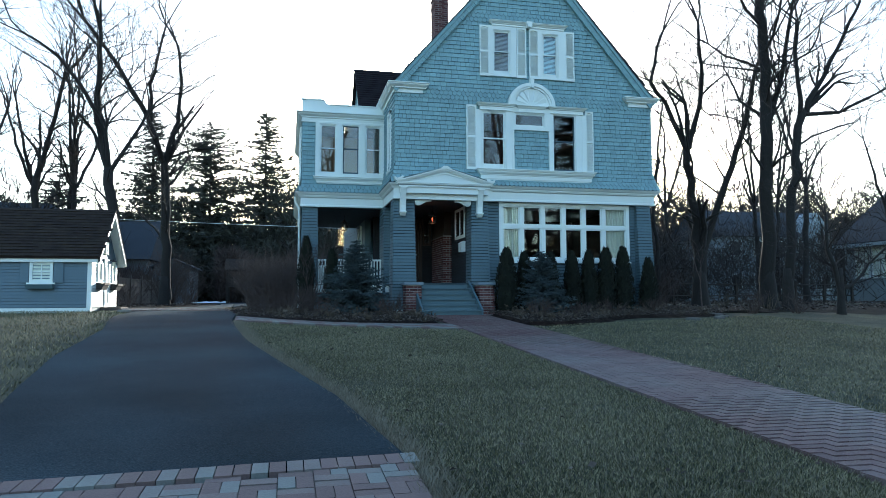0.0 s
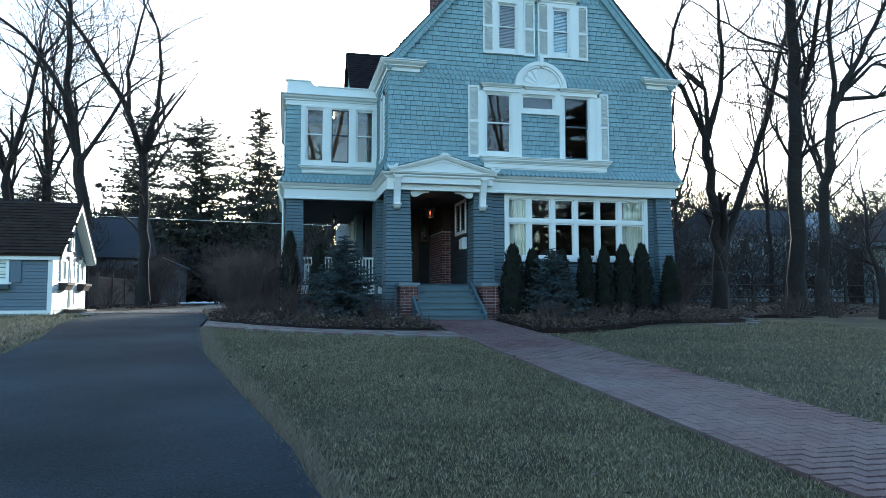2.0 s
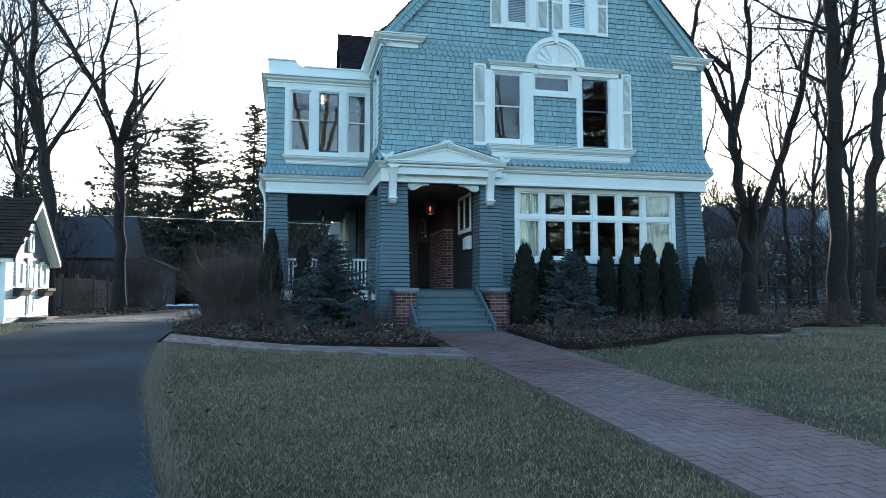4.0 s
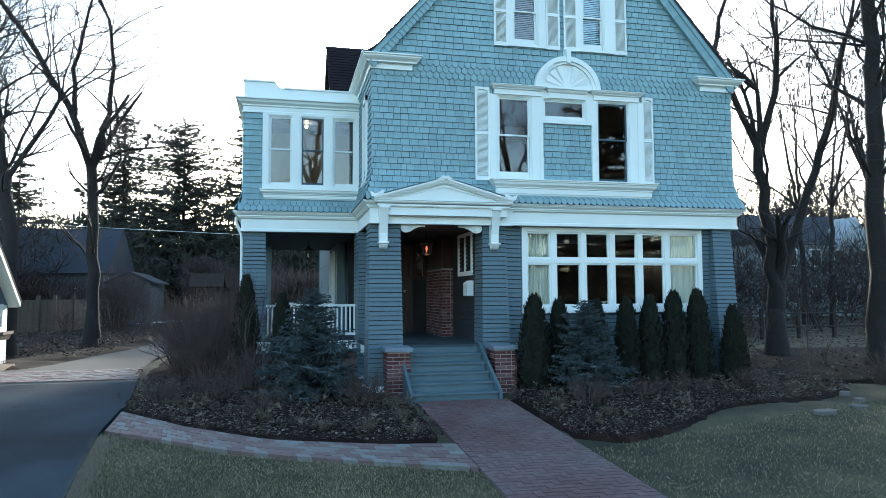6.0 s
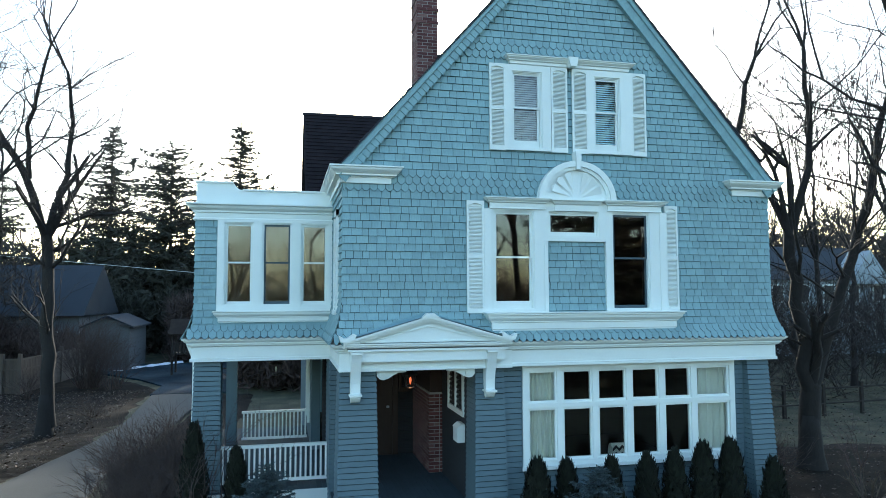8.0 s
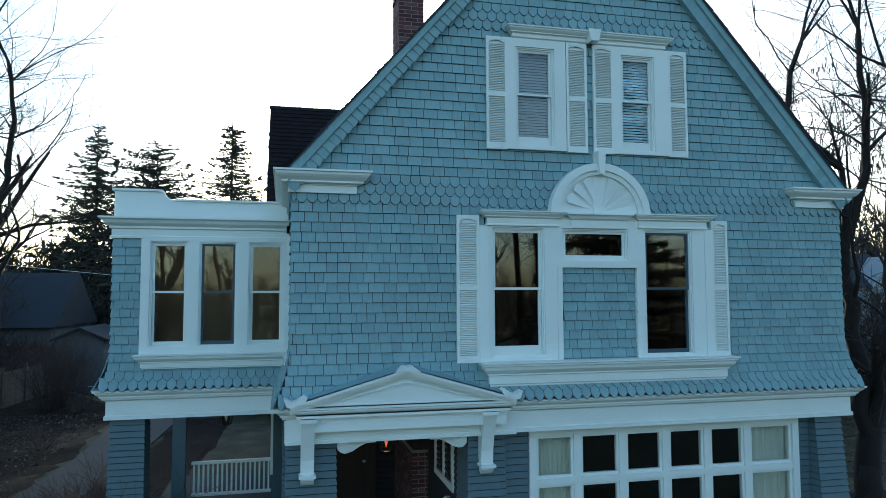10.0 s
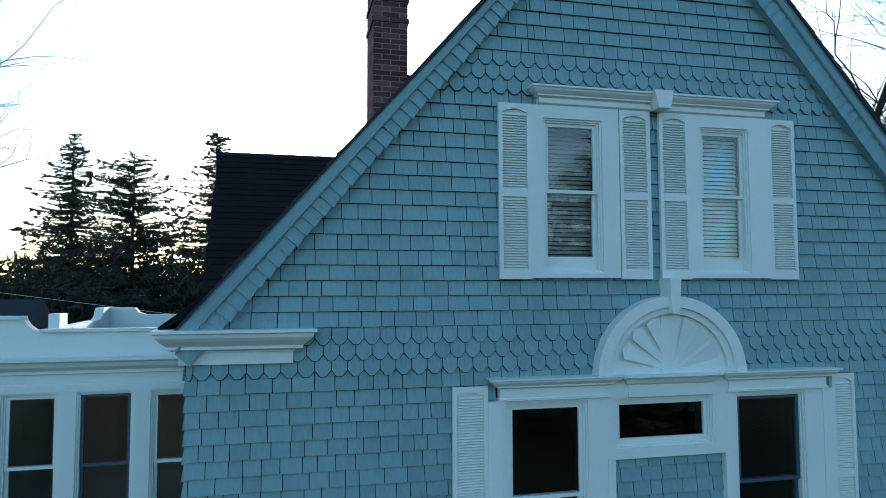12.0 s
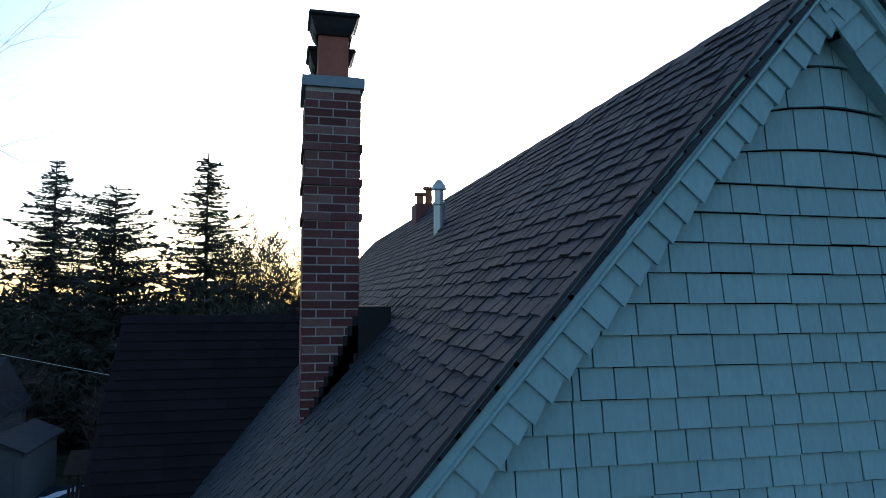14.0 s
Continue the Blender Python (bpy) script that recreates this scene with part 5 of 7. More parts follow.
# patterned cushion standing inside the window band
cushion = thing("cushion", (7.06, 16.6, 1.25), "cream cushion with a dark zigzag pattern inside the window", "cushion")
s = Shape()
for k in range(6):
    q0, q1 = k / 6, (k + 1) / 6
    puff = lambda q: 0.03 + 0.07 * math.sin(math.pi * q) ** 0.6
    s.hexa([(6.88, 16.6 - puff(q0), 1.25 + 0.4 * q0), (7.24, 16.6 - puff(q0), 1.25 + 0.4 * q0), (7.24, 16.6 + puff(q0), 1.25 + 0.4 * q0), (6.88, 16.6 + puff(q0), 1.25 + 0.4 * q0)],
           [(6.88, 16.6 - puff(q1), 1.25 + 0.4 * q1), (7.24, 16.6 - puff(q1), 1.25 + 0.4 * q1), (7.24, 16.6 + puff(q1), 1.25 + 0.4 * q1), (6.88, 16.6 + puff(q1), 1.25 + 0.4 * q1)])
pad = part("pad", s, CURTAIN, cushion)
for k in range(3):
    s = Shape()
    zz = 1.29 + 0.12 * k
    for j in range(6):
        xa, xb = 6.88 + 0.06 * j, 6.94 + 0.06 * j
        za, zb = (zz, zz + 0.06) if j % 2 == 0 else (zz + 0.06, zz)
        s.hexa([(xa, 16.48, za), (xb, 16.48, zb), (xb, 16.5, zb), (xa, 16.5, za)], [(xa, 16.48, za + 0.045), (xb, 16.48, zb + 0.045), (xb, 16.5, zb + 0.045), (xa, 16.5, za + 0.045)])
    part("zigzag", s, IRON, pad, "dark zigzag stripe")
sofa = thing("window_seat", (7.0, 16.75, 0.86), "dark padded seat below the window band", "seat")
s = Shape()
s.box(6.0, 8.2, 16.4, 17.1, 0.86, 1.25)
part("seat", s, INFLOOR, sofa)


# ---- brick paving ----
def paved(name, inside_fn, x0, x1, y0, y1, near_fn, label, lift, mat):
    base = thing(name, ((x0 + x1) / 2, (y0 + y1) / 2, ground_z((y0 + y1) / 2)), label, "paving")
    joined, count = Shape(), 0
    tilt = math.atan(0.047)
    meshes = {}
    for key, (w, h) in {"l": (0.194, 0.094), "t": (0.094, 0.194)}.items():
        s = Shape()
        s.box(-w / 2, w / 2, -h / 2, h / 2, -0.05, 0.0)
        meshes[key] = s.mesh("paver", mat)
    rand = random.Random(5)
    nx, ny = int((x1 - x0) / 0.2), int((y1 - y0) / 0.2)
    for j in range(ny):
        for i in range(nx):
            for k in range(2):
                if (i + j) % 2:
                    key, x, y = "l", x0 + 0.2 * i + 0.1, y0 + 0.2 * j + 0.05 + 0.1 * k
                else:
                    key, x, y = "t", x0 + 0.2 * i + 0.05 + 0.1 * k, y0 + 0.2 * j + 0.1
                if not inside_fn(x, y):
                    continue
                zz = ground_z(y) + lift + rand.uniform(-0.004, 0.004)
                if near_fn(x, y) and count < 300:
                    count += 1
                    piece("paver", meshes[key], (x, y, zz), base, tilt, "X")
                else:
                    w, h = (0.097, 0.047) if key == "l" else (0.047, 0.097)
                    joined.box(x - w, x + w, y - h, y + h, zz - 0.05, zz)
    part("paver_field", joined, mat, base, kind="stuff")
    s = Shape()
    n = 30
    cells = [(x, y) for x in np.linspace(x0, x1, 14) for y in np.linspace(y0, y1, n)]
    for a in range(13):
        for b in range(n - 1):
            q = [cells[a * n + b], cells[(a + 1) * n + b], cells[(a + 1) * n + b + 1], cells[a * n + b + 1]]
            if all(inside_fn(*p) for p in q):
                s.add([(px, py, ground_z(py) + lift - 0.012) for px, py in q], [(0, 1, 2, 3)])
    part("sand_joint", s, JOINT, base)
    return base


def herringbone(name, x0, x1, y0, y1, near_fn, label, lift):
    """Bricks laid at right angles to one another, cut off at the path's edges."""
    base = thing(name, ((x0 + x1) / 2, (y0 + y1) / 2, ground_z((y0 + y1) / 2)), label, "paving")
    rand, joined, count, u = random.Random(15), Shape(), 0, 0.1
    meshes = {}
    for key, (w, h) in {"h": (0.193, 0.093), "v": (0.093, 0.193)}.items():
        s = Shape()
        s.box(-w / 2, w / 2, -h / 2, h / 2, -0.05, 0.0)
        meshes[key] = s.mesh("paver", PAVER)
    for a in range(-200, 300):
        for b in range(-160, 160):
            ox, oy = x0 + u * (a + 2 * b), y0 + u * (a - 2 * b)
            for key, xa, xb, ya, yb in (("h", ox, ox + 2 * u, oy, oy + u), ("v", ox + 2 * u, ox + 3 * u, oy - u, oy + u)):
                if xb < x0 + 0.02 or xa > x1 - 0.02 or ya < y0 or yb > y1:
                    continue
                whole = xa >= x0 and xb <= x1
                xm, ym = (xa + xb) / 2, (ya + yb) / 2
                zz = ground_z(ym) + lift + rand.uniform(-0.0012, 0.0012)
                if whole and near_fn(xm, ym) and count < 300:
                    count += 1
                    piece("paver", meshes[key], (xm, ym, zz), base, math.atan(0.047), "X")
                else:
                    joined.box(max(xa, x0) + 0.0035, min(xb, x1) - 0.0035, ya + 0.0035, yb - 0.0035, zz - 0.05, zz)
    part("paver_field", joined, PAVER, base, kind="stuff")
    s = Shape()
    for k in range(int((y1 - y0) / 0.5) + 1):
        ya, yb = y0 + 0.5 * k, min(y1, y0 + 0.5 * (k + 1))
        s.add([(x0, ya, ground_z(ya) + lift - 0.010), (x1, ya, ground_z(ya) + lift - 0.010), (x1, yb, ground_z(yb) + lift - 0.010), (x0, yb, ground_z(yb) + lift - 0.010)], [(0, 1, 2, 3)])
    part("sand_joint", s, JOINT, base)


herringbone("brick_walk", 2.64, 4.20, -3.0, 14.62, lambda x, y: 3.6 < y < 8.0, "muted red clay brick walk laid in herringbone", 0.044)
APRON = lambda x: 2.17 if x > 0 else 2.17 - 0.075 * -x
paved("brick_apron", lambda x, y: y < APRON(x) - 0.22 and x < 0.03 and x > -6, -6.0, 0.04, -6.0, 2.4, lambda x, y: -3 < x and y > 0.7, "weathered brick apron at the foot of the drive", 0.06, APRONBRICK)
s = Shape()
for i in range(60):
    x = -6.0 + i * 0.101
    s.hexa([(x, APRON(x) - 0.21, ground_z(2.0) + 0.0), (x + 0.094, APRON(x) - 0.205, ground_z(2.0)), (x + 0.094, APRON(x), ground_z(2.1)), (x, APRON(x) - 0.005, ground_z(2.1))],
           [(x, APRON(x) - 0.21, ground_z(1.96) + 0.064), (x + 0.094, APRON(x) - 0.205, ground_z(1.96) + 0.064), (x + 0.094, APRON(x), ground_z(2.17) + 0.064), (x, APRON(x) - 0.005, ground_z(2.17) + 0.064)])
setting("apron_edging", s, APRONBRICK, "soldier course of pale bricks across the drive", "edging")

drive_right = lambda y: float(np.interp(y, [p[1] for p in CR], [p[0] for p in CR]))
drive_left = lambda y: float(np.interp(y, [p[1] for p in CL], [p[0] for p in CL]))

# planting beds with brick edging on the left one
WALK_IN = [(-1.93, 14.70), (-0.85, 13.51), (0.28, 12.56), (1.60, 12.05), (2.62, 11.86)]
WALK_OUT = [(-1.88, 13.45), (-1.17, 12.92), (-0.23, 12.14), (0.59, 11.69), (1.51, 11.27), (2.62, 10.80)]
bed_outline = [*WALK_IN[:-1], (2.52, 11.88), (2.58, 14.6), (2.2, 15.3), (1.9, 15.9), (2.0, 18.0), (-0.4, 18.2), (-0.6, 24.0), (-2.7, 23.5), (-2.6, 20.3), (-2.1, 17.0)]


def bed(name, outline, label, lift=0.07):
    bm = bmesh.new()
    bm.faces.new([bm.verts.new((x, y, ground_z(y) + lift)) for x, y in outline])
    bmesh.ops.triangulate(bm, faces=bm.faces[:])
    bmesh.ops.subdivide_edges(bm, edges=bm.edges[:], cuts=7, use_grid_fill=True)
    rim = {v for e in bm.edges if len(e.link_faces) == 1 for v in e.verts}
    for v in bm.verts:
        v.co.z = ground_z(v.co.y) + (-0.02 if v in rim else lift) + 0.05 * noise.noise(v.co * 1.7) + 0.02 * noise.noise(v.co * 7)
    me = bpy.data.meshes.new(name)
    bm.to_mesh(me)
    bm.free()
    me.materials.append(MULCH)
    return tagged(new(name, me), label, "planting bed", kind="structure")


bed("planting_bed", bed_outline, "mulched planting bed with leaf litter")
right_outline = [(4.26, 14.6), (4.26, 12.0), (4.9, 11.6), (5.6, 11.9), (6.4, 12.4), (7.4, 13.1), (8.5, 13.35), (9.6, 13.5), (11.0, 14.2), (11.0, 17.0), (9.6, 16.4), (4.7, 16.1)]
bed("planting_bed", right_outline, "mulched planting bed below the window band")
# narrow brick path along the front of the left bed, in running bond
path = thing("garden_path", (0.3, 12.2, ground_z(12.2)), "narrow curved path of pale worn bricks along the bed", "path")
inner, outer, rand = resample(WALK_IN, 57), resample(WALK_OUT, 57), random.Random(19)
spot = lambda i, q: (inner[i][0] + (outer[i][0] - inner[i][0]) * q, inner[i][1] + (outer[i][1] - inner[i][1]) * q)
for row in range(6):
    i = -(row % 2)
    while i < 56:
        q = [spot(max(i, 0), row / 6 + 0.006), spot(min(i + 2, 56), row / 6 + 0.006), spot(min(i + 2, 56), (row + 1) / 6 - 0.006), spot(max(i, 0), (row + 1) / 6 - 0.006)]
        c = (sum(p[0] for p in q) / 4, sum(p[1] for p in q) / 4)
        q = [(c[0] + (x - c[0]) * 0.955, c[1] + (y - c[1]) * 0.955) for x, y in q]
        up = 0.060 + rand.uniform(-0.004, 0.004)
        s = Shape()
        s.hexa([(x, y, ground_z(y) - 0.02) for x, y in q], [(x, y, ground_z(y) + up) for x, y in q])
        part("brick", s, APRONBRICK, path)
        i += 2
s = Shape()
for i in range(56):
    q = [spot(i, 0), spot(i + 1, 0), spot(i + 1, 1), spot(i, 1)]
    s.add([(x, y, ground_z(y) + 0.046) for x, y in q], [(0, 1, 2, 3)])
part("sand_joint", s, JOINT, path)
paved("brick_band", lambda x, y: drive_left(y) < x < drive_right(y), -6.2, -2.0, 18.3, 20.1, lambda x, y: False, "pale worn brick band across the drive", 0.085, APRONBRICK)

# woodland floor to the right and behind
right_wood = [(11.0, 15.0), (13.0, 14.3), (20.0, 13.0), (34.0, 12.6), (34.0, 18.0), (24.0, 21.0), (12.0, 22.5), (9.9, 22.5), (9.9, 16.6)]
rear_wood = [(-60.0, 90.0), (-60.0, 26.0), (-9.0, 24.0), (-6.4, 23.2), (-5.75, 20.9), (-5.15, 21.4), (-4.7, 24.0), (-4.15, 26.7), (-3.95, 30.0), (-4.3, 36.6), (-4.35, 38.6), (-6.4, 42.3), (-8.7, 46.2), (-8.3, 51.2), (-8.3, 90.0)]
side_wood = [(-2.7, 23.5), (-0.6, 24.5), (0.0, 31.5), (0.0, 36.5), (-1.85, 36.5), (-2.15, 30.0), (-2.5, 26.0)]
for outline in (right_wood, rear_wood, side_wood):
    wood = bed("woodland_floor", outline, "brown leaf litter under bare trees", 0.05)
    wood.data.materials[0] = LITTER


# ---- grass, leaves ----
def blades(name, count, where, height, mat, label, seed, width=0.004):
    rand = random.Random(seed)
    s = Shape()
    made = 0
    while made < count:
        x, y = where(rand)
        if x is None:
            continue
        a, h = rand.uniform(0, 6.28), height * rand.uniform(0.5, 1.3)
        lx, ly = rand.uniform(-1, 1) * h * 0.9, rand.uniform(-1, 1) * h * 0.9
        zz = ground_z(y) + 0.02
        dx, dy = width * math.cos(a), width * math.sin(a)
        s.v += [(x - dx, y - dy, zz), (x + dx, y + dy, zz), (x + lx, y + ly, zz + h)]
        s.f.append((3 * made, 3 * made + 1, 3 * made + 2))
        made += 1
    return tagged(part(name, s, mat), label, "grass", kind="stuff")


def drive_edge(y):
    return float(np.interp(y, [p[1] for p in DR], [p[0] for p in DR]))


def drive_edge_left(y):
    return float(np.interp(y, [p[1] for p in DL], [p[0] for p in DL]))


def lawn_left(rand):
    y = 0.5 + 13.0 * rand.random() ** 1.5
    x = rand.uniform(-2.0, 2.62)
    limit = float(np.interp(x, [p[0] for p in WALK_OUT], [p[1] for p in WALK_OUT]))
    return (x, y) if x > drive_edge(max(y, 2.17)) + 0.02 and y < limit - 0.01 and x > (0.05 if y < 2.17 else -9) else (None, None)


def lawn_right(rand):
    y = 2.0 + 12.0 * rand.random() ** 1.3
    x = rand.uniform(4.24, 11.5)
    return (x, y) if not (y > 11.4 and x < 4.3 + (y - 11.4) * 3.2) else (None, None)


def lawn_far(rand):
    y = rand.uniform(4.5, 19.6)
    x = rand.uniform(-11.0, -3.2)
    return (x, y) if x < drive_edge_left(y) - 0.03 else (None, None)


blades("lawn_grass", 160000, lawn_left, 0.025, GRASS, "short winter grass beside the drive", 1, 0.0028)
blades("lawn_grass", 90000, lawn_right, 0.026, GRASS, "short winter grass beside the walk", 2, 0.0035)
blades("lawn_grass", 30000, lawn_far, 0.045, GRASS, "short winter grass near the shed", 3, 0.006)


blades("lawn_straw", 26000, lawn_left, 0.032, STRAW, "pale dead blades scattered through the lawn", 5, 0.0032)


def edge_straw(rand):
    y = 1.2 + 12.0 * rand.random()
    return (drive_edge(y) + abs(rand.gauss(0.0, 0.10)) + 0.02 - 0.05 * rand.random(), y)


blades("edge_grass", 16000, edge_straw, 0.055, STRAW, "pale dead grass along the drive edge", 4, 0.006)


def leaves(name, count, where, size, label, seed, lift=0.09):
    rand = random.Random(seed)
    s = Shape()
    made = 0
    while made < count:
        x, y = where(rand)
        if x is None:
            continue
        a, r = rand.uniform(0, 6.28), size * rand.uniform(0.5, 1.2)
        zz = ground_z(y) + lift + rand.uniform(0, 0.03)
        c, q = math.cos(a) * r, math.sin(a) * r
        t1, t2 = rand.uniform(-0.5, 0.7) * r, rand.uniform(-0.3, 0.8) * r
        s.v += [(x - c, y - q, zz), (x + 0.5 * q, y - 0.5 * c, zz + t1), (x + c, y + q, zz + t2 * 0.5), (x - 0.5 * q, y + 0.5 * c, zz + t2)]
        s.f.append(tuple(range(4 * made, 4 * made + 4)))
        made += 1
    return tagged(part(name, s, DEADLEAF), label, "leaves", kind="stuff")


def within(poly, x, y):
    hit = False
    for (xa, ya), (xb, yb) in zip(poly, poly[1:] + poly[:1]):
        if (ya > y) != (yb > y) and x < xa + (y - ya) / (yb - ya) * (xb - xa):
            hit = not hit
    return hit


def in_poly(poly, x0, x1, y0, y1):
    def pick(rand):
        x, y = rand.uniform(x0, x1), rand.uniform(y0, y1)
        return (x, y) if within(poly, x, y) else (None, None)
    return pick


leaves("bed_leaves", 13000, in_poly(bed_outline, -2.8, 2.7, 12.0, 18.2), 0.026, "dry brown leaves on the planting bed", 6)
leaves("bed_leaves", 13000, in_poly(right_outline, 4.2, 11.0, 11.5, 17.0), 0.026, "dry brown leaves on the planting bed", 7)
leaves("lawn_leaves", 260, lambda r: lawn_left(r) if r.random() < 0.6 else lawn_right(r), 0.03, "scattered dead leaves on the lawn", 8, 0.05)
leaves("wood_leaves", 30000, lambda r: (r.uniform(9.9, 34), r.uniform(14.5, 40)) if r.random() < 0.6 else (r.uniform(-16, -4.6), r.uniform(23.8, 38)), 0.045, "fallen leaves under the bare trees", 9)


# ---- plants ----
def stick(shape, p, d, length, r, rand, depth, bend=0.25, up=0.15, split=(2, 3), shrink=0.72, wide=0.75, sides=(7, 5, 4, 3), level=0, twig=None):
    """Grows a branch and its children."""
    seg = 4 if level == 0 else 3 if level < 3 else 2 if depth else 1
    target = shape if (twig is None or level < 3) else twig
    if level == 3:
        r = min(r, 0.011)
    pts, q, dd = [p], Vector(p), Vector(d).normalized()
    for k in range(seg):
        dd = (dd + Vector((rand.gauss(0, 1), rand.gauss(0, 1), rand.gauss(0, 1) + up)) * bend * (0.5 if level == 0 else 1) * 0.5).normalized()
        q = q + dd * length / seg
        pts.append(q.copy())
    n = sides[min(level, len(sides) - 1)]
    if depth == 0:
        for k in range(seg - 1):
            target.tube(pts[k], pts[k + 1], r * (1 - 0.42 * k / seg), r * (1 - 0.42 * (k + 1) / seg), 3)
        w = dd.orthogonal().normalized() * r
        v = dd.cross(w)
        target.add([tuple(pts[-2] + w), tuple(pts[-2] - 0.5 * w + 0.87 * v), tuple(pts[-2] - 0.5 * w - 0.87 * v), tuple(pts[-1])], [(0, 1, 3), (1, 2, 3), (2, 0, 3)])
        return
    for k in range(seg):
        ra, rb = r * (1 - 0.42 * k / seg), r * (1 - 0.42 * (k + 1) / seg)
        target.tube(pts[k], pts[k + 1], ra, rb, n)
    kids = rand.randint(*split)
    for j in range(kids):
        turn = Vector((rand.gauss(0, 1), rand.gauss(0, 1), rand.gauss(0, 0.6))) * wide
        nd = (dd + turn * 0.6).normalized()
        if nd.z < -0.15:
            nd.z *= -0.5
        start = pts[-1] if j < 2 else pts[rand.randint(max(1, seg - 2), seg)]
        stick(shape, start, nd, length * shrink * rand.uniform(0.75, 1.15), r * (0.58 if j < 2 else 0.40), rand, depth - 1, bend, up, split, shrink, wide, sides, level + 1, twig)
    if level > 0:
        for j in range(2):
            nd = (dd + Vector((rand.gauss(0, 1), rand.gauss(0, 1), rand.gauss(0, 1))) * 0.8).normalized()
            stick(shape, pts[rand.randint(1, max(1, seg - 1))], nd, length * 0.5 * rand.uniform(0.6, 1.1), r * 0.28, rand, max(0, min(depth - 2, 2)), bend, up, split, shrink, wide, sides, level + 2, twig)


def limb(s, tw, pts, r0, r1, rand, side_from=0.35, sides=6, reach=2.0, tip=True, fine_twigs=0):
    """A main limb along a few points, with side branches and a branching tip."""
    pts = [Vector(p) for p in pts]
    fine = []
    for p, q in zip(pts, pts[1:]):
        n = max(2, int((q - p).length / 0.5))
        for k in range(n):
            fine.append(p.lerp(q, k / n) + Vector((rand.gauss(0, 1), rand.gauss(0, 1), 0)) * 0.035)
    fine.append(pts[-1])
    n = len(fine) - 1
    rad = lambda k: r0 + (r1 - r0) * k / n
    rings = []
    for k, p in enumerate(fine):
        d = (fine[min(k + 1, n)] - fine[max(k - 1, 0)]).normalized()
        ref = Vector((0, 1, 0)) if abs(d.y) < 0.9 else Vector((1, 0, 0))
        u = (ref - d * ref.dot(d)).normalized()
        w = d.cross(u)
        rings += [tuple(p + rad(k) * (math.cos(0.7854 * i) * u + math.sin(0.7854 * i) * w)) for i in range(8)]
    rings += [tuple(fine[-1] + d * rad(n) * 0.8 + (Vector(q) - fine[-1]) * 0.45) for q in rings[-8:]]
    s.add(rings, [(k * 8 + i, k * 8 + (i + 1) % 8, (k + 1) * 8 + (i + 1) % 8, (k + 1) * 8 + i) for k in range(n + 1) for i in range(8)] + [tuple(range(8 * (n + 1), 8 * (n + 2)))])
    for j in range(int(sides * (1.5 if fine_twigs > 0 else 1.15))):
        k = min(n - 1, int(n * rand.uniform(side_from, 1.0)))
        d = (fine[k + 1] - fine[k]).normalized()
        out = Vector((rand.gauss(0, 1), rand.gauss(0, 1), 0)).normalized()
        stick(s, fine[k], d * 0.55 + out * 0.9 + Vector((0, 0, 0.15)), reach * rand.uniform(0.5, 1.25), max(0.014, rad(k) * rand.uniform(0.18, 0.40)), rand, 3 + fine_twigs, bend=0.30, up=0.12, level=1, twig=tw)
    if tip:
        d = (fine[-1] - fine[-2]).normalized()
        for j in range(3):
            out = Vector((rand.gauss(0, 1), rand.gauss(0, 1), 0.3))
            stick(s, fine[-1], d + out * 0.35, reach * rand.uniform(0.8, 1.3), r1 * rand.uniform(0.6, 0.85), rand, 4 + fine_twigs, bend=0.26, up=0.12, level=1, twig=tw)


def big_tree(x, y, limbs, seed, label, foot, group="tall bare trees", fine_twigs=2):
    """limbs: (points as x, z offsets with a depth offset, first radius, last radius, side branches, reach)."""
    rand = random.Random(seed)
    zb = ground_z(y)
    thin = 0.70 if x > 12 and group == "tall bare trees" else 0.80
    foot *= thin
    t = thing("bare_tree", (x, y, zb), label, "tree", group)
    s, tw = Shape(), Shape()
    s.lathe([(foot * 1.7, zb - 0.2), (foot * 1.36, zb + 0.10), (foot * 1.12, zb + 0.40), (foot * 0.97, zb + 0.85), (foot * 0.75, zb + 1.3)], x, y, 10)
    for pts, r0, r1, sides, reach in limbs:
        limb(s, tw, [(x + dx, y + dy, zb + dz) for dx, dy, dz in pts], r0 * thin, r1 * thin, rand, sides=sides, reach=reach, fine_twigs=fine_twigs)
    part("trunk", s, BARK, t, "dark furrowed bark", smooth=True)
    part("crown", tw, TWIG, t, kind="stuff")
    return t


def bare_tree(x, y, height, radius, seed, label, lean=(0.0, 0.0), group="bare trees", fork=0.42, twigs=0):
    rand = random.Random(seed)
    h = height * fork
    top = (lean[0] * h, lean[1] * h, h)
    limbs = [([(0, 0, 0.4), (top[0] * 0.5 + rand.uniform(-.15, .15), top[1] * 0.5, h * 0.5), top], radius, radius * 0.72, 3, height * 0.10)]
    for k in range(rand.randint(2, 3)):
        a = rand.uniform(0, 6.28)
        q = rand.uniform(0.25, 0.5)
        limbs.append(([top, (top[0] + math.cos(a) * q * h * 0.35, top[1] + math.sin(a) * q * h * 0.35, h * 1.38), (top[0] + math.cos(a) * q * h * 0.62, top[1] + math.sin(a) * q * h * 0.62, h * 1.78)], radius * 0.6, radius * 0.30, 7, height * 0.12))
    return big_tree(x, y, limbs, seed, label, radius, group, twigs)


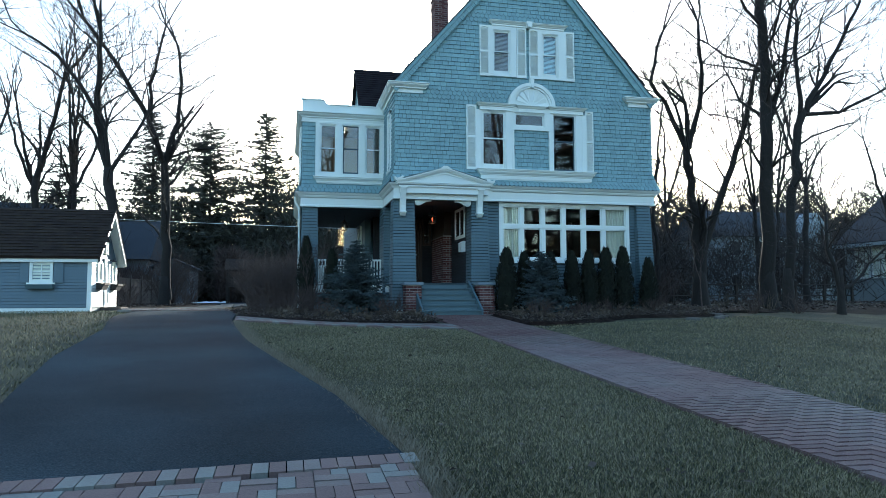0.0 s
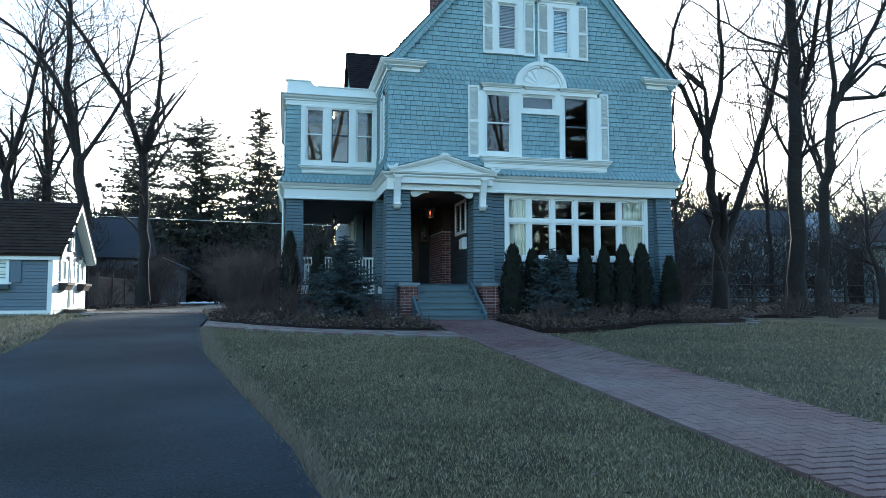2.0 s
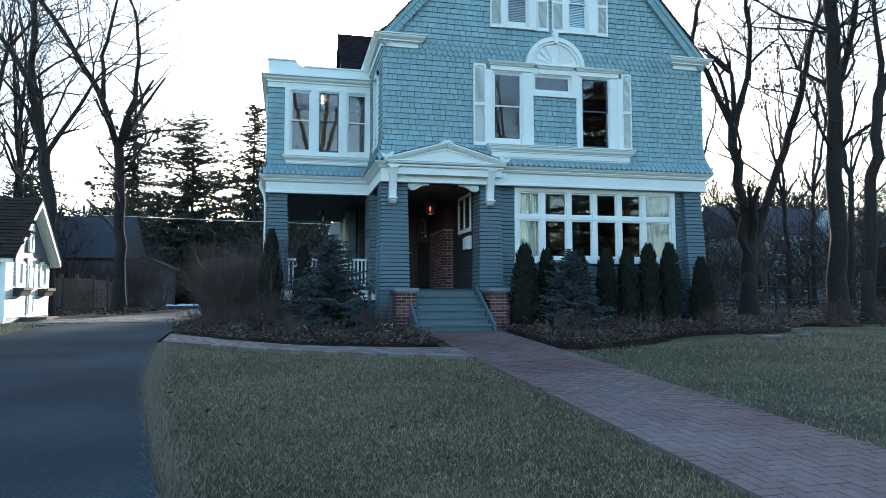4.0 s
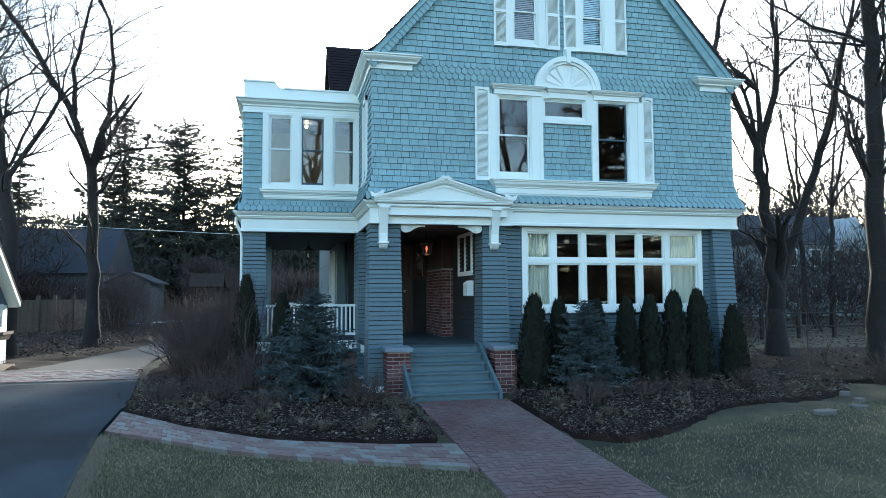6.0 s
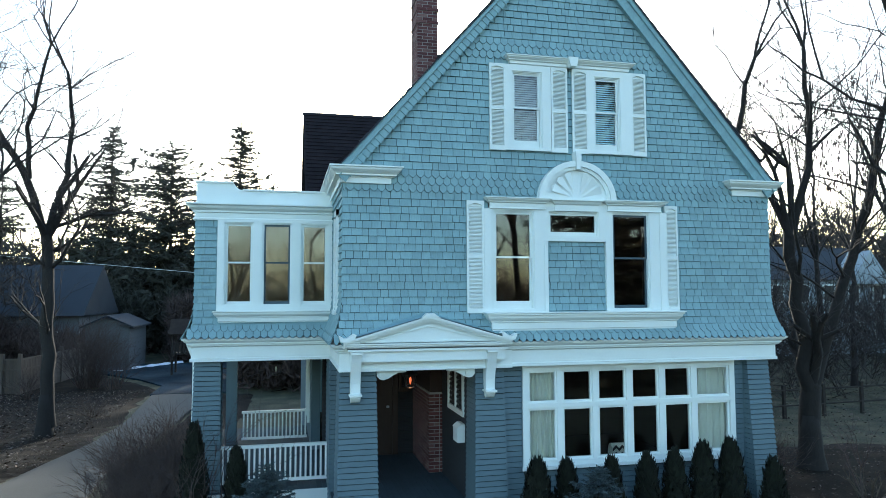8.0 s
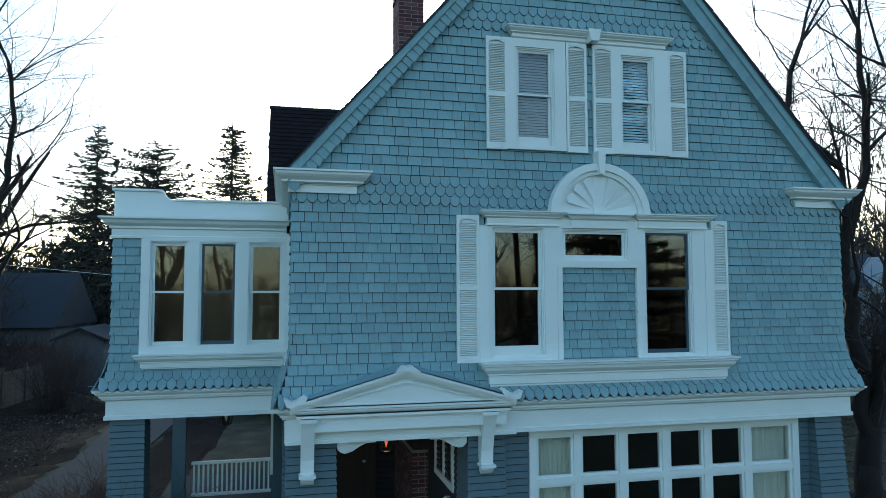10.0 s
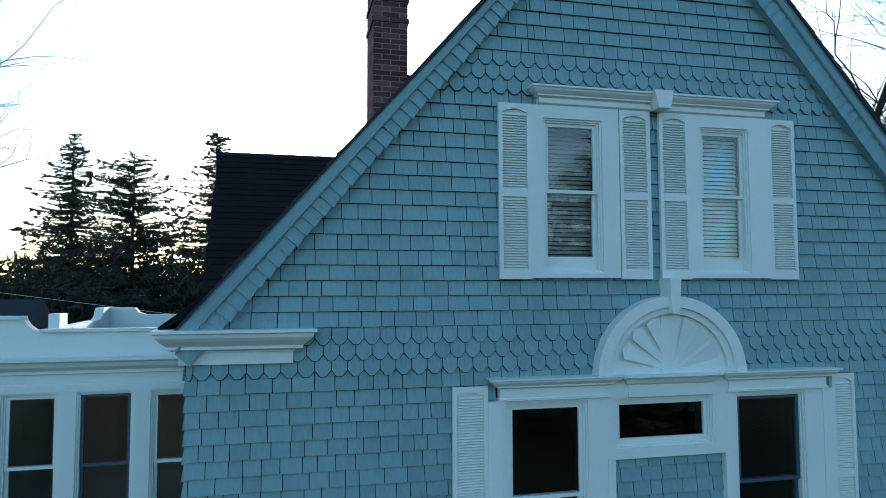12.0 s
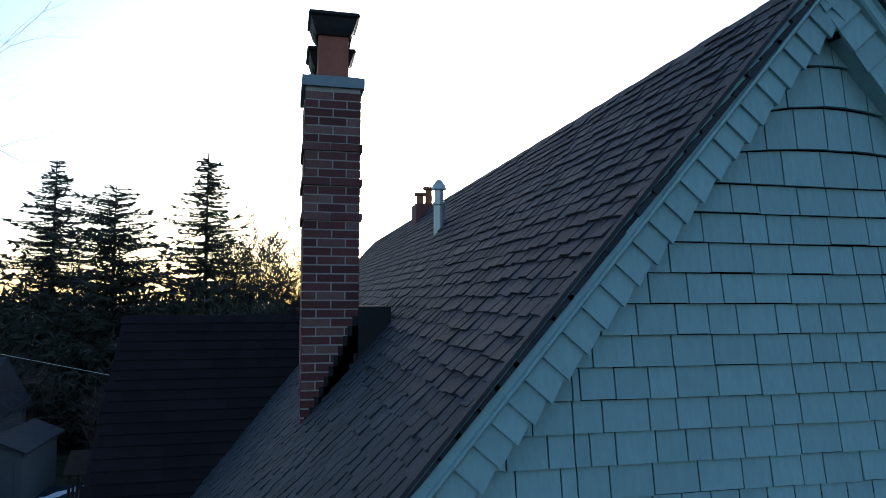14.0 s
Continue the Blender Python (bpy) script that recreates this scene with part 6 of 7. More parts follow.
forked = big_tree(13.6, 19.5, [([(0, 0, 0.4), (0.08, 0, 2.0)], 0.36, 0.33, 0, 1), ([(0.02, 0, 1.9), (-0.25, 0, 4.0), (-0.38, 0, 5.7)], 0.25, 0.19, 2, 1.6), ([(-0.38, 0, 5.6), (-1.1, 0.1, 7.4), (-1.75, 0, 8.1), (-1.2, 0, 10.0)], 0.14, 0.07, 9, 1.7),
                      ([(-0.36, 0, 5.7), (0.05, -0.2, 7.3), (0.3, 0, 8.4), (0.25, 0, 10.4)], 0.15, 0.07, 9, 1.8), ([(0.1, 0, 1.9), (1.3, 0.1, 4.6), (2.1, 0, 6.8), (2.8, 0.2, 9.0)], 0.21, 0.11, 12, 2.1)], 501, "tall bare tree with a low forked trunk", 0.37)
rand, clusters = random.Random(88), Shape()
for k in range(150):
    u = rand.random()
    c = Vector((13.9 + 2.9 * u + rand.gauss(0, 0.9), 19.5 + rand.gauss(0, 0.8), 6.2 + 3.6 * rand.random() + rand.gauss(0, 0.3)))
    for j in range(9):
        q = c + Vector((rand.gauss(0, 0.07), rand.gauss(0, 0.07), -rand.random() * 0.22))
        a = rand.uniform(0, 6.28)
        o = Vector((math.cos(a), math.sin(a), 0)) * 0.018
        clusters.add([tuple(q - o), tuple(q + o), tuple(q + o * 0.6 + Vector((0, 0, -0.10))), tuple(q - o * 0.6 + Vector((0, 0, -0.10)))], [(0, 1, 2, 3)])
part("dead_leaves", clusters, DEADLEAF, forked, "hanging clusters of dead leaves", kind="stuff")
big_tree(14.42, 17.0, [([(0, 0, 0.4), (0.05, 0, 2.8), (0.12, 0, 5.6), (0.18, 0, 8.4), (0.1, 0.2, 11.0)], 0.34, 0.20, 12, 2.4), ([(0.12, 0, 5.6), (0.9, 0.2, 7.6), (1.3, 0, 10.0)], 0.15, 0.08, 9, 2.0)], 502, "tall bare tree with a thick straight trunk", 0.36)
big_tree(14.1, 15.7, [([(0, 0, 0.3), (0.17, 0, 2.6), (0.48, 0, 5.2), (0.8, 0, 6.2)], 0.21, 0.17, 3, 1.6), ([(0.8, 0, 6.2), (1.25, 0, 6.95), (2.3, 0.1, 8.4), (3.2, 0, 10.2)], 0.13, 0.06, 10, 1.8), ([(0.7, 0, 6.0), (0.6, 0, 7.1), (0.9, 0.2, 9.2)], 0.11, 0.06, 9, 1.8),
                      ([(0.75, 0, 6.1), (1.9, -0.2, 6.2), (3.4, -0.3, 6.9)], 0.10, 0.05, 8, 1.6)], 503, "tall bare tree leaning outwards", 0.23)
big_tree(14.4, 14.0, [([(0, 0, 0.1), (-0.05, 0, 0.85), (-0.28, 0.1, 1.8), (-0.2, 0.2, 2.8)], 0.13, 0.05, 9, 1.0), ([(0.0, 0, 0.7), (0.4, 0, 0.85), (1.0, 0, 1.4), (1.7, 0, 2.0)], 0.08, 0.03, 8, 0.9)], 504, "small crooked bare tree near the lawn", 0.13)
big_tree(-5.75, 28.1, [([(0.08, 0, 0.3), (0.0, 0, 3.0), (-0.12, 0, 6.0)], 0.25, 0.21, 4, 1.5), ([(-0.12, 0, 5.9), (-0.8, 0, 8.0), (-2.2, 0, 10.4), (-3.4, 0, 12.0)], 0.16, 0.08, 12, 2.0), ([(-0.1, 0, 6.0), (0.2, 0, 6.8), (0.5, 0.1, 9.6), (0.3, 0, 11.2)], 0.14, 0.06, 12, 1.8),
                        ([(-0.7, 0, 7.8), (-0.75, 0, 9.4), (-0.2, 0, 12.0)], 0.11, 0.05, 9, 1.8), ([(0.0, 0, 6.3), (1.0, 0, 6.7), (1.9, 0, 6.8)], 0.08, 0.04, 6, 1.2)], 505, "tall bare tree beside the rear drive", 0.26)
big_tree(-7.0, 24.6, [([(0.05, 0, 0.3), (0.0, 0, 3.1), (-0.2, 0, 5.1)], 0.27, 0.22, 2, 1.4), ([(-0.2, 0, 5.0), (-0.65, 0, 7.8), (-0.6, 0, 10.2)], 0.18, 0.10, 10, 2.0), ([(-0.2, 0, 5.0), (0.55, 0, 6.2), (1.1, 0, 7.3)], 0.11, 0.06, 6, 1.3),
                       ([(-0.5, 0, 7.0), (-1.9, 0, 9.2), (-3.2, 0, 10.0)], 0.11, 0.05, 10, 1.8)], 506, "tall bare tree behind the shed", 0.28)
for k, (x, y, h, r) in enumerate(((-12.1, 32.0, 14, 0.26), (-11.2, 33.5, 14, 0.20), (-10.3, 33.0, 13, 0.18), (-14.5, 28.0, 14, 0.24), (-16.5, 36.0, 14, 0.24), (-13.6, 38.0, 14, 0.22), (-19.0, 30.0, 15, 0.25),
                                  (-15.2, 32.5, 14, 0.2), (-18.0, 25.5, 13, 0.2), (12.4, 31.0, 12, 0.14), (17.2, 28.5, 13, 0.15), (19.0, 37.0, 14, 0.17), (26.5, 31.5, 14, 0.17), (23.0, 39.0, 13, 0.15), (24.5, 27.0, 14, 0.20), (20.5, 33.0, 13, 0.18), (28.0, 35.0, 14, 0.20), (15.5, 38.0, 12, 0.16), (22.0, 19.5, 9, 0.12), (31.0, 26.0, 14, 0.2))):
    bare_tree(x, y, h, r, 520 + k, "bare deciduous tree beyond the yard", (0.06 * math.sin(k * 2.3), 0.04 * math.cos(k * 1.7)))
for k, (x, y) in enumerate(((13.0, -11.5), (19.5, -15.0), (23.5, -17.0), (24.5, -22.5), (18.0, -20.5), (28.0, -20.0), (12.5, -18.5), (-4.5, -10.5), (1.5, -13.0), (6.5, -10.0), (11.5, -14.0), (17, -11.0), (-10.0, -15.0), (4.0, -21.0), (9.5, -24.0), (15.0, -20.0), (21.0, -25.0), (-2.0, -25.0))):
    bare_tree(x, y, 17 + 4 * math.sin(k * 1.9), 0.34, 560 + k, "tall bare tree along the street", (0.07 * math.sin(k), 0), fork=(0.52, 0.30)[k % 2], twigs=-1)
rand = random.Random(91)
sap = thing("sapling", (10.6, 14.9, ground_z(14.9)), "young leafless sapling at the edge of the bed", "tree", "saplings")
s = Shape()
stick(s, (10.6, 14.9, ground_z(14.9)), (0, 0, 1), 0.95, 0.022, rand, 4, bend=0.15, up=0.3, wide=0.55, sides=(5, 4, 3, 3))
part("stem", s, SHRUB, sap)


def spray(f, p, size, rand, d=None, slim=0.20):
    """A tuft of needles: three slim leaves in loose directions."""
    for _ in range(3):
        u = Vector((rand.gauss(0, 1), rand.gauss(0, 1), rand.gauss(0, 0.7)))
        if d is not None:
            u = u * 0.55 + d * 1.2
        u = u.normalized() * size * rand.uniform(0.6, 1.2)
        w = u.orthogonal().normalized() * size * slim
        w.rotate(Matrix.Rotation(rand.uniform(0, 3.14), 3, u))
        f.add([tuple(p - w), tuple(p + w), tuple(p + u)], [(0, 1, 2)])


def conifer(x, y, height, width, seed, label, mat=FIRLEAF, whorls=34, name="fir_tree", group="fir trees", droop=0.25, twigs=9, z0=None, bare=0.0, per=6, power=0.85, tuft=0.24, slim=0.11):
    rand = random.Random(seed)
    base = ground_z(y) if z0 is None else z0
    t = thing(name, (x, y, base), label, "tree", group)
    s = Shape()
    s.tube((x, y, base - 0.05), (x, y, base + height), 0.014 * height + 0.01, 0.002 * height, 7)
    f = Shape()
    for w in range(whorls):
        q = max(0.0, (w + rand.uniform(-0.3, 0.3)) / whorls)
        reach = width * (1 - q) ** power * rand.uniform(0.7, 1.15) + 0.012 * height
        for b in range(per):
            a = rand.uniform(0, 6.28)
            rr = reach * rand.uniform(0.5, 1.15)
            zc = base + height * min(0.99, bare + (0.99 - bare) * q + rand.uniform(-1.1, 1.1) / whorls)
            d = Vector((math.cos(a), math.sin(a), 0))
            rise = rand.uniform(0.0, 0.2)
            prev = Vector((x, y, zc))
            for k in range(twigs):
                u = (k + 1) / twigs
                p = Vector((x, y, zc)) + d * rr * u + Vector((0, 0, rr * (rise * u - droop * u * (1 - 0.55 * u))))
                s.tube(prev, p, 0.0022 * height * (1 - 0.7 * u) + 0.001, 0.0018 * height * (1 - 0.8 * u) + 0.001, 3)
                size = (tuft * rr * (1 - 0.45 * u) + 0.010 * height) * rand.uniform(0.7, 1.2)
                side = Vector((-d.y, d.x, 0))
                for sg in (-1, 1):
                    spray(f, p, size, rand, side * sg * 0.8 + d * 0.6 + Vector((0, 0, -0.25)), slim)
                prev = p
            spray(f, prev, 0.02 * height + 0.1 * rr, rand, d)
    part("trunk", s, BARK, t)
    part("foliage", f, mat, t, kind="stuff")
    return t


conifer(-3.43, 80.5, 22.9, 8.0, 201, "tall dark fir against the sky", whorls=46, per=10, droop=0.24, tuft=0.18, slim=0.075, twigs=10)
conifer(-8.05, 65.7, 17.2, 8.4, 202, "broad dark fir against the sky", whorls=36, per=12, droop=-0.10, power=0.6, tuft=0.17, slim=0.08, twigs=10)
conifer(-15.2, 76.6, 20.9, 8.2, 203, "tall dark fir against the sky", whorls=44, per=10, droop=0.24, tuft=0.18, slim=0.075, twigs=10)
conifer(21.0, -13.0, 21.0, 6.5, 207, "tall dark fir along the street", whorls=34, per=7, droop=0.2, slim=0.2)
conifer(-23.0, 72.0, 15.5, 6.6, 206, "dark fir among the far trees", whorls=30, per=6, droop=0.25)


# evergreen and brown thickets that close the view behind the yard
def thicket(name, count, x0, x1, y0, y1, top, mat, size, seed, label, base=0.0, slim=0.20):
    rand, f = random.Random(seed), Shape()
    for k in range(count):
        x, y = rand.uniform(x0, x1), rand.uniform(y0, y1)
        h = top * (0.55 + 0.45 * noise.noise((x * 0.16, y * 0.16, seed * 0.37)) + 0.22 * noise.noise((x * 0.6, y * 0.6, seed * 0.71)))
        if h <= 0.2:
            continue
        z = base + h * rand.random() ** 0.8
        spray(f, Vector((x, y, z)), size * rand.uniform(0.6, 1.4), rand, Vector((0, 0, 0.6)), slim)
    tagged(part(name, f, mat), label, "thicket", kind="stuff")


thicket("evergreen_thicket", 26000, -44.0, 4.0, 62.0, 86.0, 13.5, FIRLEAF, 0.9, 1, "dark evergreen thicket behind the yard", 0.0, 0.10)
thicket("evergreen_thicket", 9000, -30.0, -2.0, 58.2, 62.0, 7.5, FIRLEAF, 0.6, 11, "dark evergreen thicket behind the yard", 0.0, 0.09)
thicket("brown_thicket", 16000, -30.0, -9.5, 43.0, 50.0, 4.6, SHRUB, 0.9, 2, "tangled brown thicket behind the fence", 0.0, 0.03)
thicket("brown_thicket", 12000, -6.0, 0.5, 52.0, 58.0, 5.5, SHRUB, 0.9, 22, "tangled brown thicket behind the rear court", 0.0, 0.035)
thicket("brown_thicket", 15000, 10.5, 60.0, 56.0, 68.0, 5.8, SHRUB, 1.0, 3, "tangled brown thicket beyond the trees", 0.0, 0.035)
thicket("brown_thicket", 3500, 10.2, 12.5, 24.0, 34.0, 2.6, SHRUB, 0.8, 4, "tangled brown thicket beside the house", 0.0, 0.03)
thicket("brown_thicket", 9000, 0.5, 12.0, 36.0, 50.0, 4.0, SHRUB, 0.9, 5, "tangled brown thicket behind the house", 0.0, 0.035)
thicket("tall_thicket", 12000, 14.0, 90.0, 68.0, 90.0, 17.0, TWIG, 1.3, 6, "far winter woods on the skyline", 0.0, 0.07)
thicket("bare_underwood", 24000, 11.0, 62.0, 50.0, 68.0, 15.0, TWIG, 1.6, 12, "haze of bare twigs beyond the trees", 0.0, 0.026)
thicket("bare_underwood", 9000, 12.0, 46.0, 28.0, 44.0, 8.0, TWIG, 1.3, 33, "haze of bare twigs under the trees", 0.0, 0.012)
thicket("bare_underwood", 9000, -44.0, -12.0, 34.0, 54.0, 11.0, TWIG, 1.4, 13, "haze of bare twigs behind the shed", 0.0, 0.016)
thicket("bare_underwood", 5000, -1.0, 6.5, 37.0, 46.0, 3.6, SHRUB, 0.9, 14, "tangle of bare brown twigs behind the house", 0.0, 0.05)
thicket("tall_thicket", 6000, -3.0, 7.5, 82.0, 92.0, 20.0, TWIG, 1.8, 36, "bare crowns of far winter woods", 0.0, 0.016)
thicket("street_woods", 6000, -50.0, 60.0, -60.0, -44.0, 14.0, TWIG, 2.2, 15, "tall bare woods across the street", 0.0, 0.012)
# Added sun blocker, hidden by the house; it keeps the yard in shade.
thicket("sunward_woods", 10000, 14.4, 52.0, 84.0, 96.0, 17.0, TWIG, 0.9, 9, "unseen woods added behind the house to keep the sun off the yard")
thicket("street_thicket", 8000, -60.0, 70.0, -62.0, -44.0, 8.0, TWIG, 0.8, 8, "bare trees and hedges across the street")
thicket("tall_thicket", 9000, -45.0, 16.0, 84.0, 110.0, 12.0, TWIG, 0.9, 7, "far winter woods on the skyline")
conifer(0.95, 15.3, 1.92, 0.88, 204, "small blue spruce in the planting bed", SPRUCE, 22, "blue_spruce", "small spruces", -0.16, 9, per=28, tuft=0.25, slim=0.12, power=0.62)
conifer(5.85, 14.95, 1.70, 0.76, 205, "small blue spruce below the window band", SPRUCE, 22, "blue_spruce", "small spruces", -0.16, 9, per=28, tuft=0.25, slim=0.12, power=0.62)


def arborvitae(x, y, h, r, seed):
    rand = random.Random(seed)
    zb = ground_z(y) + 0.05
    t = thing("arborvitae", (x, y, zb), "dark green columnar arborvitae in the bed", "shrub", "arborvitae row")
    s = Shape()
    s.tube((x, y, zb - 0.05), (x, y, zb + h * 0.9), 0.03, 0.01, 6)
    part("stem", s, BARK, t)
    f = Shape()
    for k in range(1500):
        u = rand.random() ** 0.8
        a = rand.uniform(0, 6.28)
        env = r * (1 - u ** 2.4) ** 0.8 * (0.72 + 0.28 * min(1, u * 6)) + 0.01
        rr = env * rand.uniform(0.72, 1.06)
        p = Vector((x + rr * math.cos(a), y + rr * math.sin(a), zb + 0.02 + h * u * 0.97))
        d = Vector((math.cos(a) * 0.35, math.sin(a) * 0.35, 1.0)).normalized()
        g = rand.uniform(0.05, 0.11) * (1.0 + 0.7 * (u > 0.8))
        o = Vector((-math.sin(a), math.cos(a), 0)) * g * 0.32 + Vector((rand.uniform(-.02, .02), rand.uniform(-.02, .02), 0))
        f.add([tuple(p - o), tuple(p + o), tuple(p + d * g)], [(0, 1, 2)])
    f.lathe([(r * 0.55, zb), (r * 0.72, zb + h * 0.25), (r * 0.6, zb + h * 0.6), (r * 0.3, zb + h * 0.85), (0.01, zb + h * 0.97)], x, y, 9)
    part("foliage", f, ARBOR, t)


for k, (x, y, h, r) in enumerate(((4.98, 15.25, 1.62, 0.27), (5.55, 15.45, 1.52, 0.22), (6.35, 15.5, 1.5, 0.20), (6.95, 15.45, 1.55, 0.21), (7.45, 15.45, 1.58, 0.22), (7.98, 15.45, 1.68, 0.24), (8.5, 15.45, 1.70, 0.24), (9.2, 15.3, 1.38, 0.21),
                                  (0.45, 17.0, 1.62, 0.19), (-0.25, 17.3, 2.0, 0.22))):
    arborvitae(x, y, h * 1.03, r * 1.28, 300 + k)


def shrub(x, y, h, spread, stems, seed, label, depth=3, mat=SHRUB, name="bare_shrub", group="bare shrubs"):
    rand = random.Random(seed)
    t = thing(name, (x, y, ground_z(y)), label, "shrub", group)
    s = Shape()
    for k in range(stems):
        a = rand.uniform(0, 6.28)
        q = rand.random() ** 0.6
        p = Vector((x + 0.25 * spread * q * math.cos(a), y + 0.25 * spread * q * math.sin(a), ground_z(y)))
        stick(s, p, (math.cos(a) * q * spread / h, math.sin(a) * q * spread / h, 1.0), h * 0.42 * rand.uniform(0.7, 1.1), 0.008 + 0.0032 * h, rand, depth, bend=0.35, up=0.1, wide=0.6, sides=(4, 3, 3, 3))
    part("stem_clump", s, mat, t, kind="stuff")


for k, (x, y, h, sp, n) in enumerate(((-1.55, 18.7, 1.70, 0.85, 62), (-1.0, 17.7, 1.5, 0.8, 56), (-1.75, 20.2, 1.8, 0.8, 56), (-1.15, 21.0, 1.95, 0.9, 50), (-0.9, 19.3, 1.9, 0.8, 56), (-0.1, 16.4, 0.9, 0.7, 40), (1.75, 14.6, 0.6, 0.5, 40), (-0.6, 15.4, 0.7, 0.6, 40), (-1.4, 15.2, 0.6, 0.6, 34),
                                      (0.2, 14.4, 0.5, 0.6, 30), (5.4, 13.8, 0.55, 0.5, 34), (6.6, 14.2, 0.5, 0.6, 34), (7.6, 14.4, 0.5, 0.6, 30), (8.9, 14.6, 0.5, 0.5, 30), (-7.5, 39.8, 3.3, 1.7, 100), (-6.2, 38.6, 2.4, 1.2, 40), (-8.9, 36.4, 1.3, 0.9, 26), (-5.3, 31.5, 0.9, 0.7, 24), (-6.8, 27.0, 0.8, 0.8, 20), (12.0, 14.6, 0.7, 0.5, 26), (13.3, 14.4, 0.7, 0.5, 26), (11.0, 18.0, 1.6, 1.0, 40), (10.6, 20.5, 2.0, 1.2, 40))):
    shrub(x, y, h, sp, n, 400 + k, "leafless brown shrub in the planting bed" if y < 30 and x < 10 else "leafless brown shrub under the trees")
for k, (x, y) in enumerate(((13.0, 17.2), (13.9, 16.4))):
    shrub(x, y, 0.95, 0.8, 16, 460 + k, "pale dry-stemmed shrub at the foot of a tree", depth=1, mat=DRY)
shrub(-0.12, 16.9, 2.5, 0.45, 7, 450, "tall thin leafless shrub before the porch post", depth=4)


def tuft(x, y, seed, size=0.22):
    """A dead clump of ornamental grass."""
    rand = random.Random(seed)
    t = thing("grass_tuft", (x, y, ground_z(y)), "pale dead tuft of ornamental grass in the bed", "grass tuft", "dead grass tufts")
    s = Shape()
    for k in range(130):
        a, q = rand.uniform(0, 6.28), rand.random()
        zb = ground_z(y) + 0.05
        p = Vector((x + 0.05 * math.cos(a), y + 0.05 * math.sin(a), zb))
        m = p + Vector((math.cos(a) * q * 0.09, math.sin(a) * q * 0.09, size * rand.uniform(0.35, 0.7)))
        e = m + Vector((math.cos(a) * q * 0.14, math.sin(a) * q * 0.14, size * rand.uniform(-0.2, 0.35)))
        o = Vector((-math.sin(a), math.cos(a), 0)) * 0.0035
        s.add([tuple(p - o), tuple(p + o), tuple(m + o), tuple(m - o), tuple(e)], [(0, 1, 2, 3), (3, 2, 4)])
    part("blade_clump", s, DRY, t, kind="stuff")


for k, (x, y) in enumerate(((2.18, 14.1), (2.15, 13.15), (2.2, 12.45), (1.0, 12.85), (0.2, 13.6), (-1.15, 15.0), (-0.3, 16.3), (1.6, 12.7), (6.9, 13.5), (5.3, 12.9), (4.75, 13.6))):
    tuft(x, y, 700 + k, 0.20 + 0.06 * math.sin(k * 2.1))
for k, (x, y, w, d) in enumerate(((10.22, 14.95, 0.42, 0.2), (10.33, 14.15, 0.38, 0.18), (10.4, 13.83, 0.24, 0.15), (9.67, 12.78, 0.3, 0.22), (8.8, 12.56, 0.44, 0.2), (10.14, 13.25, 0.26, 0.16), (9.9, 15.5, 0.36, 0.2))):
    st = thing("stepping_stone", (x, y, ground_z(y)), "flat grey stepping stone among leaf litter", "stone", "stepping stones")
    rand = random.Random(730 + k)
    pts = [(x + w * 0.5 * math.cos(j * 0.785) * rand.uniform(0.85, 1.15), y + d * 0.5 * math.sin(j * 0.785) * rand.uniform(0.85, 1.15)) for j in range(8)]
    s = Shape()
    s.add([(px, py, ground_z(py) - 0.02) for px, py in pts] + [(px, py, ground_z(py) + 0.055) for px, py in pts] + [(x + (px - x) * 0.9, y + (py - y) * 0.9, ground_z(py) + 0.068) for px, py in pts],
          [(j, (j + 1) % 8, 8 + (j + 1) % 8, 8 + j) for j in range(8)] + [(8 + j, 8 + (j + 1) % 8, 16 + (j + 1) % 8, 16 + j) for j in range(8)] + [tuple(range(16, 24))])
    part("slab", s, STONE, st)


def stalks(count, poly, box, seed, label):
    rand, s = random.Random(seed), Shape()
    pick = in_poly(poly, *box)
    k = 0
    while k < count:
        x, y = pick(rand)
        if x is None:
            continue
        k += 1
        zb, h = ground_z(y) + 0.04, rand.uniform(0.05, 0.24)
        tip = Vector((x + rand.gauss(0, 0.08), y + rand.gauss(0, 0.08), zb + h))
        s.tube((x, y, zb), tip, 0.0025, 0.0012, 3)
        if rand.random() < 0.35:
            for j in range(4):
                e = tip + Vector((rand.gauss(0, 1), rand.gauss(0, 1), rand.gauss(0, 1))) * 0.035
                s.add([tuple(tip), tuple(e), tuple(tip + Vector((rand.gauss(0, 1), rand.gauss(0, 1), rand.gauss(0, 1))) * 0.03)], [(0, 1, 2)])
    tagged(part("dry_stalks", s, DRY), label, "stalks", kind="stuff")


stalks(420, bed_outline, (-2.0, 2.6, 12.4, 15.5), 61, "dry pale perennial stalks in the bed")
stalks(480, right_outline, (4.3, 10.5, 11.7, 15.2), 62, "dry pale perennial stalks in the bed")

# ---- shed ----
shed = thing("shed", (-8.6, 21.3, 0.08), "small blue clapboard shed with white trim and brown roof", "shed")
SX0, SX1, SY0, SY1 = -11.4, -6.42, 19.76, 22.9
s = Shape()
s.box(SX0, SX1, SY0 + 0.01, SY0 + 0.12, 0.05, 1.66)
s.prism([(SY0, 0.05), (SY1, 0.05), (SY1, 1.66), ((SY0 + SY1) / 2, 3.15), (SY0, 1.66)], "x", SX1 - 0.12, SX1 - 0.01)
s.box(SX0, SX1, SY1 - 0.1, SY1, 0.05, 1.66)
s.prism([(SY0, 0.05), (SY1, 0.05), (SY1, 1.66), ((SY0 + SY1) / 2, 3.15), (SY0, 1.66)], "x", SX0, SX0 + 0.1)
body = part("wall", s, SHEDBLUE, shed)
s = Shape()
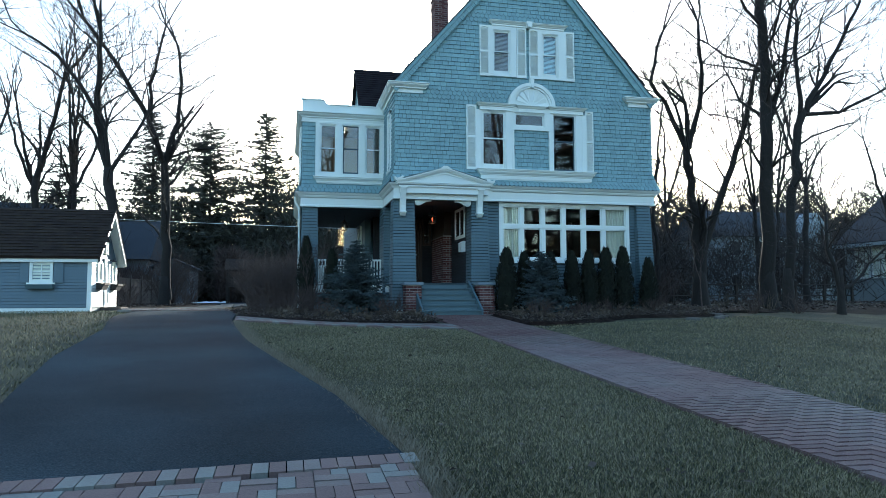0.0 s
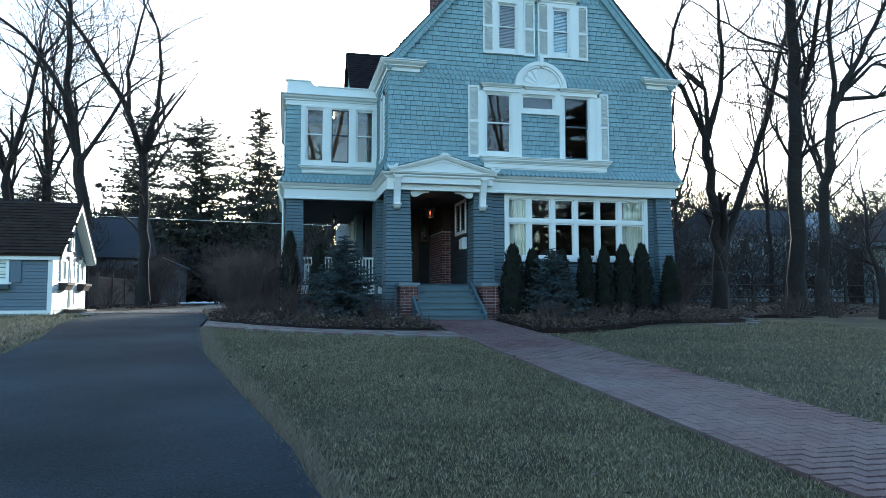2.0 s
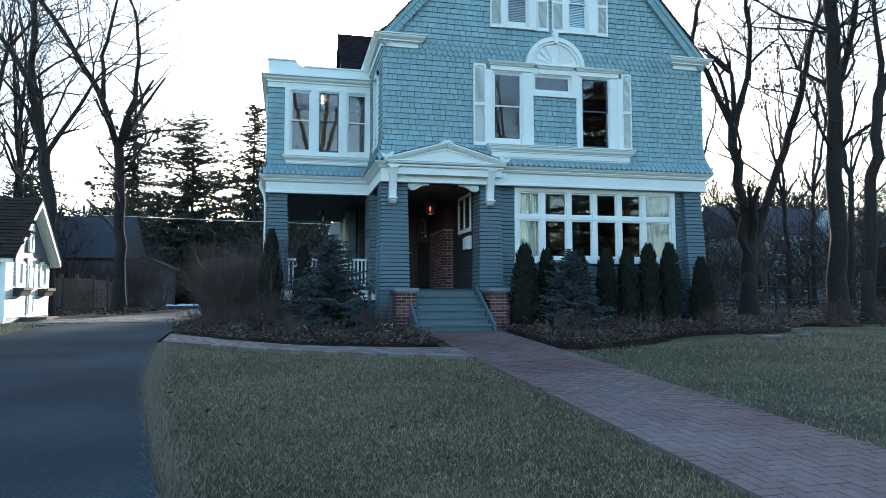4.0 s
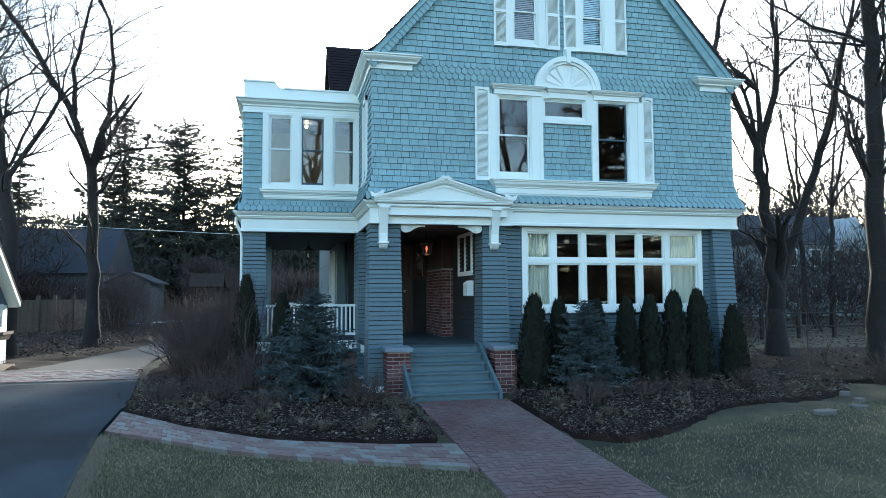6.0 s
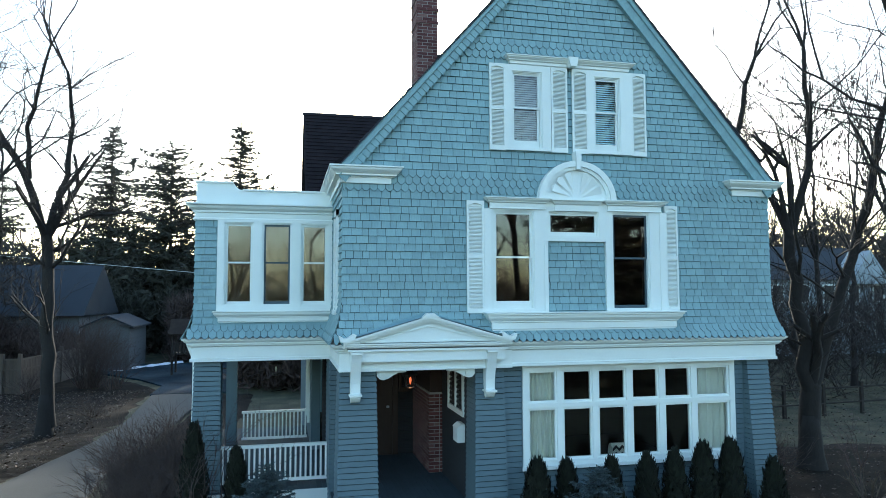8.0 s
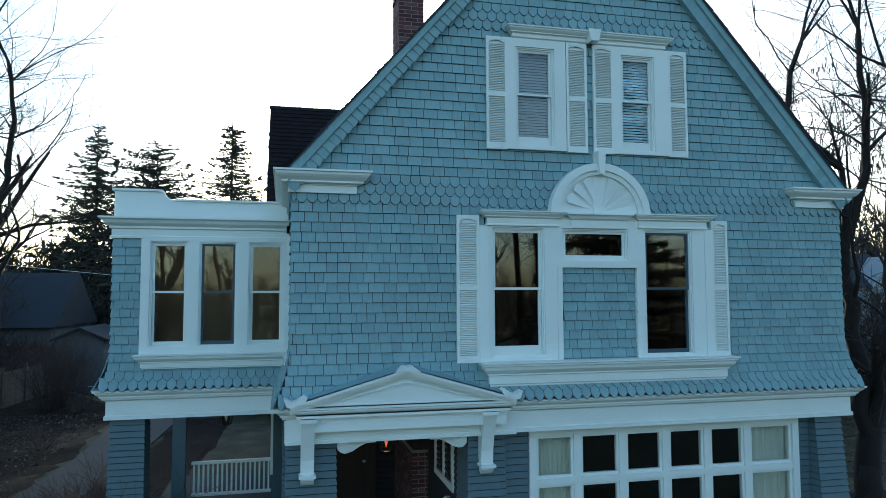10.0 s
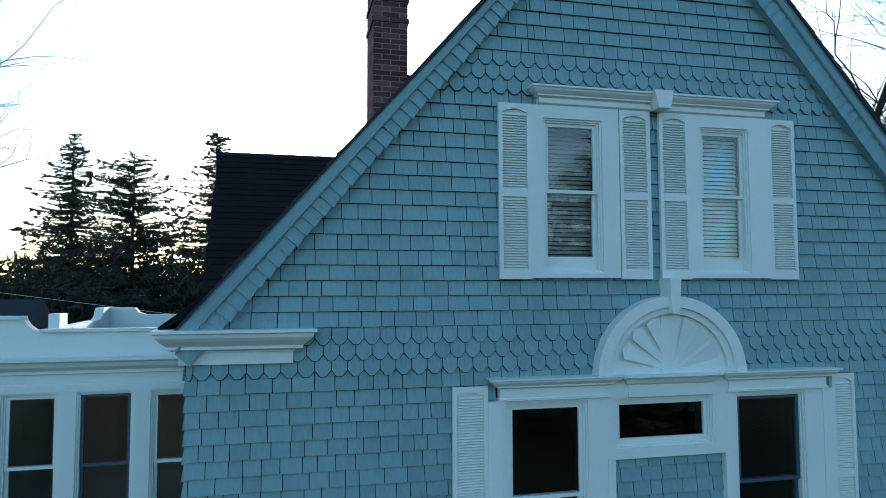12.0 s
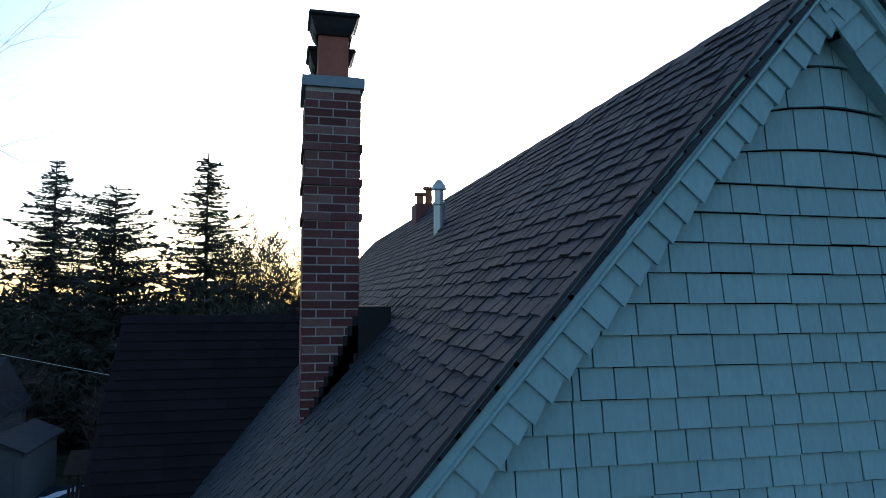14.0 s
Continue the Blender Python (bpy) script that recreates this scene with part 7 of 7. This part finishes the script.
boards(s, SX0, SX1 - 0.09, 0.22, 1.6, SY0 + 0.01, step=0.092)
part("clapboard_field", s, SHEDBLUE, body, kind="stuff")
T2 = Matrix(((0, -1, 0, SX1), (1, 0, 0, 0), (0, 0, 1, 0), (0, 0, 0, 1)))
s = Shape(T2)
boards(s, SY0 + 0.1, SY1 - 0.1, 0.22, 1.6, 0.0, step=0.092)
part("clapboard_field", s, WHITE, body, "white clapboards of the gable end", kind="stuff")
s = Shape()
s.box(SX0, SX1 + 0.01, SY0 - 0.03, SY0 + 0.1, 0.02, 0.20)
s.box(SX1 - 0.10, SX1 + 0.02, SY0 - 0.025, SY0 + 0.10, 0.2, 1.62)
s.box(SX0, SX1 + 0.25, SY0 - 0.12, SY0 - 0.08, 1.54, 1.71)
mid = (SY0 + SY1) / 2
for sg in (-1, 1):
    e = mid + sg * (SY1 - SY0) / 2 + sg * 0.12
    s.prism([(mid, 3.26), (e, 1.70), (e, 1.55), (mid, 3.10)], "x", SX1 + 0.20, SX1 + 0.26)
    s.prism([(mid, 3.10), (e - sg * 0.02, 1.56), (e - sg * 0.02, 1.53), (mid, 3.07)], "x", SX1 - 0.02, SX1 + 0.2)
part("trim", s, WHITE, shed)
s = Shape()
for sg in (-1, 1):
    e = mid + sg * (SY1 - SY0) / 2 + sg * 0.16
    s.prism([(mid, 3.30), (e, 1.70), (e, 1.64), (mid, 3.24)], "x", SX0 - 0.2, SX1 + 0.27)
sroof = part("roof", s, BROWN_ROOF, shed)
s = Shape()
rand = random.Random(77)
for i in range(17):
    q0, q1 = i / 17, (i + 1) / 17
    ya, yb = mid - (mid - SY0 + 0.17) * q0, mid - (mid - SY0 + 0.17) * q1
    za, zb = 3.305 - 1.6 * q0, 3.305 - 1.6 * q1
    x = SX0 - 0.2
    while x < SX1 + 0.2:
        w = rand.uniform(0.12, 0.24)
        lift = rand.uniform(0.008, 0.022)
        s.add([(x, ya, za), (x + w - 0.005, ya, za), (x + w - 0.005, yb - lift, zb + lift), (x, yb - lift, zb + lift), (x + w - 0.005, yb, zb - 0.01), (x, yb, zb - 0.01)], [(3, 2, 1, 0), (3, 5, 4, 2)])
        x += w
part("shingle_field", s, BROWN_ROOF, sroof, kind="stuff")
s = Shape()
frame_of(s, (-8.06, -7.44, 0.92, 1.56), (-7.98, -7.52, 1.02, 1.49), SY0 - 0.05, SY0 + 0.05)
s.box(-8.12, -7.38, SY0 - 0.09, SY0, 0.89, 0.94)
s.box(-7.765, -7.735, SY0 - 0.03, SY0 + 0.02, 1.02, 1.49)
s.box(-7.98, -7.52, SY0 - 0.03, SY0 + 0.02, 1.24, 1.27)
sw = part("window", s, WHITE, shed, "small white four-pane window")
s = Shape()
s.box(-7.98, -7.52, SY0 - 0.012, SY0 - 0.008, 1.02, 1.49)
part("pane", s, CURTAIN, sw)
for xa, xb in ((-8.30, -8.08), (-7.42, -7.16)):
    s = Shape()
    s.box(xa, xb, SY0 - 0.045, SY0 - 0.01, 0.94, 1.56)
    part("shutter", s, SHEDBLUE, shed)
s = Shape()
s.prism([(SY0 - 0.22, 0.88), (SY0 - 0.03, 0.88), (SY0 - 0.03, 0.76), (SY0 - 0.16, 0.76)], "x", -8.1, -7.4)
part("flower_box", s, CLAP, shed)
T3 = Matrix(((0, -1, 0, SX1), (1, 0, 0, 0), (0, 0, 1, 0), (0, 0, 0, 1)))
for ya, yb, za, zb, name in ((20.30, 20.80, 0.98, 1.62, "window"), (22.02, 22.52, 0.98, 1.62, "window"), (21.18, 21.48, 1.88, 2.36, "window")):
    s = Shape(T3)
    frame_of(s, (ya, yb, za, zb), (ya + 0.07, yb - 0.07, za + 0.07, zb - 0.07), -0.055, 0.0)
    gable_window = part(name, s, WHITE, shed, "small white-framed gable window")
    s = Shape(T3)
    s.box(ya + 0.07, yb - 0.07, -0.030, -0.022, za + 0.07, zb - 0.07)
    part("pane", s, CURTAIN, gable_window)
s = Shape(T3)
s.box(21.12, 21.68, -0.045, 0.0, 0.16, 1.72)
shed_door = part("door", s, WHITE, shed, "white panelled shed door")
for za, zb in ((0.28, 0.78), (0.90, 1.58)):
    s = Shape(T3)
    frame_of(s, (21.20, 21.60, za, zb), (21.25, 21.55, za + 0.05, zb - 0.05), -0.060, -0.045)
    part("panel", s, WHITE, shed_door)
s = Shape(T3)
s.prism([(21.33 + 0.20 * math.cos(math.pi * k / 8), 2.42 + 0.20 * math.sin(math.pi * k / 8)) for k in range(9)], "y", -0.05, 0.0)
part("arched_head", s, WHITE, shed, "white half-round board above the gable window")
for ya, yb in ((20.24, 20.86), (21.96, 22.58)):
    s = Shape()
    s.prism([(SX1, 0.94), (SX1 + 0.24, 0.94), (SX1 + 0.24, 0.90), (SX1 + 0.17, 0.74), (SX1, 0.74)], "y", ya, yb)
    box_ = part("flower_box", s, IRON, shed, "dark flower box under the window")
    s = Shape()
    s.box(SX1 + 0.23, SX1 + 0.265, ya - 0.02, yb + 0.02, 0.88, 0.955)
    part("rim_board", s, FENCE, box_)
lamp_ = thing("wall_lantern", (SX1 + 0.1, 21.85, 1.62), "small black lantern with pale glass on the shed", "lantern")
s = Shape()
s.lathe([(0.015, 1.74), (0.03, 1.72), (0.07, 1.68), (0.075, 1.66), (0.02, 1.655)], SX1 + 0.14, 21.85, 8)
s.tube((SX1, 21.85, 1.70), (SX1 + 0.14, 21.85, 1.74), 0.012, 0.012, 5)
part("hood", s, IRON, lamp_)
s = Shape()
s.lathe([(0.055, 1.655), (0.04, 1.53), (0.015, 1.52)], SX1 + 0.14, 21.85, 8)
part("glass", s, CURTAIN, lamp_)
s = Shape()
s.box(SX1, SX1 + 0.6, 20.85, 21.8, 0.05, 0.20)
part("doorstep", s, FENCE, shed)

# ---- fence ----
fence = thing("fence", (-9.8, 38.2, 0.1), "weathered wooden board fence with posts", "fence")
s = Shape()
s.box(-0.072, 0.072, -0.012, 0.012, 0.0, 1.52)
board = s.mesh("board", FENCE)
s = Shape()
s.box(-0.07, 0.07, -0.07, 0.07, 0.0, 1.80)
post = s.mesh("post", FENCE)
FP = [(-19.0, 40.4), (-9.8, 38.2), (-9.1, 47.0)]
for (xa, ya), (xb, yb) in zip(FP, FP[1:]):
    n = int(math.dist((xa, ya), (xb, yb)) / 0.155)
    ang = math.atan2(yb - ya, xb - xa)
    for i in range(n):
        u = (i + 0.5) / n
        piece("board", board, (xa + (xb - xa) * u, ya + (yb - ya) * u, 0.12 + rng.uniform(-0.015, 0.015)), fence, ang)
        if i % 14 == 0:
            piece("post", post, (xa + (xb - xa) * i / n, ya + (yb - ya) * i / n - 0.08, 0.05), fence, ang)
    for zz in (0.45, 1.15, 1.60):
        s = Shape()
        s.tube((xa, ya - 0.05, zz), (xb, yb - 0.05, zz), 0.045, 0.045, 4, True)
        part("rail", s, FENCE, fence)

# ---- neighbours and distance ----
def far_house(x, y, w, d, h, roof_h, label, mat=FARWALL, windows=3):
    hh = thing("neighbour_house", (x, y, 0.1), label, "house", "neighbouring houses")
    s = Shape()
    s.box(x - w / 2, x + w / 2, y, y + d, 0.0, h)
    part("wall", s, mat, hh)
    s = Shape()
    s.prism([(y - 0.4, h), (y + d + 0.4, h), (y + d / 2, h + roof_h)], "x", x - w / 2 - 0.3, x + w / 2 + 0.3)
    part("roof", s, FARROOF, hh)
    for k in range(windows):
        xx = x - w / 2 + w * (k + 0.5) / windows
        for zz in ((1.0, 2.3),) + (((3.7, 5.0),) if h > 5 else ()):
            s = Shape()
            frame_of(s, (xx - 0.5, xx + 0.5, zz[0], zz[1]), (xx - 0.4, xx + 0.4, zz[0] + 0.1, zz[1] - 0.1), y - 0.06, y)
            wn_ = part("window", s, WHITE, hh)
            s = Shape()
            s.box(xx - 0.4, xx + 0.4, y - 0.03, y - 0.02, zz[0] + 0.1, zz[1] - 0.1)
            part("pane", s, IRON, wn_)
    return hh


far_house(-15.2, 49.0, 9.6, 8.0, 3.2, 3.1, "low dark-roofed neighbouring house behind the fence")
far_house(-19.5, 40.0, 9.0, 7.0, 3.4, 2.9, "blue-roofed neighbouring house behind the shed")
far_gable = far_house(38.6, 46.0, 10.5, 8.0, 5.3, 2.6, "grey two-storey neighbouring house behind the trees", PALE, 5)
# the pale house beyond the lawn, its ridge along y
pale = thing("neighbour_house", (36.0, 27.0, 0.1), "pale neighbouring house with small-paned windows beyond the lawn", "house", "neighbouring houses")
s = Shape()
s.box(31.0, 41.0, 22.0, 31.4, 0.0, 3.5)
s.prism([(31.0, 3.5), (41.0, 3.5), (36.0, 7.6)], "y", 22.0, 31.4)
part("wall", s, PALE, pale)
s = Shape()
for sg in (-1, 1):
    s.prism([(36.0, 7.95), (36.0 + sg * 5.45, 3.48), (36.0 + sg * 5.45, 3.28), (36.0, 7.7)], "y", 21.6, 31.8)
part("roof", s, FARROOF, pale)
s = Shape()
s.box(30.5, 30.62, 21.6, 31.8, 3.22, 3.42)
part("gutter", s, PALE, pale)
for ya in (26.0, 27.2, 28.5, 29.65):
    s = Shape(Matrix(((0, 1, 0, 31.0), (-1, 0, 0, 0), (0, 0, 1, 0), (0, 0, 0, 1))))
    frame_of(s, (-ya - 1.0, -ya, 1.45, 3.2), (-ya - 0.92, -ya - 0.08, 1.55, 3.12), -0.06, 0.0)
    w_ = part("window", s, WHITE, pale, "white small-paned window")
    for k in range(1, 4):
        s = Shape()
        s.box(30.96, 31.0, ya + 0.08 + 0.21 * k - 0.015, ya + 0.08 + 0.21 * k + 0.015, 1.55, 3.12)
        part("muntin", s, WHITE, w_)
    for k in range(1, 5):
        s = Shape()
        s.box(30.962, 31.0, ya + 0.08, ya + 0.92, 1.55 + 0.314 * k - 0.015, 1.55 + 0.314 * k + 0.015)
        part("muntin", s, WHITE, w_)
    s = Shape()
    s.box(30.985, 30.99, ya + 0.08, ya + 0.92, 1.55, 3.12)
    part("pane", s, CURTAIN, w_)
s = Shape()
s.prism([(40.0, 5.0), (43.6, 5.0), (41.8, 7.4)], "y", 45.5, 47.5)
part("front_gable", s, PALE, far_gable, "pale front gable")

# grey garage beyond the fence
garage = thing("garage", (-8.3, 47.0, 0.1), "small grey garage with a low roof beyond the fence", "garage")
s = Shape()
s.box(-9.6, -7.3, 47.2, 52.0, 0.0, 2.65)
s.prism([(-9.6, 2.65), (-7.3, 2.65), (-8.45, 3.15)], "y", 47.2, 52.0)
part("wall", s, FARWALL, garage)
for sg in (-1, 1):
    s = Shape()
    s.prism([(-8.45, 3.26), (-8.45 + sg * 1.4, 2.62), (-8.45 + sg * 1.4, 2.52), (-8.45, 3.16)], "y", 46.9, 52.3)
    part("roof", s, FARROOF, garage)
s = Shape()
for k in range(4):
    s.box(-9.3, -7.6, 47.16, 47.2, 0.15 + 0.53 * k, 0.65 + 0.53 * k)
part("door", s, FARWALL, garage, "grey panelled garage door")

# a low garden fence under the trees
low_fence = thing("garden_fence", (18.0, 25.0, 0.1), "low dark post and rail fence under the trees", "fence")
s = Shape()
s.box(-0.05, 0.05, -0.05, 0.05, 0.0, 1.15)
post = s.mesh("post", DARKWOOD)
for k in range(10):
    piece("post", post, (11.0 + 1.7 * k, 25.0 + 0.12 * k, 0.05), low_fence)
for zz in (0.5, 1.02):
    s = Shape()
    s.line([(10.9, 25.0, zz), (18.6, 25.5, zz + 0.01), (26.5, 26.1, zz)], 0.03, 6)
    part("rail", s, DARKWOOD, low_fence)
play = thing("playhouse", (-3.8, 44.0, 0.1), "dark weathered wooden playhouse on posts behind the court", "playhouse")
for dx in (-0.75, 0.75):
    for dy in (0.0, 1.4):
        s = Shape()
        s.box(-3.8 + dx - 0.05, -3.8 + dx + 0.05, 44.0 + dy, 44.1 + dy, 0.0, 2.35)
        part("post", s, DARKWOOD, play)
s = Shape()
s.box(-4.62, -2.98, 43.95, 45.55, 1.22, 1.30)
part("deck", s, DARKWOOD, play)
for k in range(11):
    s = Shape()
    s.box(-4.58 + 0.147 * k, -4.47 + 0.147 * k, 43.97, 43.99, 1.30, 1.85)
    part("board", s, DARKWOOD, play)
for sg in (-1, 1):
    s = Shape()
    s.prism([(44.75, 3.08), (44.75 + sg * 1.0, 2.32), (44.75 + sg * 1.0, 2.26), (44.75, 3.02)], "x", -4.72, -2.88)
    part("roof", s, BROWN_ROOF, play)

# overhead wire behind the yard
wire = thing("overhead_wire", (-6.0, 49.8, 5.9), "thin overhead service wire crossing behind the yard", "wire")
s = Shape()
span = lambda u: (-24.0 + 28.0 * u, 64.2 - 22.4 * u, 7.85 - 2.95 * u - 0.12 * u * (1 - u))
s.line([span(k / 24) for k in range(25)], 0.016, 4)
part("cable", s, METAL, wire)
